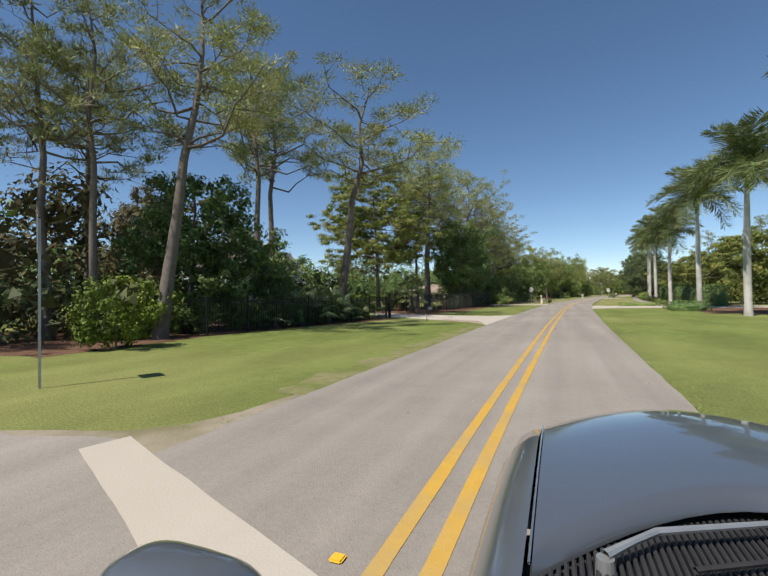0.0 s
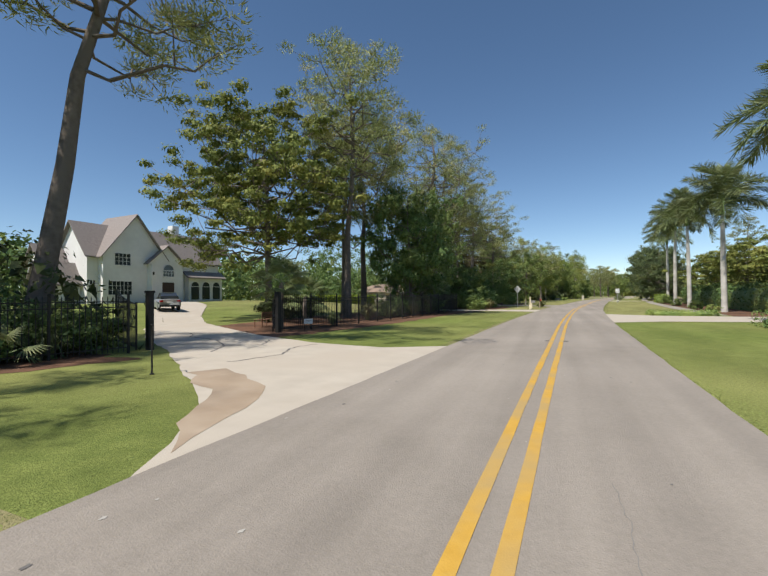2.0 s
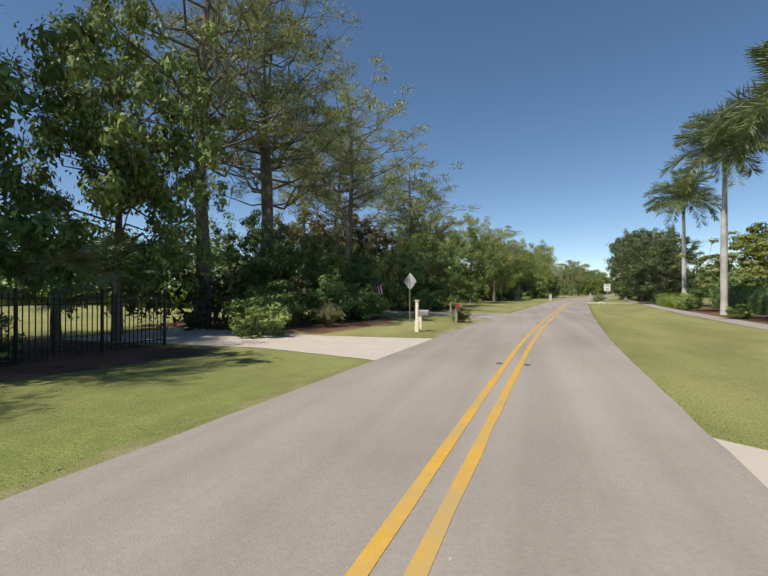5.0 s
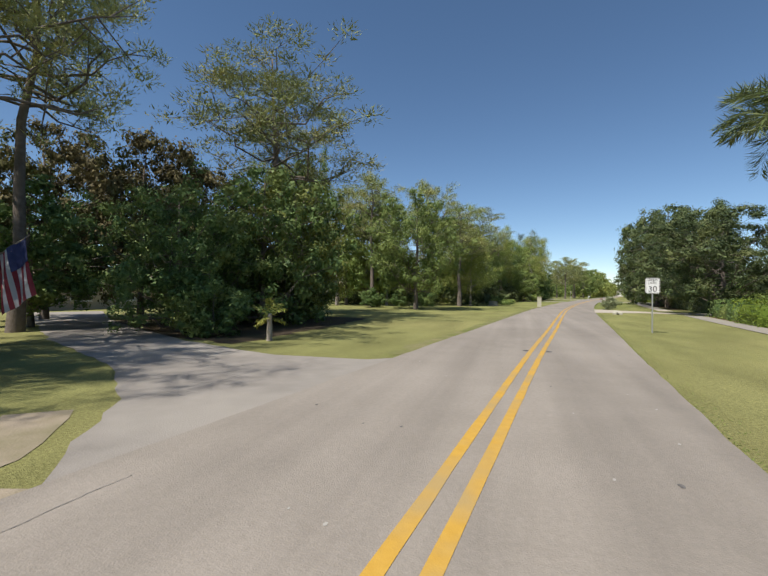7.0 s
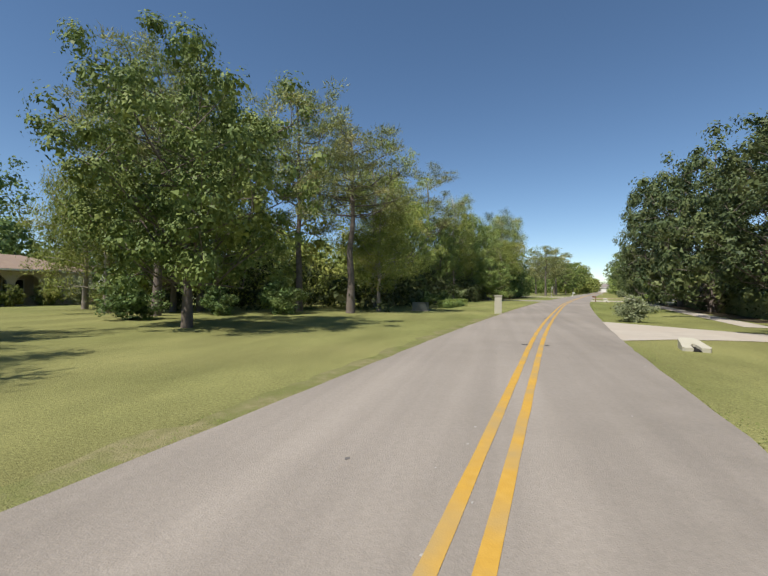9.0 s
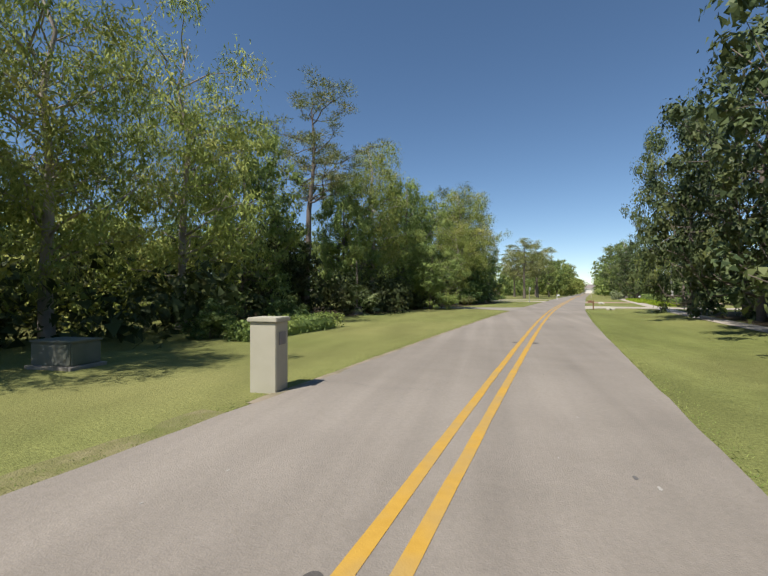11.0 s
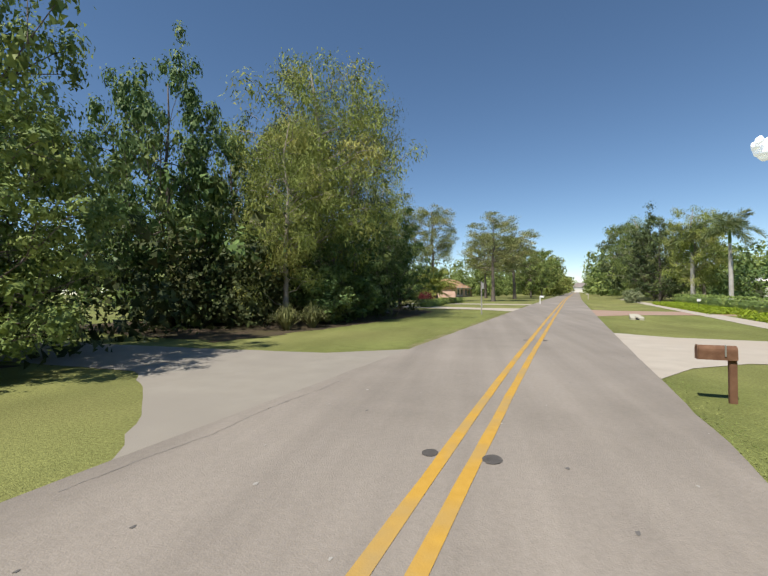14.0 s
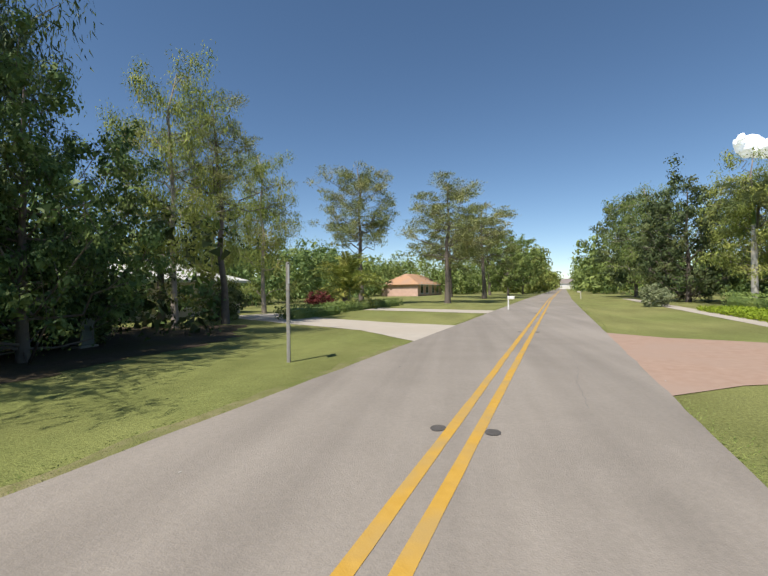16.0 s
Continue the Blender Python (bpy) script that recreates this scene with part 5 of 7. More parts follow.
def gate_post(s, l):
    top = empty("gate_post", put(s, l), "dark square iron gate post with a cap", "gate post", "gate posts")
    block("shaft", -0.1, 0.1, -0.1, 0.1, -0.02, 1.95, IRON, top, bevel=0.015)
    block("cap", -0.13, 0.13, -0.13, 0.13, 1.95, 2.04, IRON, top, bevel=0.02)


gate_post(31.3, -13.3)
gate_post(38.0, -13.4)


def gate_leaf(s, l, turn):
    """One arched leaf of the driveway gate, standing open."""
    p = at(s, l)
    top = empty("gate_leaf", pose(p.x, p.y, 0.05, 0, 0, heading(s) + turn), "open black iron driveway gate leaf with an arched top", "gate", "driveway gates")
    W = 3.2
    bm = bmesh.new()
    for z in (0.1, 0.75, 1.35):
        box(bm, 0, W, -0.02, 0.02, z - 0.02, z + 0.02)
    box(bm, 0, 0.06, -0.03, 0.03, 0, 1.6), box(bm, W - 0.06, W, -0.03, 0.03, 0, 2.1)
    arch = [(W * i / 10, 0, 1.55 + 0.5 * (i / 10) ** 1.7) for i in range(11)]
    tube(bm, arch, [0.025] * 11, 6)
    part("gate_frame", bm, IRON, top)
    for i in range(1, 20):
        x = W * i / 20
        part("bar", box(bmesh.new(), x - 0.01, x + 0.01, -0.01, 0.01, 0.1, 1.55 + 0.5 * (i / 20) ** 1.7), IRON, top)


gate_leaf(30.9, -13.4, 158)
gate_leaf(38.1, -13.8, 128)


# ---- signs, posts and boxes ----
def text_mesh(body, size):
    c = bpy.data.curves.new("text", 'FONT')
    c.body, c.size, c.align_x, c.extrude = body, size, 'CENTER', 0.0015
    ob = bpy.data.objects.new("text", c)
    scene.collection.objects.link(ob)
    dg = bpy.context.evaluated_depsgraph_get()
    me = bpy.data.meshes.new_from_object(ob.evaluated_get(dg))
    bpy.data.objects.remove(ob)
    bpy.data.curves.remove(c)
    return me


def sign(s, l, height, turn, w, h, label, name="road_sign", diamond=False, face=None, words=(), post=None, r=0.03):
    """A plate on a post; its face looks back along the drive when turn is 0."""
    top = empty(name, put(s, l, turn), label, "sign")
    bm = bmesh.new()
    box(bm, -r, r, 0.012, 0.012 + 2 * r * 0.8, -0.02, height - (0.05 if not diamond else h * 0.3), 0.004)
    part("post", bm, post or STEEL, top, "weathered steel post")
    bm = bmesh.new()
    box(bm, -w / 2, w / 2, -0.004, 0.008, -h / 2, h / 2)
    bmesh.ops.bevel(bm, geom=[e for e in bm.edges if abs(e.verts[0].co.y - e.verts[1].co.y) > 0.005], offset=min(w, h) * 0.07, segments=3, affect='EDGES')
    if diamond:
        bmesh.ops.rotate(bm, verts=bm.verts[:], cent=(0, 0, 0), matrix=Matrix.Rotation(radians(45), 3, 'Y'))
    zc = height - (h * 0.7071 if diamond else h / 2)
    bmesh.ops.translate(bm, verts=bm.verts[:], vec=(0, 0, zc))
    plate = part("plate", bm, face or SIGN_WHITE, top)
    if words:
        bm = bmesh.new()
        b = 0.018
        for x0, x1, z0, z1 in ((-w / 2 + b, w / 2 - b, zc + h / 2 - 2 * b, zc + h / 2 - b), (-w / 2 + b, w / 2 - b, zc - h / 2 + b, zc - h / 2 + 2 * b),
                               (-w / 2 + b, -w / 2 + 2 * b, zc - h / 2 + 2 * b, zc + h / 2 - 2 * b), (w / 2 - 2 * b, w / 2 - b, zc - h / 2 + 2 * b, zc + h / 2 - 2 * b)):
            box(bm, x0, x1, -0.006, -0.0045, z0, z1)
        part("border", bm, BLACK, plate, "thin black border")
        for body, size, dz in words:
            t = mesh_ob("lettering", text_mesh(body, size), BLACK, plate, "black lettering")
            t.matrix_basis = pose(0, -0.0065, zc + dz, 90, 0, 0)
    return top


sign(105.7, 3.85, 2.68, 0, 0.61, 0.76, "white speed limit sign with black numerals on a steel post", "speed_limit_sign", words=(("SPEED", 0.15, 0.21), ("LIMIT", 0.15, 0.07), ("30", 0.38, -0.29)))
sign(79.9, -8.5, 3.0, 157, 0.76, 0.76, "diamond warning sign seen from its bare grey back", "warning_sign", True, SIGN_BACK)
sign(5.2, -10.0, 3.6, -27, 0.6, 0.75, "sign on a thin grey post seen edge on", "road_sign", False, SIGN_BACK)


POST_WOOD = surface("weathered_post", (0.34, 0.32, 0.29), (0.48, 0.46, 0.42), 6, (0.25, 0.23, 0.2), 1.0, 0.9, 0.4, 20)


def white_post(s, l):
    top = empty("sign_post", put(s, l, -50), "weathered pale wooden post with a small hanging board on the lawn", "sign post")
    block("post", -0.045, 0.045, -0.045, 0.045, -0.02, 2.5, POST_WOOD, top, bevel=0.02)
    block("board", 0.06, 0.36, -0.012, 0.012, 1.95, 2.42, SIGN_BACK, top, "grey board", 0.003)
    block("bracket", 0.055, 0.38, -0.01, 0.01, 2.43, 2.45, IRON, top, bevel=0.002)


white_post(203.3, -6.2)


def marker_post(s, l):
    top = empty("marker_post", put(s, l, -40), "thin dark iron hook post beside the driveway", "post")
    bm = bmesh.new()
    tube(bm, [(0, 0, -0.02), (0, 0, 0.9), (0.02, 0, 1.08), (0.09, 0, 1.17), (0.2, 0, 1.18), (0.32, 0, 1.16)], [0.022, 0.02, 0.018, 0.017, 0.016, 0.014], 8)
    part("hook", bm, IRON, top)
    block("foot", -0.05, 0.05, -0.05, 0.05, -0.01, 0.03, IRON, top)


marker_post(28.3, -9.0)


def mailbox(s, l, h, post_mat, box_mat, label, door_mat=None, turn=0.0, sleeve=False, slim=0.05):
    """A mailbox on its post, the box's door towards the road."""
    side = 1 if l < 0 else -1
    top = empty("mailbox", put(s, l, turn), label, "mailbox")
    block("post", -slim, slim, -slim, slim, -0.02, h if sleeve else h - 0.3, post_mat, top, bevel=0.01)
    if sleeve:
        block("cap", -slim - 0.035, slim + 0.035, -slim - 0.035, slim + 0.035, h, h + 0.05, post_mat, top, bevel=0.012)
        block("base_sleeve", -slim - 0.03, slim + 0.03, -slim - 0.03, slim + 0.03, -0.01, 0.5, post_mat, top, bevel=0.01)
        block("brace", slim * side, (slim + 0.16) * side if side > 0 else -slim, -0.03, 0.03, 0.1, 0.78, post_mat, top, bevel=0.01) if side > 0 else None
    z0 = h - 0.62 if sleeve else h - 0.3
    x0, x1 = (-0.05, 0.45) if not sleeve else (slim, slim + 0.48)
    bm = bmesh.new()
    sec = [(-0.085, 0)] + [(-0.085 * math.cos(math.pi * k / 8), 0.14 + 0.085 * math.sin(math.pi * k / 8)) for k in range(9)] + [(0.085, 0)]
    a = [bm.verts.new((x0 * side, y, z0 + z)) for y, z in sec]
    b = [bm.verts.new((x1 * side, y, z0 + z)) for y, z in sec]
    for i in range(len(sec)):
        j = (i + 1) % len(sec)
        bm.faces.new((a[i], a[j], b[j], b[i]))
    bm.faces.new(a), bm.faces.new(b)
    body = part("box", bm, box_mat, top)
    bm = bmesh.new()
    xd = (x1 + 0.006) * side
    xe = (x1 + 0.02) * side
    a = [bm.verts.new((xd, y * 1.04, z0 + z * 1.02)) for y, z in sec]
    b = [bm.verts.new((xe, y * 1.04, z0 + z * 1.02)) for y, z in sec]
    for i in range(len(sec)):
        j = (i + 1) % len(sec)
        bm.faces.new((a[i], a[j], b[j], b[i]))
    bm.faces.new(a), bm.faces.new(b)
    part("door", bm, door_mat or box_mat, body)
    if sleeve:
        block("arm", min(x0 * side, x1 * side), max(x0 * side, x1 * side), -0.05, 0.05, z0 - 0.05, z0 - 0.004, post_mat, top)
    block("flag", *(sorted((0.1 * side, 0.12 * side))), -0.1, -0.088, z0 + 0.06, z0 + 0.24, door_mat or STEEL, body, bevel=0.0)
    return top


GREY_BOX = surface("grey_plastic", (0.2, 0.19, 0.19), (0.26, 0.25, 0.25), 6, None, 1, 0.5, 0.05, 30)
DARK_BOX = surface("black_plastic", (0.03, 0.03, 0.03), (0.05, 0.05, 0.05), 6, None, 1, 0.5, 0.05, 30)
RED = surface("red_paint", (0.4, 0.03, 0.02), (0.5, 0.05, 0.04), 6, None, 1, 0.5, 0.05, 30)
WOOD = surface("weathered_wood", (0.32, 0.26, 0.19), (0.42, 0.35, 0.27), 6, (0.25, 0.2, 0.15), 1.0, 0.85, 0.4, 20)
BROWN_WOOD = surface("brown_wood", (0.14, 0.07, 0.04), (0.22, 0.12, 0.07), 8, None, 1, 0.8, 0.3, 20)
mailbox(74.2, -6.1, 1.4, surface("cream_post", (0.72, 0.62, 0.42), (0.78, 0.7, 0.52), 3, None, 1, 0.7, 0.05, 30), GREY_BOX, "grey mailbox on a cream square post with a cap", sleeve=True, slim=0.065)
mailbox(80.2, -5.75, 1.2, WOOD, DARK_BOX, "dark mailbox with a red door on a pale wooden post", RED, turn=-65, slim=0.06)
mailbox(179.3, 2.4, 0.98, BROWN_WOOD, BROWN_WOOD, "brown mailbox on a brown wooden post by a culvert", slim=0.05)
mailbox(229.2, -3.7, 1.15, WHITE, WHITE, "white mailbox on a white post", slim=0.05)
mailbox(262.0, 2.9, 1.2, CREAM, CREAM, "cream mailbox on a cream post", slim=0.07)


def pillar_box(s, l):
    top = empty("mailbox_pillar", put(s, l, 8), "cream rendered mailbox pillar with a flat cap", "mailbox")
    block("shaft", -0.26, 0.26, -0.22, 0.22, -0.02, 1.26, CREAM, top, bevel=0.012)
    block("cap", -0.3, 0.3, -0.26, 0.26, 1.26, 1.34, CREAM, top, bevel=0.015)
    block("letter_door", 0.262, 0.274, -0.12, 0.12, 0.85, 1.08, GREY_BOX, top, "grey letterbox door", 0.004)


pillar_box(140.9, -4.9)
GREEN_BOX = surface("utility_green", (0.1, 0.12, 0.09), (0.15, 0.17, 0.13), 3, (0.2, 0.2, 0.17), 0.8, 0.7, 0.1, 20)


def utility_box(s, l, w, h, label, d=0.4):
    top = empty("utility_box", put(s, l, 10), label, "utility box")
    block("plinth", -w / 2 - 0.08, w / 2 + 0.08, -d - 0.08, d + 0.08, -0.02, 0.08, CONCRETE_GREY, top, bevel=0.01)
    block("cabinet", -w / 2, w / 2, -d, d, 0.08, h, GREEN_BOX, top, bevel=0.03)
    block("lid", -w / 2 - 0.02, w / 2 + 0.02, -d - 0.02, d + 0.02, h, h + 0.05, GREEN_BOX, top, bevel=0.015)


utility_box(141.0, -11.0, 1.2, 0.62, "low green transformer box on the lawn")
utility_box(203.4, -14.4, 0.55, 0.9, "green utility cabinet at the edge of the trees", 0.25)


def culvert(s, l, turn=0.0):
    """Sloped concrete slab over the end of a drain pipe, with a tear-shaped mouth."""
    top = empty("culvert_end", put(s, l, turn, 0.0, 0.72), "cream concrete culvert end with a near-black fill painted as the pipe mouth's shade", "culvert", "culvert ends")

    def slope(y):
        return 0.15 + 0.3 * y / 1.25
    outline = [(0.12, 0.0), (0.46, 0.0), (0.53, 0.12), (0.36, 1.12), (0.27, 1.25), (-0.27, 1.25), (-0.36, 1.12), (-0.53, 0.12), (-0.46, 0.0), (-0.16, 0.0), (-0.17, 0.2), (-0.1, 0.42), (-0.02, 0.5), (0.05, 0.42), (0.11, 0.2)]
    bm = bmesh.new()
    up = [bm.verts.new((x, y, slope(y))) for x, y in outline]
    low = [bm.verts.new((x, y, -0.45)) for x, y in outline]
    bm.faces.new(up)
    for q in range(len(up)):
        bm.faces.new((up[q], low[q], low[(q + 1) % len(up)], up[(q + 1) % len(up)]))
    bmesh.ops.recalc_face_normals(bm, faces=bm.faces[:])
    part("headwall", bm, CREAM, top)
    # no hollow pipe: a near-black solid gives the mouth its shade
    bm = bmesh.new()
    mouth = [(-0.18, -0.02), (0.14, -0.02), (0.14, 0.55), (-0.18, 0.55)]
    a = [bm.verts.new((x, y, slope(y) - 0.11)) for x, y in mouth]
    c = [bm.verts.new((x, y, -0.44)) for x, y in mouth]
    bm.faces.new(a)
    for q in range(4):
        bm.faces.new((a[q], c[q], c[(q + 1) % 4], a[(q + 1) % 4]))
    part("pipe_mouth_shade", bm, DARK, top, "near-black fill painted as the pipe mouth's shade")
    return top


for s, l, a in ((124.7, 3.6, 8), (179.6, 3.9, 8), (200.4, 3.75, 8)):
    culvert(s, l, a)

# round dark scars and studs beside the yellow lines
TAR = surface("tar_mark", (0.07, 0.065, 0.06), (0.12, 0.11, 0.1), 8, None, 1, 0.8, 0.3, 40)
AMBER = surface("amber_reflector", (0.75, 0.4, 0.03), (0.85, 0.5, 0.05), 8, None, 1, 0.25, 0.05, 40)
for s in (22.3, 38.6, 52.7, 66.8, 81.2, 95.5, 109.5, 123.6, 136.9, 149.8, 162.8, 175.55, 186.8, 199.85, 212, 224, 236):
    for d in (-0.33, 0.33):
        bm = bmesh.new()
        rr = 0.085 + 0.03 * abs(noise.noise((s, d, 0)))
        bmesh.ops.create_circle(bm, cap_ends=True, segments=14, radius=rr)
        for v in bm.verts:
            v.co.x *= 1.0 + 0.25 * noise.noise((v.co.x * 9, s, d))
            v.co.y *= 1.35 + 0.3 * noise.noise((v.co.y * 9, s, d + 5))
        ob = part("tar_mark", bm, TAR)
        p = at(s + 0.1 * d, mid(s) + d, 0.027)
        ob.matrix_basis = pose(p.x, p.y, p.z, 0, 0, heading(s))
        tagged(ob, "round dark tar scar beside the centre line", "road mark", "road marks", "structure")


def stud(s, l):
    bm = bmesh.new()
    box(bm, -0.05, 0.05, -0.05, 0.05, 0, 0.022)
    bmesh.ops.bevel(bm, geom=bm.edges[:], offset=0.012, segments=2, affect='EDGES')
    ob = part("road_stud", bm, AMBER)
    p = at(s, l, 0.02)
    ob.matrix_basis = pose(p.x, p.y, p.z, 0, 0, heading(s))
    tagged(ob, "small amber reflector stud beside the line", "road stud")


stud(2.5, -1.42)


def bench(s, l):
    top = empty("bench", put(s, l, 12), "brown slatted wooden garden bench behind the gate", "bench")
    for k in range(4):
        block("slat", -0.24 + 0.125 * k, -0.14 + 0.125 * k, -0.75, 0.75, 0.42, 0.45, BROWN_WOOD, top)
    for k in range(3):
        block("back_slat", 0.27, 0.3, -0.75, 0.75, 0.55 + 0.12 * k, 0.64 + 0.12 * k, BROWN_WOOD, top)
    for x, h in ((-0.22, 0.42), (0.26, 0.9)):
        for y in (-0.68, 0.68):
            block("leg", x - 0.03, x + 0.03, y - 0.03, y + 0.03, -0.02, h, BROWN_WOOD, top)


bench(41.0, -17.0)


def flag(s, l):
    """Striped flag hanging from a slanted staff on a trunk."""
    p = at(s, l)
    top = empty("flag", pose(p.x, p.y, -0.75, 0, 0, heading(s) + 25) @ Matrix.Diagonal((1.35, 1.35, 1.35, 1)), "hanging flag with red and white stripes and a blue corner", "flag")
    bm = bmesh.new()
    rod(bm, (-0.35, 0, 2.3), (0.75, 0, 3.05), 0.015, 0.012, 8)
    part("staff", bm, WOOD, top, "slanted wooden staff")
    fr = surface("flag_red", (0.3, 0.04, 0.05), (0.36, 0.06, 0.07), 6, None, 1, 0.8, 0.1, 30)
    fw = surface("flag_white", (0.55, 0.53, 0.52), (0.62, 0.6, 0.58), 6, None, 1, 0.8, 0.1, 30)
    fb = surface("flag_blue", (0.04, 0.05, 0.13), (0.06, 0.07, 0.17), 6, None, 1, 0.8, 0.1, 30)
    for k in range(9):
        x0, x1 = 0.075 * k, 0.075 * (k + 1)
        bm = bmesh.new()
        rows = []
        for i in range(9):
            f = i / 8
            sh = 0.22 * f
            rows.append([bm.verts.new((x + sh, 0.05 * math.sin(x * 14 + f * 4), 2.54 + 0.68 * x - 1.25 * f)) for x in (x0, x1)])
        for a, b in zip(rows, rows[1:]):
            bm.faces.new((a[0], a[1], b[1], b[0]))
        part("stripe", bm, fr if k % 2 == 0 else fw, top)
    bm = bmesh.new()
    rows = []
    for i in range(4):
        f = i / 3 * 0.42
        rows.append([bm.verts.new((x + 0.22 * f, 0.05 * math.sin(x * 14 + f * 4) - 0.012, 2.545 + 0.68 * x - 1.25 * f)) for x in (0.3, 0.4, 0.5, 0.6, 0.68)])
    for a, b in zip(rows, rows[1:]):
        for j in range(4):
            bm.faces.new((a[j], a[j + 1], b[j + 1], b[j]))
    part("canton", bm, fb, top, "dark blue corner")


flag(88.6, -15.4)


def fence_sign(s, l):
    p = at(s, l)
    top = empty("fence_sign", pose(p.x, p.y, 0, 0, 0, heading(s) + 60), "small white notice board low on the iron fence", "sign")
    block("plate", -0.24, 0.24, -0.012, 0.0, 0.36, 0.62, SIGN_WHITE, top, bevel=0.002)
    for k in range(2):
        block("line_of_writing", -0.17, 0.17 - 0.08 * k, -0.016, -0.0125, 0.52 - 0.08 * k, 0.545 - 0.08 * k, GREY_BOX, top, "grey bar of small writing", 0.0)
    for x in (-0.2, 0.2):
        block("stake", x - 0.012, x + 0.012, 0.001, 0.02, -0.02, 0.5, IRON, top, "thin dark stake", 0.0)


fence_sign(39.6, -12.75)


def yard_sign(s, l):
    top = empty("yard_sign", put(s, l), "small white sign on a thin dark stake in the ground cover", "sign")
    block("stake", -0.015, 0.015, -0.015, 0.015, -0.02, 0.85, IRON, top, bevel=0.0)
    block("plate", -0.13, 0.13, -0.03, -0.016, 0.8, 1.0, SIGN_WHITE, top, bevel=0.002)


yard_sign(212.0, 9.4)


# ---- stains and seams on the paving ----
def blots(name, spots_sl, material, z, label, seed):
    """Small flat irregular stains, one mesh."""
    rng = np.random.default_rng(seed)
    bm = bmesh.new()
    for s, l, r in spots_sl:
        a0 = rng.uniform(0, 6.28)
        vs = []
        for k in range(9):
            a = a0 + 2 * math.pi * k / 9
            q = r * rng.uniform(0.55, 1.15)
            vs.append(bm.verts.new(at(s + math.cos(a) * q * 1.5, l + math.sin(a) * q * 0.8, z)))
        f = bm.faces.new(vs)
        f.normal_update()
        if f.normal.z < 0:
            f.normal_flip()
    return tagged(part(name, bm, material), label, "", "", "stuff")


STAIN = surface("oil_stain", (0.1, 0.094, 0.088), (0.17, 0.16, 0.15), 6, None, 1, 0.8, 0.2, 40)
SPECK = surface("pale_speck", (0.34, 0.32, 0.29), (0.42, 0.4, 0.36), 6, None, 1, 0.9, 0.2, 40)
_r = np.random.default_rng(77)
blots("road_stain", [(_r.uniform(5, 215), mid(100) + _r.uniform(-2.9, 2.4), _r.uniform(0.014, 0.036)) for k in range(90)], STAIN, 0.0245, "small dark oil and tar spots on the asphalt", 5)
blots("road_speck", [(_r.uniform(5, 215), mid(100) + _r.uniform(-3.2, 2.6), _r.uniform(0.012, 0.03)) for k in range(220)], SPECK, 0.0245, "pale grit and leaf bits on the asphalt", 6)


def seam(points, width, seed, z=0.018, name="crack_filler", label="dark wandering line of crack filler on the driveway", material=None, jitter=0.05):
    """A wandering line of crack filler on a driveway."""
    rng = np.random.default_rng(seed)
    bm = bmesh.new()
    last = None
    for (s0, l0), (s1, l1) in zip(points, points[1:]):
        n = 8
        for i in range(n):
            f = i / n
            s = s0 + (s1 - s0) * f + rng.normal() * jitter
            l = l0 + (l1 - l0) * f + rng.normal() * jitter
            w = width * rng.uniform(0.6, 1.3)
            nx, ny = l1 - l0, -(s1 - s0)
            q = math.hypot(nx, ny)
            g = ground_z(s, l)
            pair = [bm.verts.new(at(s + nx / q * w * e, l + ny / q * w * e, z + g + (0.035 if g > 0.005 else 0.0))) for e in (-0.5, 0.5)]
            if last:
                f4 = bm.faces.new((last[0], last[1], pair[1], pair[0]))
                f4.normal_update()
                if f4.normal.z < 0:
                    f4.normal_flip()
            last = pair
    return tagged(part(name, bm, material or STAIN), label, "", "", "structure")


seam([(31.6, -10.8), (33.0, -11.6), (33.8, -10.6), (35.2, -11.4), (36.2, -11.2)], 0.09, 1)
seam([(33.0, -11.6), (34.4, -13.6), (35.0, -15.8), (36.6, -17.6)], 0.08, 2)
seam([(30.2, -8.6), (32.0, -8.2), (33.6, -9.0), (34.8, -8.6)], 0.07, 3)


def stump(s, l):
    """Old tree stump with spreading root lobes."""
    top = empty("tree_stump", put(s, l, 20), "old pale tree stump with spreading roots at the wood's edge", "tree stump")
    bm = bmesh.new()
    n = 20
    rings = []
    for k, (r, z) in enumerate(((0.46, -0.05), (0.4, 0.08), (0.3, 0.24), (0.24, 0.4), (0.2, 0.55), (0.12, 0.6))):
        lobes = 0.34 * (1 - k / 6)
        rings.append([bm.verts.new(((r * (1 + lobes * math.cos(4 * a + 0.6)) + 0.03 * noise.noise((a, k, 3.0))) * math.cos(a), (r * (1 + lobes * math.cos(4 * a + 0.6))) * math.sin(a), z + 0.04 * math.sin(3 * a) * (k > 3))) for a in (2 * math.pi * i / n for i in range(n))])
    for a, c in zip(rings, rings[1:]):
        for i in range(n):
            bm.faces.new((a[i], a[(i + 1) % n], c[(i + 1) % n], c[i]))
    bm.faces.new(rings[-1])
    part("wood", bm, BARK_PALE, top, smooth=True)
    bm = bmesh.new()
    tube(bm, [(-0.1, 0.25, 0.0), (-0.06, 0.3, 0.7), (-0.1, 0.28, 1.5), (-0.04, 0.3, 2.6), (-0.1, 0.34, 4.2)], [0.09, 0.07, 0.06, 0.05, 0.03], 7)
    part("vine_stem", bm, BARK, top, "vine stem rising from the stump")


stump(163.3, -14.5)


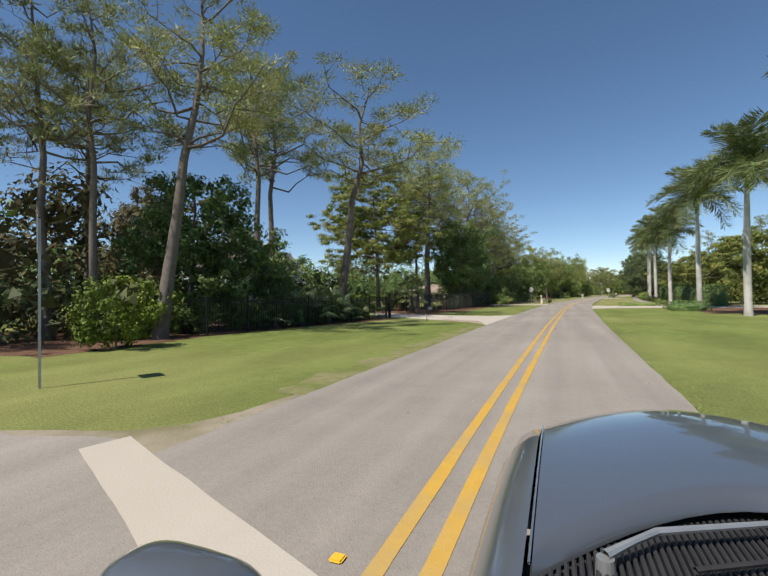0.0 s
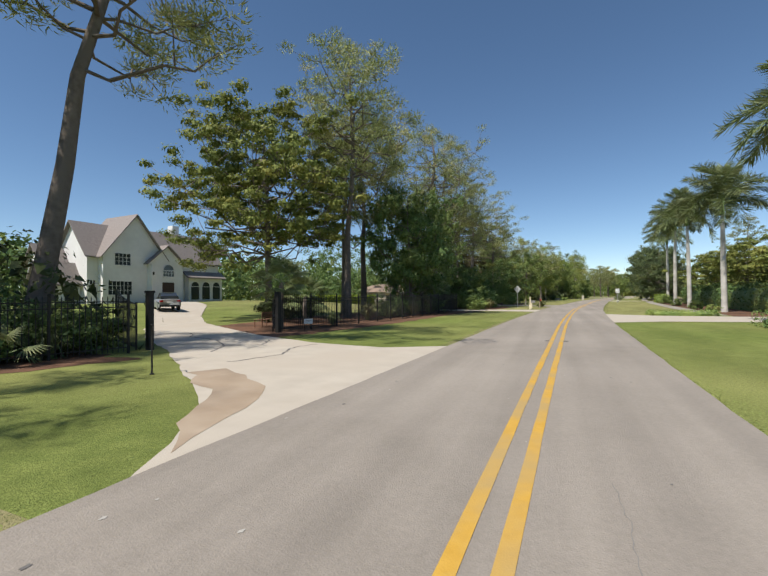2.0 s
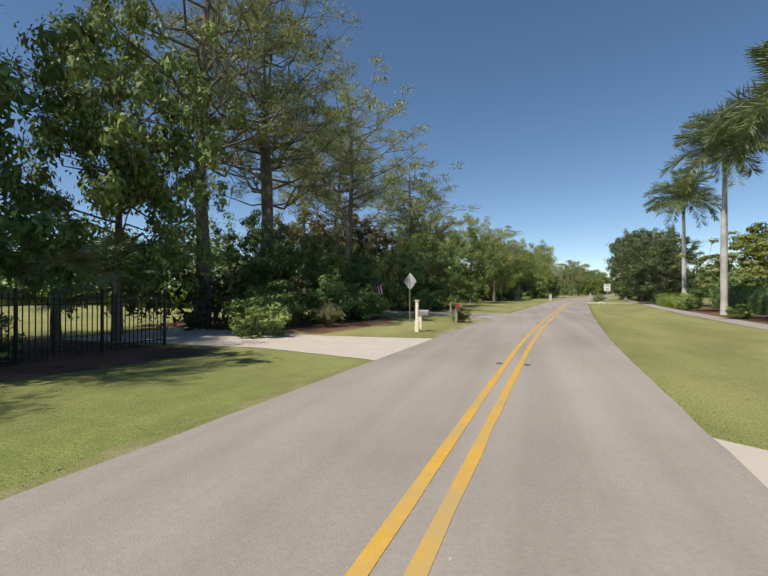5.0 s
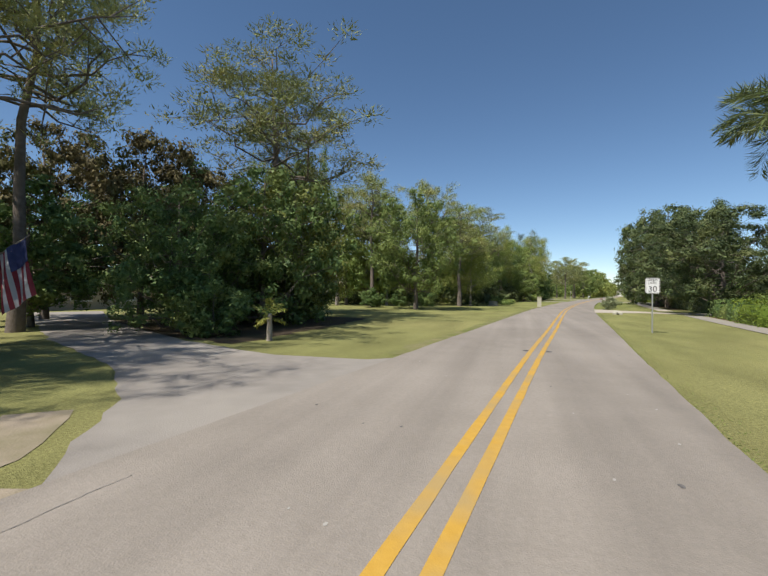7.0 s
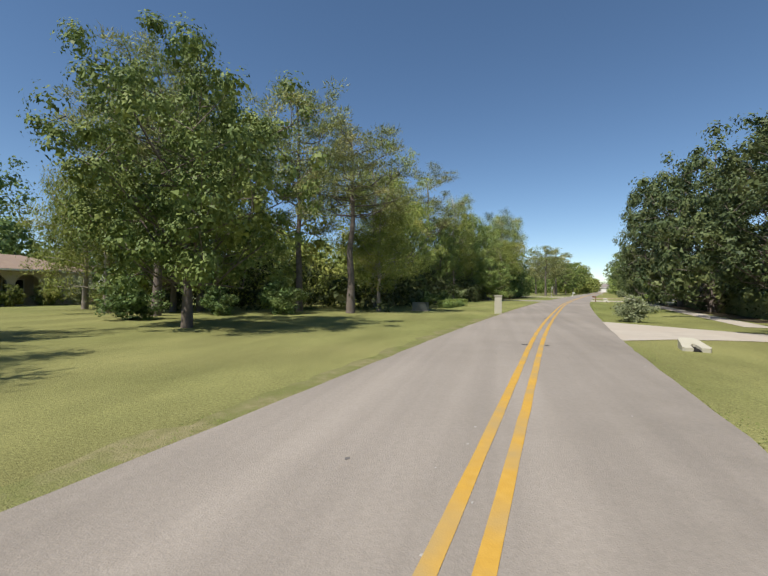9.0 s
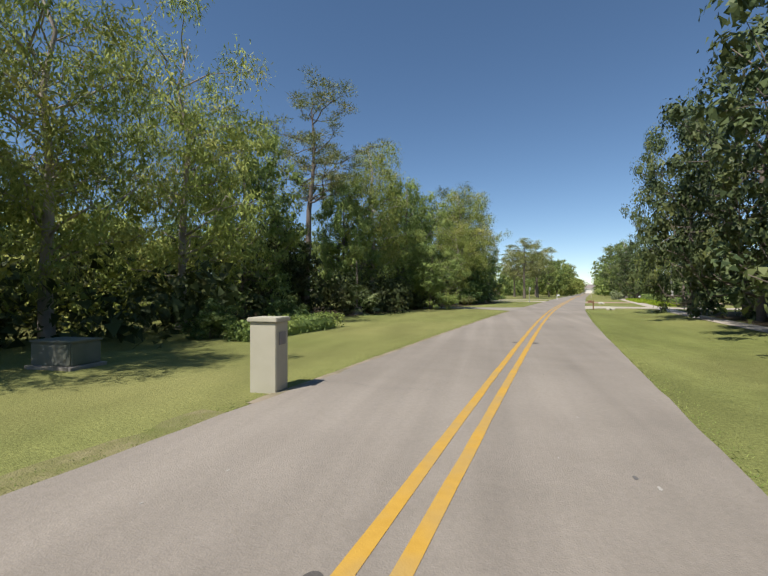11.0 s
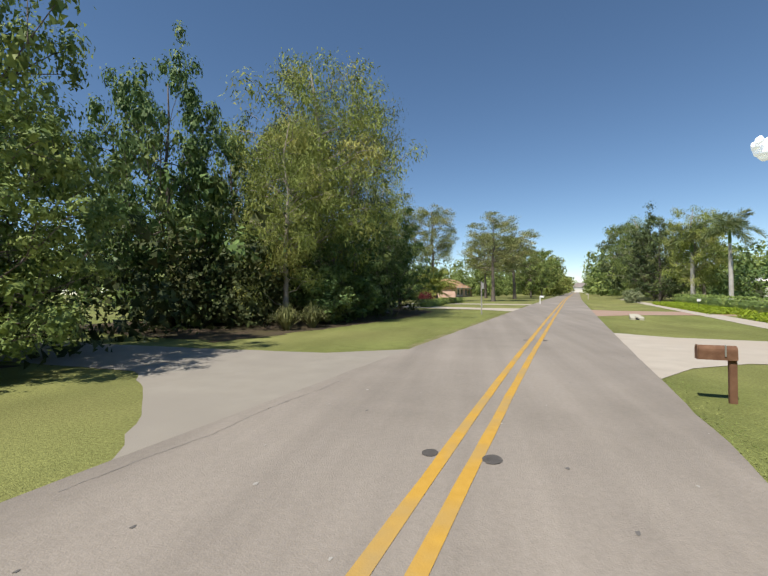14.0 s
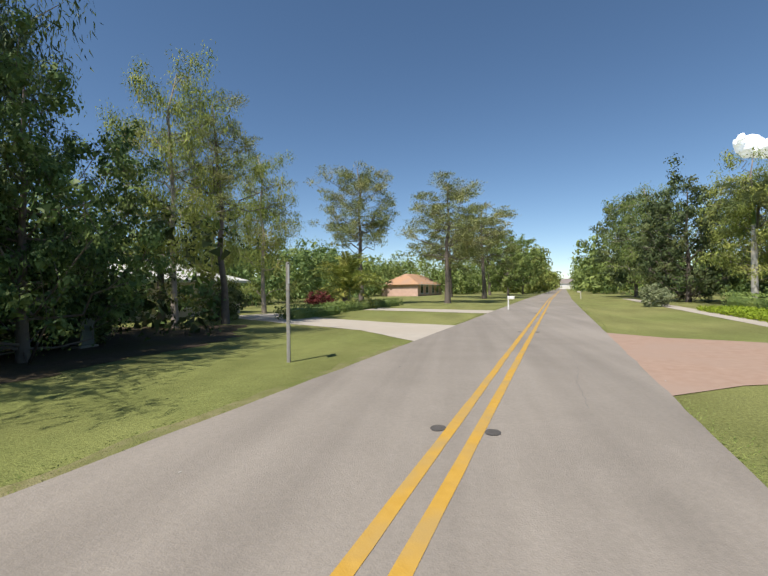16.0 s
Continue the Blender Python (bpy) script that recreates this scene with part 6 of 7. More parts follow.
CRACK = surface("road_crack", (0.18, 0.17, 0.158), (0.22, 0.21, 0.195), 6, None, 1, 0.9, 0.2, 40)
_r = np.random.default_rng(41)
for k in range(14):
    s0 = 6 + k * 15.1 + _r.uniform(-2, 2)
    if k % 3 == 0:
        line = [(s0 + _r.normal() * 0.12, mid(s0) + l) for l in np.linspace(-3.2, _r.uniform(-1.6, -0.4), 5)]
    else:
        l0 = mid(s0) + (-2.1, 1.3, -2.8)[k % 3] + _r.normal() * 0.25
        line = [(s0 + d, l0 + 0.04 * math.sin(d * 2.1 + k) + _r.normal() * 0.02) for d in np.linspace(0, _r.uniform(2.5, 6.0), 7)]
    seam(line, 0.008, 60 + k, 0.0245, "road_crack", "hairline crack in the worn asphalt", CRACK, 0.008)


# ---- houses ----
GLASS, _n, _l, _b = node_mat("window_glass")
_b.inputs["Base Color"].default_value = (0.03, 0.035, 0.04, 1)
_b.inputs["Roughness"].default_value = 0.08
_b.inputs["Specular IOR Level"].default_value = 0.8
DOOR = surface("dark_door", (0.05, 0.03, 0.025), (0.08, 0.05, 0.04), 6, None, 1, 0.5, 0.1, 20)


def window(parent, x, y, z, w, h, cols=2, rows=3, arch=False, frame_mat=None):
    """A window in a wall that faces -y: recessed pane, frame, glazing bars, sill."""
    fm = frame_mat or WHITE
    win = empty("window")
    win.parent = parent
    win.matrix_basis = pose(x, y, z)
    block("pane", -w / 2, w / 2, -0.012, 0.004, 0, h, GLASS, win, "dark glass pane", 0.0)
    bm = bmesh.new()
    f = 0.07
    box(bm, -w / 2 - f, w / 2 + f, -0.05, 0.02, h, h + f), box(bm, -w / 2 - f, w / 2 + f, -0.05, 0.02, -f, 0)
    box(bm, -w / 2 - f, -w / 2, -0.048, 0.02, 0, h), box(bm, w / 2, w / 2 + f, -0.048, 0.02, 0, h)
    for c in range(1, cols):
        xx = -w / 2 + w * c / cols
        box(bm, xx - 0.022, xx + 0.022, -0.03, 0.0, 0, h)
    for r in range(1, rows):
        zz = h * r / rows
        box(bm, -w / 2, w / 2, -0.028, 0.0, zz - 0.02, zz + 0.02)
    part("window_frame", bm, fm, win)
    block("sill", -w / 2 - 0.12, w / 2 + 0.12, -0.1, 0.02, -0.14, -0.07, fm, win)
    if arch:
        bm = bmesh.new()
        n = 10
        vs = [bm.verts.new((w / 2 * math.cos(math.pi * k / n), -0.01, h + 0.07 + w / 2 * math.sin(math.pi * k / n))) for k in range(n + 1)]
        bm.faces.new(vs)
        part("arch_pane", bm, GLASS, win, "dark arched pane")
        bm = bmesh.new()
        tube(bm, [(w / 2 * math.cos(math.pi * k / n), -0.03, h + 0.07 + w / 2 * math.sin(math.pi * k / n)) for k in range(n + 1)], [0.05] * (n + 1), 6)
        part("arch_frame", bm, fm, win)
    return win


def gable(parent, x0, x1, y0, y1, eave, ridge, along="x", wall=None, roof=None, over=0.45):
    """Four walls with a pitched roof, its ridge along x or y."""
    wall, roof = wall or WHITE, roof or SHINGLE
    bm = bmesh.new()
    b = [bm.verts.new(c) for c in ((x0, y0, -0.3), (x1, y0, -0.3), (x1, y1, -0.3), (x0, y1, -0.3))]
    t = [bm.verts.new(c) for c in ((x0, y0, eave), (x1, y0, eave), (x1, y1, eave), (x0, y1, eave))]
    if along == "x":
        r = [bm.verts.new((x0, (y0 + y1) / 2, ridge)), bm.verts.new((x1, (y0 + y1) / 2, ridge))]
        bm.faces.new((b[0], b[1], t[1], t[0])), bm.faces.new((b[2], b[3], t[3], t[2]))
        bm.faces.new((b[1], b[2], t[2], r[1], t[1])), bm.faces.new((b[3], b[0], t[0], r[0], t[3]))
    else:
        r = [bm.verts.new(((x0 + x1) / 2, y0, ridge)), bm.verts.new(((x0 + x1) / 2, y1, ridge))]
        bm.faces.new((b[1], b[2], t[2], t[1])), bm.faces.new((b[3], b[0], t[0], t[3]))
        bm.faces.new((b[0], b[1], t[1], r[0], t[0])), bm.faces.new((b[2], b[3], t[3], r[1], t[2]))
    bmesh.ops.recalc_face_normals(bm, faces=bm.faces[:])
    part("wall", bm, wall, parent)
    k = (ridge - eave) / (((y1 - y0) if along == "x" else (x1 - x0)) / 2)
    for sgn in (-1, 1):
        bm = bmesh.new()
        if along == "x":
            ym = (y0 + y1) / 2
            ye = (y0 - over) if sgn < 0 else (y1 + over)
            ze = eave - k * over
            c = [(x0 - over, ye, ze), (x1 + over, ye, ze), (x1 + over, ym, ridge), (x0 - over, ym, ridge)]
        else:
            xm = (x0 + x1) / 2
            xe = (x0 - over) if sgn < 0 else (x1 + over)
            ze = eave - k * over
            c = [(xe, y0 - over, ze), (xe, y1 + over, ze), (xm, y1 + over, ridge), (xm, y0 - over, ridge)]
        lo = [bm.verts.new((x, y, z + 0.02)) for x, y, z in c]
        hi = [bm.verts.new((x, y, z + 0.18)) for x, y, z in c]
        bm.faces.new(lo), bm.faces.new(hi)
        for i in range(4):
            bm.faces.new((lo[i], lo[(i + 1) % 4], hi[(i + 1) % 4], hi[i]))
        bmesh.ops.recalc_face_normals(bm, faces=bm.faces[:])
        part("roof", bm, roof, parent)


def hip(parent, x0, x1, y0, y1, eave, ridge, wall, roof, over=0.6):
    """A low house under a hipped roof."""
    block("wall", x0, x1, y0, y1, -0.3, eave, wall, parent, bevel=0.0)
    d = (y1 - y0) / 2 + over
    bm = bmesh.new()
    c = [bm.verts.new(q) for q in ((x0 - over, y0 - over, eave - 0.1), (x1 + over, y0 - over, eave - 0.1), (x1 + over, y1 + over, eave - 0.1), (x0 - over, y1 + over, eave - 0.1))]
    r = [bm.verts.new((x0 - over + d, (y0 + y1) / 2, ridge)), bm.verts.new((x1 + over - d, (y0 + y1) / 2, ridge))]
    bm.faces.new((c[0], c[1], r[1], r[0])), bm.faces.new((c[2], c[3], r[0], r[1]))
    bm.faces.new((c[1], c[2], r[1])), bm.faces.new((c[3], c[0], r[0])), bm.faces.new(c)
    bmesh.ops.recalc_face_normals(bm, faces=bm.faces[:])
    part("roof", bm, roof, parent)
    block("fascia", x0 - over, x1 + over, y0 - over - 0.02, y0 - over + 0.02, eave - 0.3, eave - 0.102, WHITE, parent, bevel=0.0)


def house_at(s, l, turn, label, z=0.0):
    """Base of a house whose front (-y) faces the road on its left side."""
    p = at(s, l)
    return empty("house", pose(p.x, p.y, z, 0, 0, heading(s) + 90 + turn), label, "house")


# white two-storey house behind the gate
h = house_at(44.0, -50.0, 0, "white two-storey house with grey shingle gables and arched openings", 1.2)
gable(h, 3.0, 6.6, 5.0, 8, 4.7, 6.8, "x")
gable(h, 5.8, 24.8, 1.4, 7.4, 5.9, 9.7, "x")
gable(h, 7.0, 14.8, 0.4, 6, 5.9, 10.9, "y")
gable(h, 12.4, 17.4, 0.0, 5, 5.2, 7.4, "y")
gable(h, 18.8, 24.8, 0.6, 5, 3.6, 5.2, "x")
gable(h, 2.0, 5.7, 2.6, 5.0, 2.7, 4.6, "x")
block("chimney", 20.7, 21.8, 6.5, 7.6, 7.4, 11.6, WHITE, h)
for x, z, w, hh, c in ((9.3, 4.6, 1.9, 1.4, 4), (9.0, 1.0, 2.8, 1.6, 6)):
    window(h, x, 0.4, z, w, hh, c, 3)
window(h, 15.2, 0.0, 3.4, 1.6, 0.75, 4, 2, True)
window(h, 6.4, 1.4, 1.2, 0.6, 1.5, 2, 3)
for x in (19.9, 21.8, 23.7):
    window(h, x, 0.6, 0.25, 1.4, 1.85, 1, 1, True)
for x in (19.8, 21.7, 23.6):
    window(h, x, 1.4, 5.3, 1.0, 0.5, 2, 1)
for x in (3.0, 4.6):
    window(h, x, 2.6, 0.1, 1.0, 1.5, 1, 1, True)
block("door", 14.3, 16.0, -0.08, 0.02, 0.0, 2.6, DOOR, h, "dark double front door", 0.02)
block("entry_pier", 12.45, 12.85, -0.5, 0.5, -0.3, 4.8, WHITE, h)
block("lamp_bracket", 12.58, 12.72, -0.65, -0.5, 3.5, 3.9, IRON, h)
# other houses
h = house_at(97.5, -38, 0, "low house with a tan tiled hip roof and cream walls")
hip(h, 0, 13, 0, 9, 2.6, 4.3, STUCCO, TILE_TAN)
for x in (2.5, 6.5, 10.5):
    window(h, x, 0, 0.8, 1.6, 1.3, 2, 2)
def arcade(parent, x0, x1, y0, y1, top, arches, wall):
    """A wall with arched openings through it, given as (start, end) along x; crowns 0.35 m under its top."""
    bm = bmesh.new()
    edge = x0
    for a, b in arches:
        box(bm, edge, a, y0, y1, -0.3, top)
        edge = b
        r, n = (b - a) / 2, 12
        crown = top - 0.35
        pts = [((a + b) / 2 - r * math.cos(math.pi * k / n), crown - r + r * math.sin(math.pi * k / n)) for k in range(n + 1)]
        for (xa, za), (xb, zb) in zip(pts, pts[1:]):
            f = [bm.verts.new(c) for c in ((xa, y0, za), (xb, y0, zb), (xb, y0, top), (xa, y0, top))]
            g = [bm.verts.new(c) for c in ((xa, y1, za), (xb, y1, zb), (xb, y1, top), (xa, y1, top))]
            bm.faces.new(f), bm.faces.new(g[::-1]), bm.faces.new((f[0], g[0], g[1], f[1]))
    box(bm, edge, x1, y0, y1, -0.3, top)
    return part("arcade", bm, wall, parent, "cream stucco arcade with round arches")


def hipped(parent, x0, x1, y0, y1, eave, ridge, roof, over=0.6, left=True):
    """A hipped roof with a thick eave; its left end may run straight into another roof."""
    d = (y1 - y0) / 2 + over
    bm = bmesh.new()
    ym = (y0 + y1) / 2
    ring = ((x0 - over, y0 - over), (x1 + over, y0 - over), (x1 + over, y1 + over), (x0 - over, y1 + over))
    lo = [bm.verts.new((x, y, eave - 0.2)) for x, y in ring]
    c = [bm.verts.new((x, y, eave)) for x, y in ring]
    r = [bm.verts.new((x0 - over + (d if left else 0), ym, ridge)), bm.verts.new((x1 + over - d, ym, ridge))]
    bm.faces.new((c[0], c[1], r[1], r[0])), bm.faces.new((c[2], c[3], r[0], r[1]))
    bm.faces.new((c[1], c[2], r[1])), bm.faces.new((c[3], c[0], r[0])), bm.faces.new(lo)
    for k in range(4):
        bm.faces.new((lo[k], lo[(k + 1) % 4], c[(k + 1) % 4], c[k]))
    bmesh.ops.recalc_face_normals(bm, faces=bm.faces[:])
    part("roof", bm, roof, parent, "weathered brown tiled roof")
    block("gutter", x0 - over, x1 + over, y0 - over - 0.1, y0 - over - 0.004, eave - 0.17, eave - 0.02, WHITE, parent, "white gutter", 0.01)


# low house with an arcade behind the lawn
h = house_at(113.2, -42, 0, "low cream stucco house with round arches and brown tiled roof")
arcade(h, 8.4, 22.2, 0, 0.3, 3.0, ((10.9, 13.1), (13.6, 15.5), (16.0, 18.0)), STUCCO)
block("wall", 0.0, 22.2, 2.4, 9.0, -0.3, 3.0, STUCCO, h, bevel=0.0)
block("wall", 18.6, 22.2, 0.304, 2.396, -0.3, 3.0, STUCCO, h, bevel=0.0)
hipped(h, 2.0, 18.6, 0, 9, 3.1, 5.3, TILE_TAN)
hipped(h, 16.0, 22.2, 0.4, 8, 3.05, 4.5, TILE_TAN, 0.5, False)
arcade(h, 0.0, 8.4, -4.0, -3.7, 2.9, ((1.6, 3.8), (5.0, 7.4)), STUCCO)
block("wall", 8.1, 8.4, -3.696, 2.39, -0.3, 2.9, STUCCO, h, bevel=0.0)
hipped(h, 0.0, 8.4, -4.0, 3.2, 3.0, 4.6, TILE_TAN, 0.7)
block("chimney", 6.6, 7.6, 3.8, 4.8, 4.2, 6.0, STUCCO, h, "cream chimney")
for x in (12.0, 14.6, 17.0):
    window(h, x, 2.4, 0.3, 1.5, 1.9, 2, 1)
block("porch_floor", 8.4, 18.6, 0.304, 2.396, -0.3, 0.06, STUCCO, h, bevel=0.0)
h = house_at(150, -40, 0, "house with a tan roof half hidden by trees")
hip(h, 0, 13, 0, 8, 3.0, 5.2, STUCCO, TILE_TAN)
h = house_at(206.5, -24.0, 0, "cream single-storey house with dark windows among trees")
hip(h, 0, 15, 0, 8, 2.7, 4.2, STUCCO, surface("white_tile_roof", (0.6, 0.59, 0.56), (0.68, 0.67, 0.64), 4, None, 1, 0.8, 0.3, 12))
for x in (2.2, 5.4, 9.2, 12.6):
    window(h, x, 0, 0.7, 1.5, 1.3, 2, 2)
h = house_at(285, -30, 0, "pink house with a terracotta tiled hip roof")
hip(h, 0, 20, 0, 9, 2.8, 5.4, surface("pink_stucco", (0.6, 0.4, 0.32), (0.68, 0.47, 0.38), 2, None, 1, 0.9, 0.15, 25), TILE_ORANGE)
for x in (3, 7, 12, 16):
    window(h, x, 0, 0.6, 1.8, 1.6, 2, 1, True)
h = house_at(250, 26, 180, "white house with a pale roof behind hedges")
hip(h, -12, 0, 0, 8, 3.0, 4.6, WHITE, surface("pale_roof", (0.66, 0.66, 0.66), (0.74, 0.74, 0.74), 3, None, 1, 0.7, 0.2, 12))
h = house_at(70, 30, 180, "pale house behind the palms and hedges")
hip(h, -14, 0, 0, 9, 3.2, 5.4, STUCCO, TILE_TAN)
p = at(520, 6)
h = empty("house", pose(p.x, p.y, 0, 0, 0, heading(500)), "white house facing the road's far end", "house")
hip(h, -11, 7, 0, 10, 4.2, 7.4, WHITE, SHINGLE)
block("garage_door", -7, 2, -0.06, 0.02, 0, 3.2, WHITE, h)
for x in (-9, 4.5):
    window(h, x, 0, 1.0, 1.8, 1.6, 2, 2)


# ---- vehicles ----
PAINT, _n, _l, _b = node_mat("dark_grey_car_paint")
_b.inputs["Base Color"].default_value = (0.1, 0.11, 0.125, 1)
_b.inputs["Metallic"].default_value = 0.25
_b.inputs["Roughness"].default_value = 0.3
_b.inputs["Coat Weight"].default_value = 1.0
_b.inputs["Coat Roughness"].default_value = 0.03
SILVER = surface("silver_car_paint", (0.36, 0.37, 0.38), (0.4, 0.41, 0.42), 2, None, 1, 0.3, 0, 10, metal=0.5)
RUBBER = surface("rubber", (0.02, 0.02, 0.02), (0.035, 0.035, 0.035), 10, None, 1, 0.8, 0.2, 40)
TRIM = surface("black_plastic_trim", (0.025, 0.025, 0.026), (0.04, 0.04, 0.042), 12, None, 1, 0.6, 0.15, 60)
CHROME = surface("bright_metal", (0.6, 0.6, 0.6), (0.7, 0.7, 0.7), 8, None, 1, 0.25, 0.02, 30, metal=0.9)
LIGHT_RED = surface("tail_light", (0.35, 0.02, 0.02), (0.45, 0.03, 0.03), 4, None, 1, 0.2, 0, 10)


def loft(bm, sections):
    """Skin over cross sections of equal point count."""
    rings = [[bm.verts.new(p) for p in sec] for sec in sections]
    n = len(rings[0])
    for a, b in zip(rings, rings[1:]):
        for i in range(n - 1):
            bm.faces.new((a[i], a[i + 1], b[i + 1], b[i]))
    return rings


def wheel(parent, x, y, r=0.36, w=0.24):
    bm = bmesh.new()
    rod(bm, (x - w / 2, y, r), (x + w / 2, y, r), r, r, 22)
    bmesh.ops.bevel(bm, geom=bm.edges[:], offset=0.03, segments=2, affect='EDGES')
    wh = part("wheel", bm, RUBBER, parent, "black tyre")
    bm = bmesh.new()
    rod(bm, (x - w / 2 - 0.01, y, r), (x + w / 2 + 0.01, y, r), r * 0.62, r * 0.62, 16)
    part("rim", bm, STEEL, wh)


def silver_suv(s, l, turn):
    """Parked car seen from behind; y is forward."""
    p = at(s, l)
    top = empty("parked_car", pose(p.x, p.y, ground_z(s, l) + 0.05, 0, 0, heading(s) + turn), "silver car parked on the driveway before the house", "car")
    def sec(y, zb, zs, zt, w):
        return [(-w, y, zb), (-w * 1.02, y, zs * 0.75), (-w, y, zs), (-w * 0.8, y, zt), (0, y, zt + 0.03), (w * 0.8, y, zt), (w, y, zs), (w * 1.02, y, zs * 0.75), (w, y, zb)]
    bm = bmesh.new()
    rs = loft(bm, [sec(-2.25, 0.45, 0.9, 0.98, 0.78), sec(-2.15, 0.3, 0.95, 1.02, 0.88), sec(-1.2, 0.28, 0.98, 1.04, 0.92), sec(0.6, 0.28, 0.98, 1.04, 0.92), sec(1.9, 0.3, 0.86, 0.92, 0.9), sec(2.25, 0.4, 0.7, 0.76, 0.8)])
    bm.faces.new(rs[0]), bm.faces.new(rs[-1])
    part("body", bm, SILVER, top, smooth=True)
    bm = bmesh.new()
    rs = loft(bm, [[(-0.76, -2.0, 1.02), (-0.7, -1.9, 1.3), (0.7, -1.9, 1.3), (0.76, -2.0, 1.02)], [(-0.78, -1.5, 1.04), (-0.6, -1.3, 1.58), (0.6, -1.3, 1.58), (0.78, -1.5, 1.04)],
                   [(-0.78, 0.0, 1.04), (-0.58, -0.1, 1.6), (0.58, -0.1, 1.6), (0.78, 0.0, 1.04)], [(-0.78, 1.0, 1.02), (-0.6, 0.6, 1.3), (0.6, 0.6, 1.3), (0.78, 1.0, 1.02)]])
    bm.faces.new(rs[0]), bm.faces.new(rs[-1])
    part("glasshouse", bm, GLASS, top, "dark windows")
    block("roof", -0.58, 0.58, -1.35, 0.0, 1.57, 1.63, SILVER, top, bevel=0.03)
    for x in (-0.7, 0.7):
        block("tail_light", x - 0.14, x + 0.14, -2.27, -2.18, 0.78, 0.94, LIGHT_RED, top)
    block("number_plate", -0.26, 0.26, -2.275, -2.24, 0.66, 0.8, SIGN_WHITE, top, "white plate")
    block("bumper", -0.85, 0.85, -2.3, -2.1, 0.34, 0.52, TRIM, top, bevel=0.04)
    for x in (-0.8, 0.8):
        for y in (-1.4, 1.4):
            wheel(top, x, y, 0.34)


silver_suv(47.6, -35.0, 62)


def own_car():
    """The dark grey car from whose roof the view is taken, standing at the start of the drive."""
    top = empty("car", pose(0, 0, 0.02, 0, 0, 0.3), "dark grey glossy car with a long hood standing on the road", "car")
    cx = 0.62
    def rear(x):
        k = min(1.0, abs(x - cx) / 0.7)
        return 1.68 - 0.55 * k ** 1.6
    def hood_row(f, z):
        row = []
        for i in range(17):
            k = i / 8 - 1
            x = cx + 0.695 * k
            y0, y1 = rear(x), 2.88 - 0.45 * abs(k) ** 1.9
            row.append((x, y0 + (y1 - y0) * f, z + 0.035 * (1 - k * k)))
        return row
    bm = bmesh.new()
    loft(bm, [hood_row(-0.01, 1.05), hood_row(0.0, 1.092), hood_row(0.08, 1.098), hood_row(0.3, 1.104), hood_row(0.6, 1.104), hood_row(0.85, 1.09), hood_row(0.95, 1.07), hood_row(1.0, 1.03), hood_row(1.03, 0.9)])
    part("hood", bm, PAINT, top, "glossy hood reflecting sky and trees", True)
    for sg in (-1, 1):
        bm = bmesh.new()
        secs = []
        for y, z in ((0.6, 1.08), (1.1, 1.09), (1.6, 1.1), (2.1, 1.095), (2.34, 1.07), (2.46, 1.0), (2.55, 0.8)):
            w = 0.7 + 0.01
            xs = [(w + 0.006, z - 0.003), (w + 0.05, z - 0.01), (w + 0.11, z - 0.05), (w + 0.17, z - 0.14), (w + 0.2, z - 0.3), (w + 0.21, 0.55)]
            sec = [(cx + sg * a * (1 if y < 2.3 else 1 - 0.08 * (y - 2.3) / 0.3), y, b) for a, b in xs]
            secs.append(sec)
        loft(bm, secs)
        part("fender", bm, PAINT, top, smooth=True)
        bm = bmesh.new()
        tube(bm, [(cx + sg * 0.702, 1.13 + 0.31 * k, (1.092, 1.101, 1.104, 1.1, 1.076)[k]) for k in range(5)], [0.004] * 5, 6)
        part("hood_gap", bm, CHROME if sg < 0 else TRIM, top, "bright edge of the hood gap")
        # door and body side behind the fender
        block("side", *sorted((cx + sg * 0.78, cx + sg * 0.92)), -2.4, 0.9, 0.4, 1.08, PAINT, top, bevel=0.05)
        for y in (1.75, -1.6):
            wheel(top, cx + sg * 0.82, y, 0.38, 0.26)
    block("front_bumper", cx - 0.84, cx + 0.84, 2.42, 2.68, 0.4, 0.78, TRIM, top, bevel=0.06)
    block("belly", cx - 0.8, cx + 0.8, -2.3, 2.4, 0.3, 0.5, TRIM, top, bevel=0.02)
    # cowl panel with ribs, wiper
    bm = bmesh.new()
    loft(bm, [[(cx + 0.72 * k, rear(cx + 0.72 * k) + 0.06, 1.045) for k in np.linspace(-1, 1, 15)], [(cx + 0.72 * k, rear(cx + 0.72 * k) - 0.42, 1.03) for k in np.linspace(-1, 1, 15)]])
    cowl = part("cowl", bm, TRIM, top, "black ribbed plastic cowl")
    for i in range(72):
        x = cx - 0.67 + 1.34 * i / 71
        block("rib", x - 0.0055, x + 0.0055, rear(x) - 0.3, rear(x) - 0.02, 1.035, 1.068, TRIM, cowl, bevel=0.003)
    bm = bmesh.new()
    rod(bm, (0.1, 1.22, 1.03), (0.1, 1.22, 1.095), 0.028, 0.022, 14)
    wiper = part("wiper", bm, STEEL, top, "grey steel windscreen wiper")
    bm = bmesh.new()
    tube(bm, [(0.1, 1.22, 1.1), (0.17, 1.29, 1.11), (0.24, 1.36, 1.115), (0.55, 1.52, 1.115), (1.0, 1.6, 1.11)], [0.014, 0.01, 0.011, 0.009, 0.006], 8)
    part("wiper_arm", bm, STEEL, wiper)
    bm = bmesh.new()
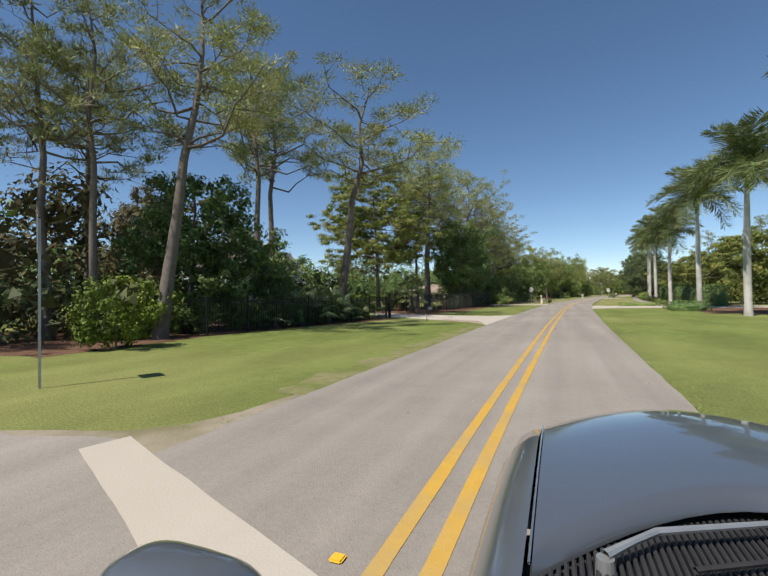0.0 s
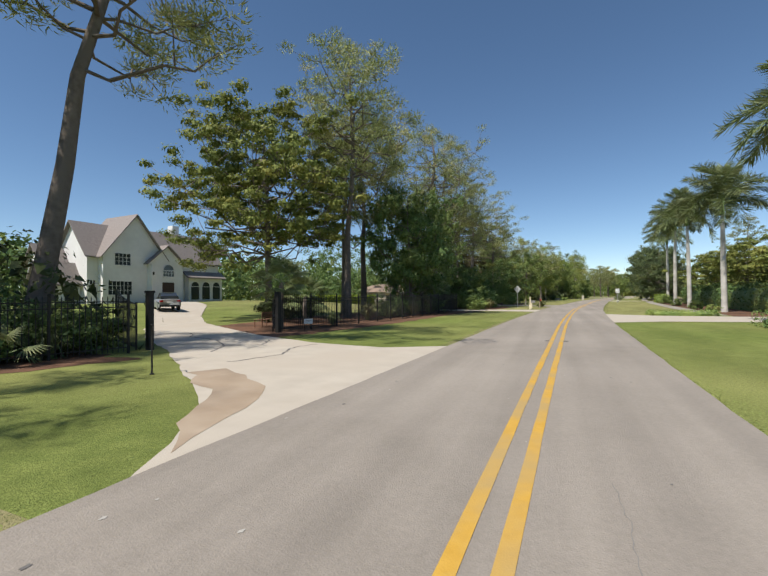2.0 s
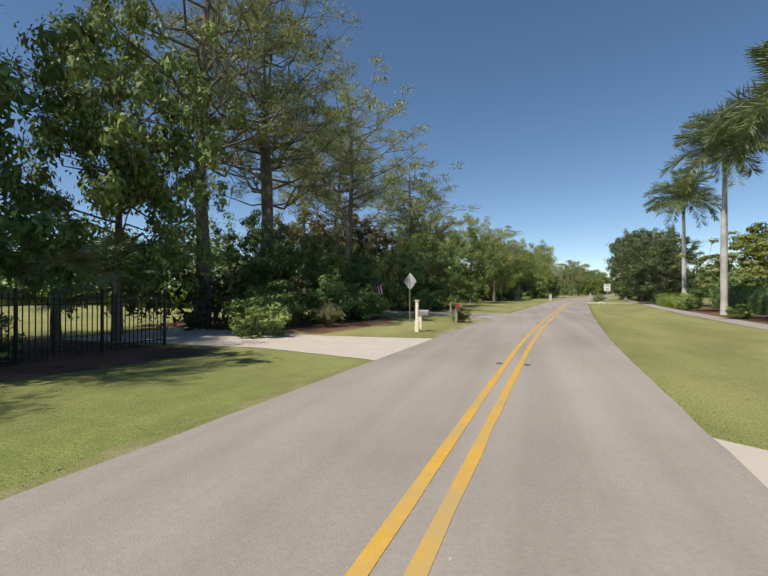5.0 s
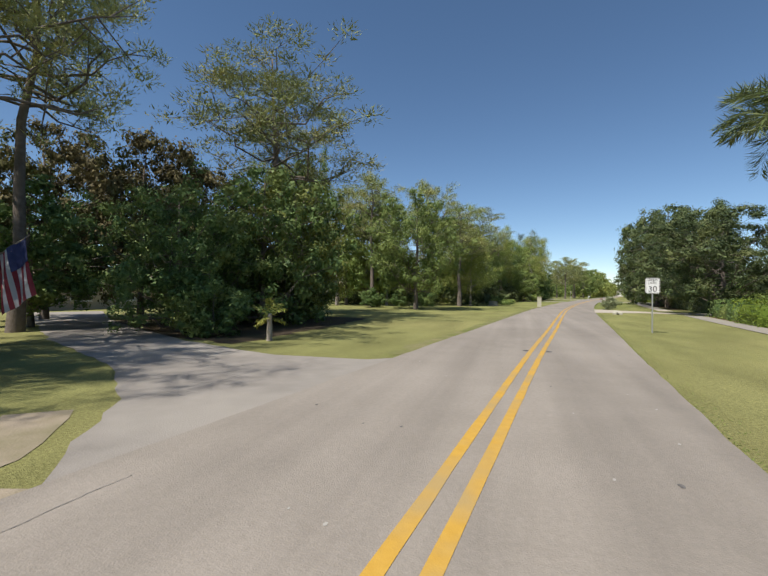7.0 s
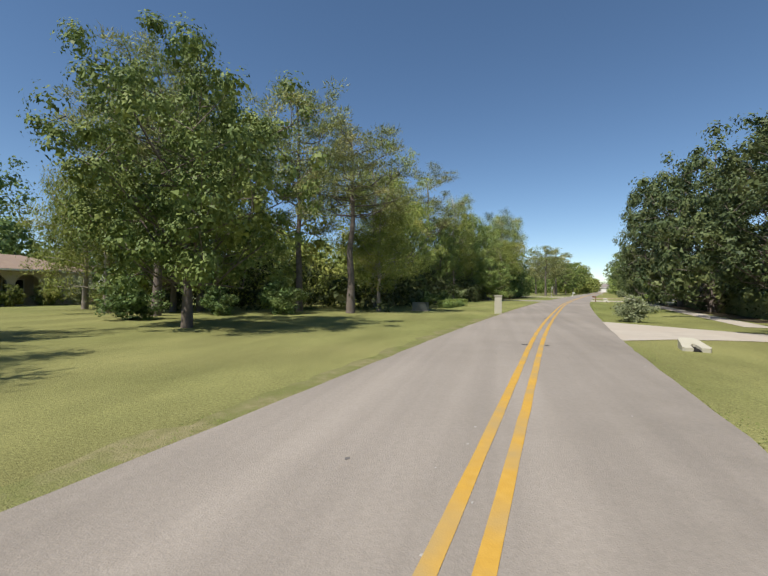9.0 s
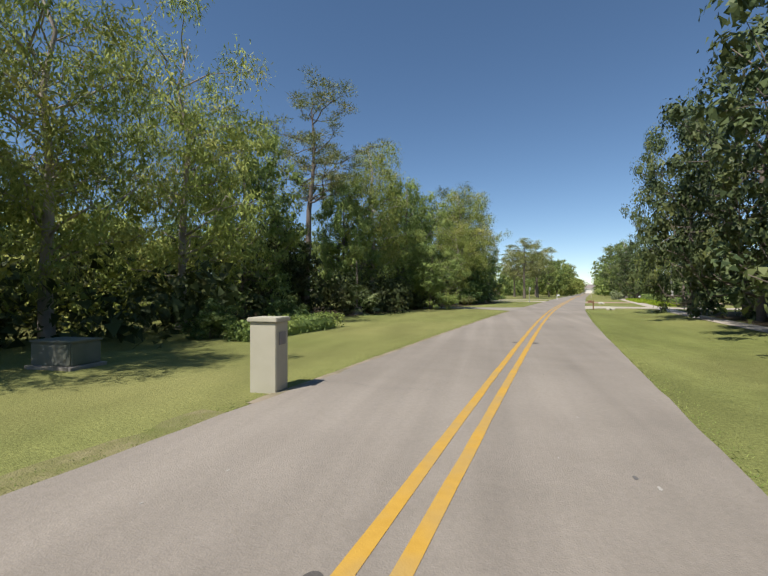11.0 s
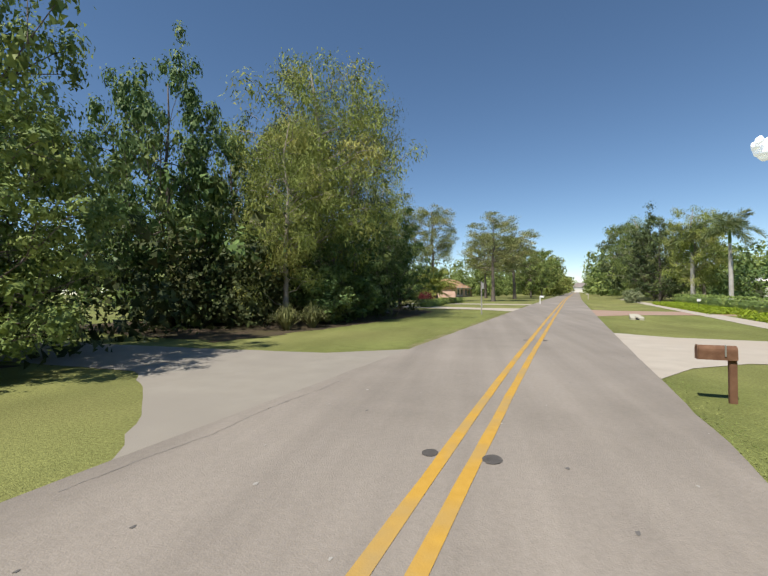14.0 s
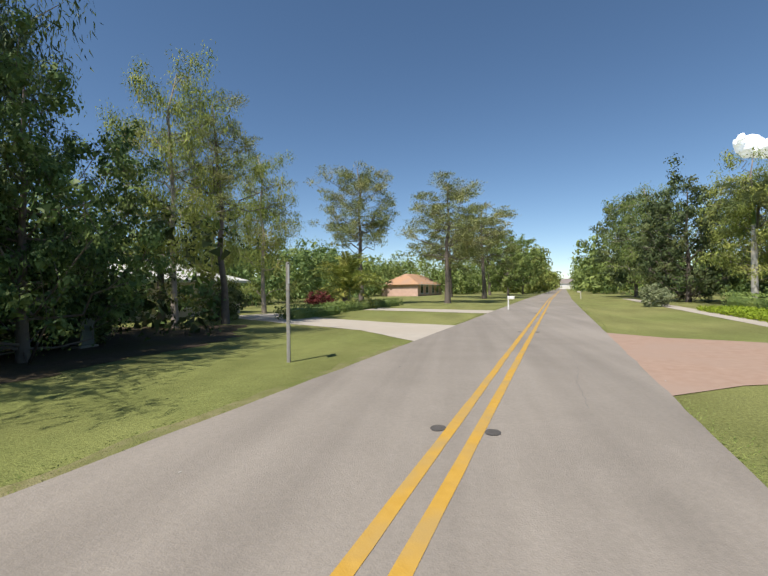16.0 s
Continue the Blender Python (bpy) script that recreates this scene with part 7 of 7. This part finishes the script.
    tube(bm, [(0.3, 1.25, 1.09), (0.6, 1.42, 1.09), (1.05, 1.5, 1.085)], [0.008, 0.008, 0.006], 6)
    part("wiper_blade", bm, RUBBER, wiper)
    # windscreen, roof, pillars
    bm = bmesh.new()
    loft(bm, [[(cx + 0.72 * k, rear(cx + 0.72 * k) - 0.41, 1.035) for k in np.linspace(-1, 1, 15)], [(cx + 0.6 * k, -0.1, 1.6) for k in np.linspace(-1, 1, 15)]])
    part("windscreen", bm, GLASS, top, "dark windscreen")
    block("roof", cx - 0.62, cx + 0.62, -2.1, -0.12, 1.58, 1.64, PAINT, top, bevel=0.025)
    block("side_glass", cx - 0.7, cx + 0.7, -2.1, 0.0, 1.05, 1.6, GLASS, top, "dark side windows", 0.03)
    for sg in (-1, 1):
        bm = bmesh.new()
        bmesh.ops.create_uvsphere(bm, u_segments=20, v_segments=12, radius=1.0)
        for v in bm.verts:
            v.co = Vector((math.copysign(abs(v.co.x) ** 0.6, v.co.x) * 0.2, math.copysign(abs(v.co.y) ** 0.7, v.co.y) * 0.1, math.copysign(abs(v.co.z) ** 0.65, v.co.z) * 0.12))
        bmesh.ops.translate(bm, verts=bm.verts[:], vec=(cx + sg * 1.33, 0.62, 1.14))
        mir = part("wing_mirror", bm, PAINT, top, "dark grey wing mirror housing", True)
        bm = bmesh.new()
        rod(bm, (cx + sg * 0.85, 0.62, 1.05), (cx + sg * 1.25, 0.62, 1.08), 0.035, 0.03, 8)
        part("mirror_arm", bm, TRIM, mir)
    for x in (cx - 0.55, cx + 0.55):
        block("headlight", x - 0.2, x + 0.2, 2.5, 2.62, 0.8, 0.95, CHROME, top, bevel=0.03)


own_car()


# ---- a small white cloud far off ----
CLOUD = surface("cloud", (0.85, 0.86, 0.9), (0.95, 0.95, 0.95), 0.01, None, 1, 1.0, 0, 1, spec=0.0)
# slight glow added to whiten the cloud's grey underside
CLOUD.node_tree.nodes["Principled BSDF"].inputs["Emission Color"].default_value = (0.9, 0.94, 1.0, 1)
CLOUD.node_tree.nodes["Principled BSDF"].inputs["Emission Strength"].default_value = 0.35


def cloud(x, y, z, w, seed):
    rng = np.random.default_rng(seed)
    bm = bmesh.new()
    for k in range(16):
        f = k / 15
        r = w * (0.1 + 0.13 * math.sin(math.pi * f) * rng.uniform(0.7, 1.2))
        bmesh.ops.create_icosphere(bm, subdivisions=3, radius=r, matrix=Matrix.Translation((x + (f - 0.5) * w * 0.8, y + rng.normal() * w * 0.1, z - (f - 0.5) * w * 0.35 + rng.normal() * w * 0.07)))
    for v in bm.verts:
        v.co += Vector((1, 0.5, 1)) * noise.noise(v.co * (9 / w)) * w * 0.05
    return tagged(part("cloud", bm, CLOUD, smooth=True), "small white puffy cloud in the blue sky", "", "", "backdrop")


cloud(1224, 2187, 576, 150, 3)


# ---- grass blades along the verges ----
def verge(name, s0, s1, near, far, n, seed, label, h=0.028):
    """Short blades, thickest at the asphalt's edge."""
    rng = np.random.default_rng(seed)
    s = rng.uniform(s0, s1, n)
    f = rng.uniform(0, 1, n) ** 2.0
    m = np.interp(s, np.arange(-20, 300, 2.0), [mid(v) for v in np.arange(-20, 300, 2.0)])
    l = m + near + (far - near) * f
    c = spots(s, l)
    if near > 0:
        k = np.clip((s - 62) / 10, 0, 1)
        d = np.clip((l - m - RIGHT - 0.3) / 6.2, 0, 1)
        c[:, 2] = -0.16 * k * np.sin(np.pi * d) ** 2
    hh = h * rng.uniform(0.5, 1.3, (n, 1))
    a = rng.uniform(0, 6.28, n)
    d = np.stack([np.cos(a), np.sin(a), np.zeros(n)], 1)
    side = np.stack([-np.sin(a), np.cos(a), np.zeros(n)], 1) * 0.009
    up = np.array((0, 0, 1.0)) * hh * 0.6 + d * hh * rng.uniform(1.2, 2.4, (n, 1))
    V = np.stack([c + side, c - side, c + up - side * 0.15, c + up + side * 0.15], 1)
    ok = np.ones(n, bool)
    for a0, a1, sd in DRIVES:
        if sd * near > 0:
            ok &= ~((s > a0) & (s < a1))
    me = quads(name, V[ok])
    return tagged(mesh_ob(name, me, LEAF_GRASS), label, "", "", "stuff")


DRIVES = ((-40, 4.2, -1), (23.8, 35.6, -1), (66, 71.4, -1), (83.6, 92.2, -1), (173, 183, -1), (207.8, 214, -1), (223.6, 227.4, -1),
          (50.7, 62.2, 1), (126.6, 135.8, 1), (181.2, 190.4, 1), (203, 212.4, 1))
for k, (a, b) in enumerate(((4, 60), (60, 120), (120, 180), (180, 235))):
    verge("verge_grass", a, b, LEFT - 0.02, LEFT - 0.5, 6000, 30 + k, "short mown grass with a ragged edge at the asphalt")
    verge("verge_grass", a, b, RIGHT + 0.02, RIGHT + 0.4, 3500, 40 + k, "short mown grass with a ragged edge at the asphalt")
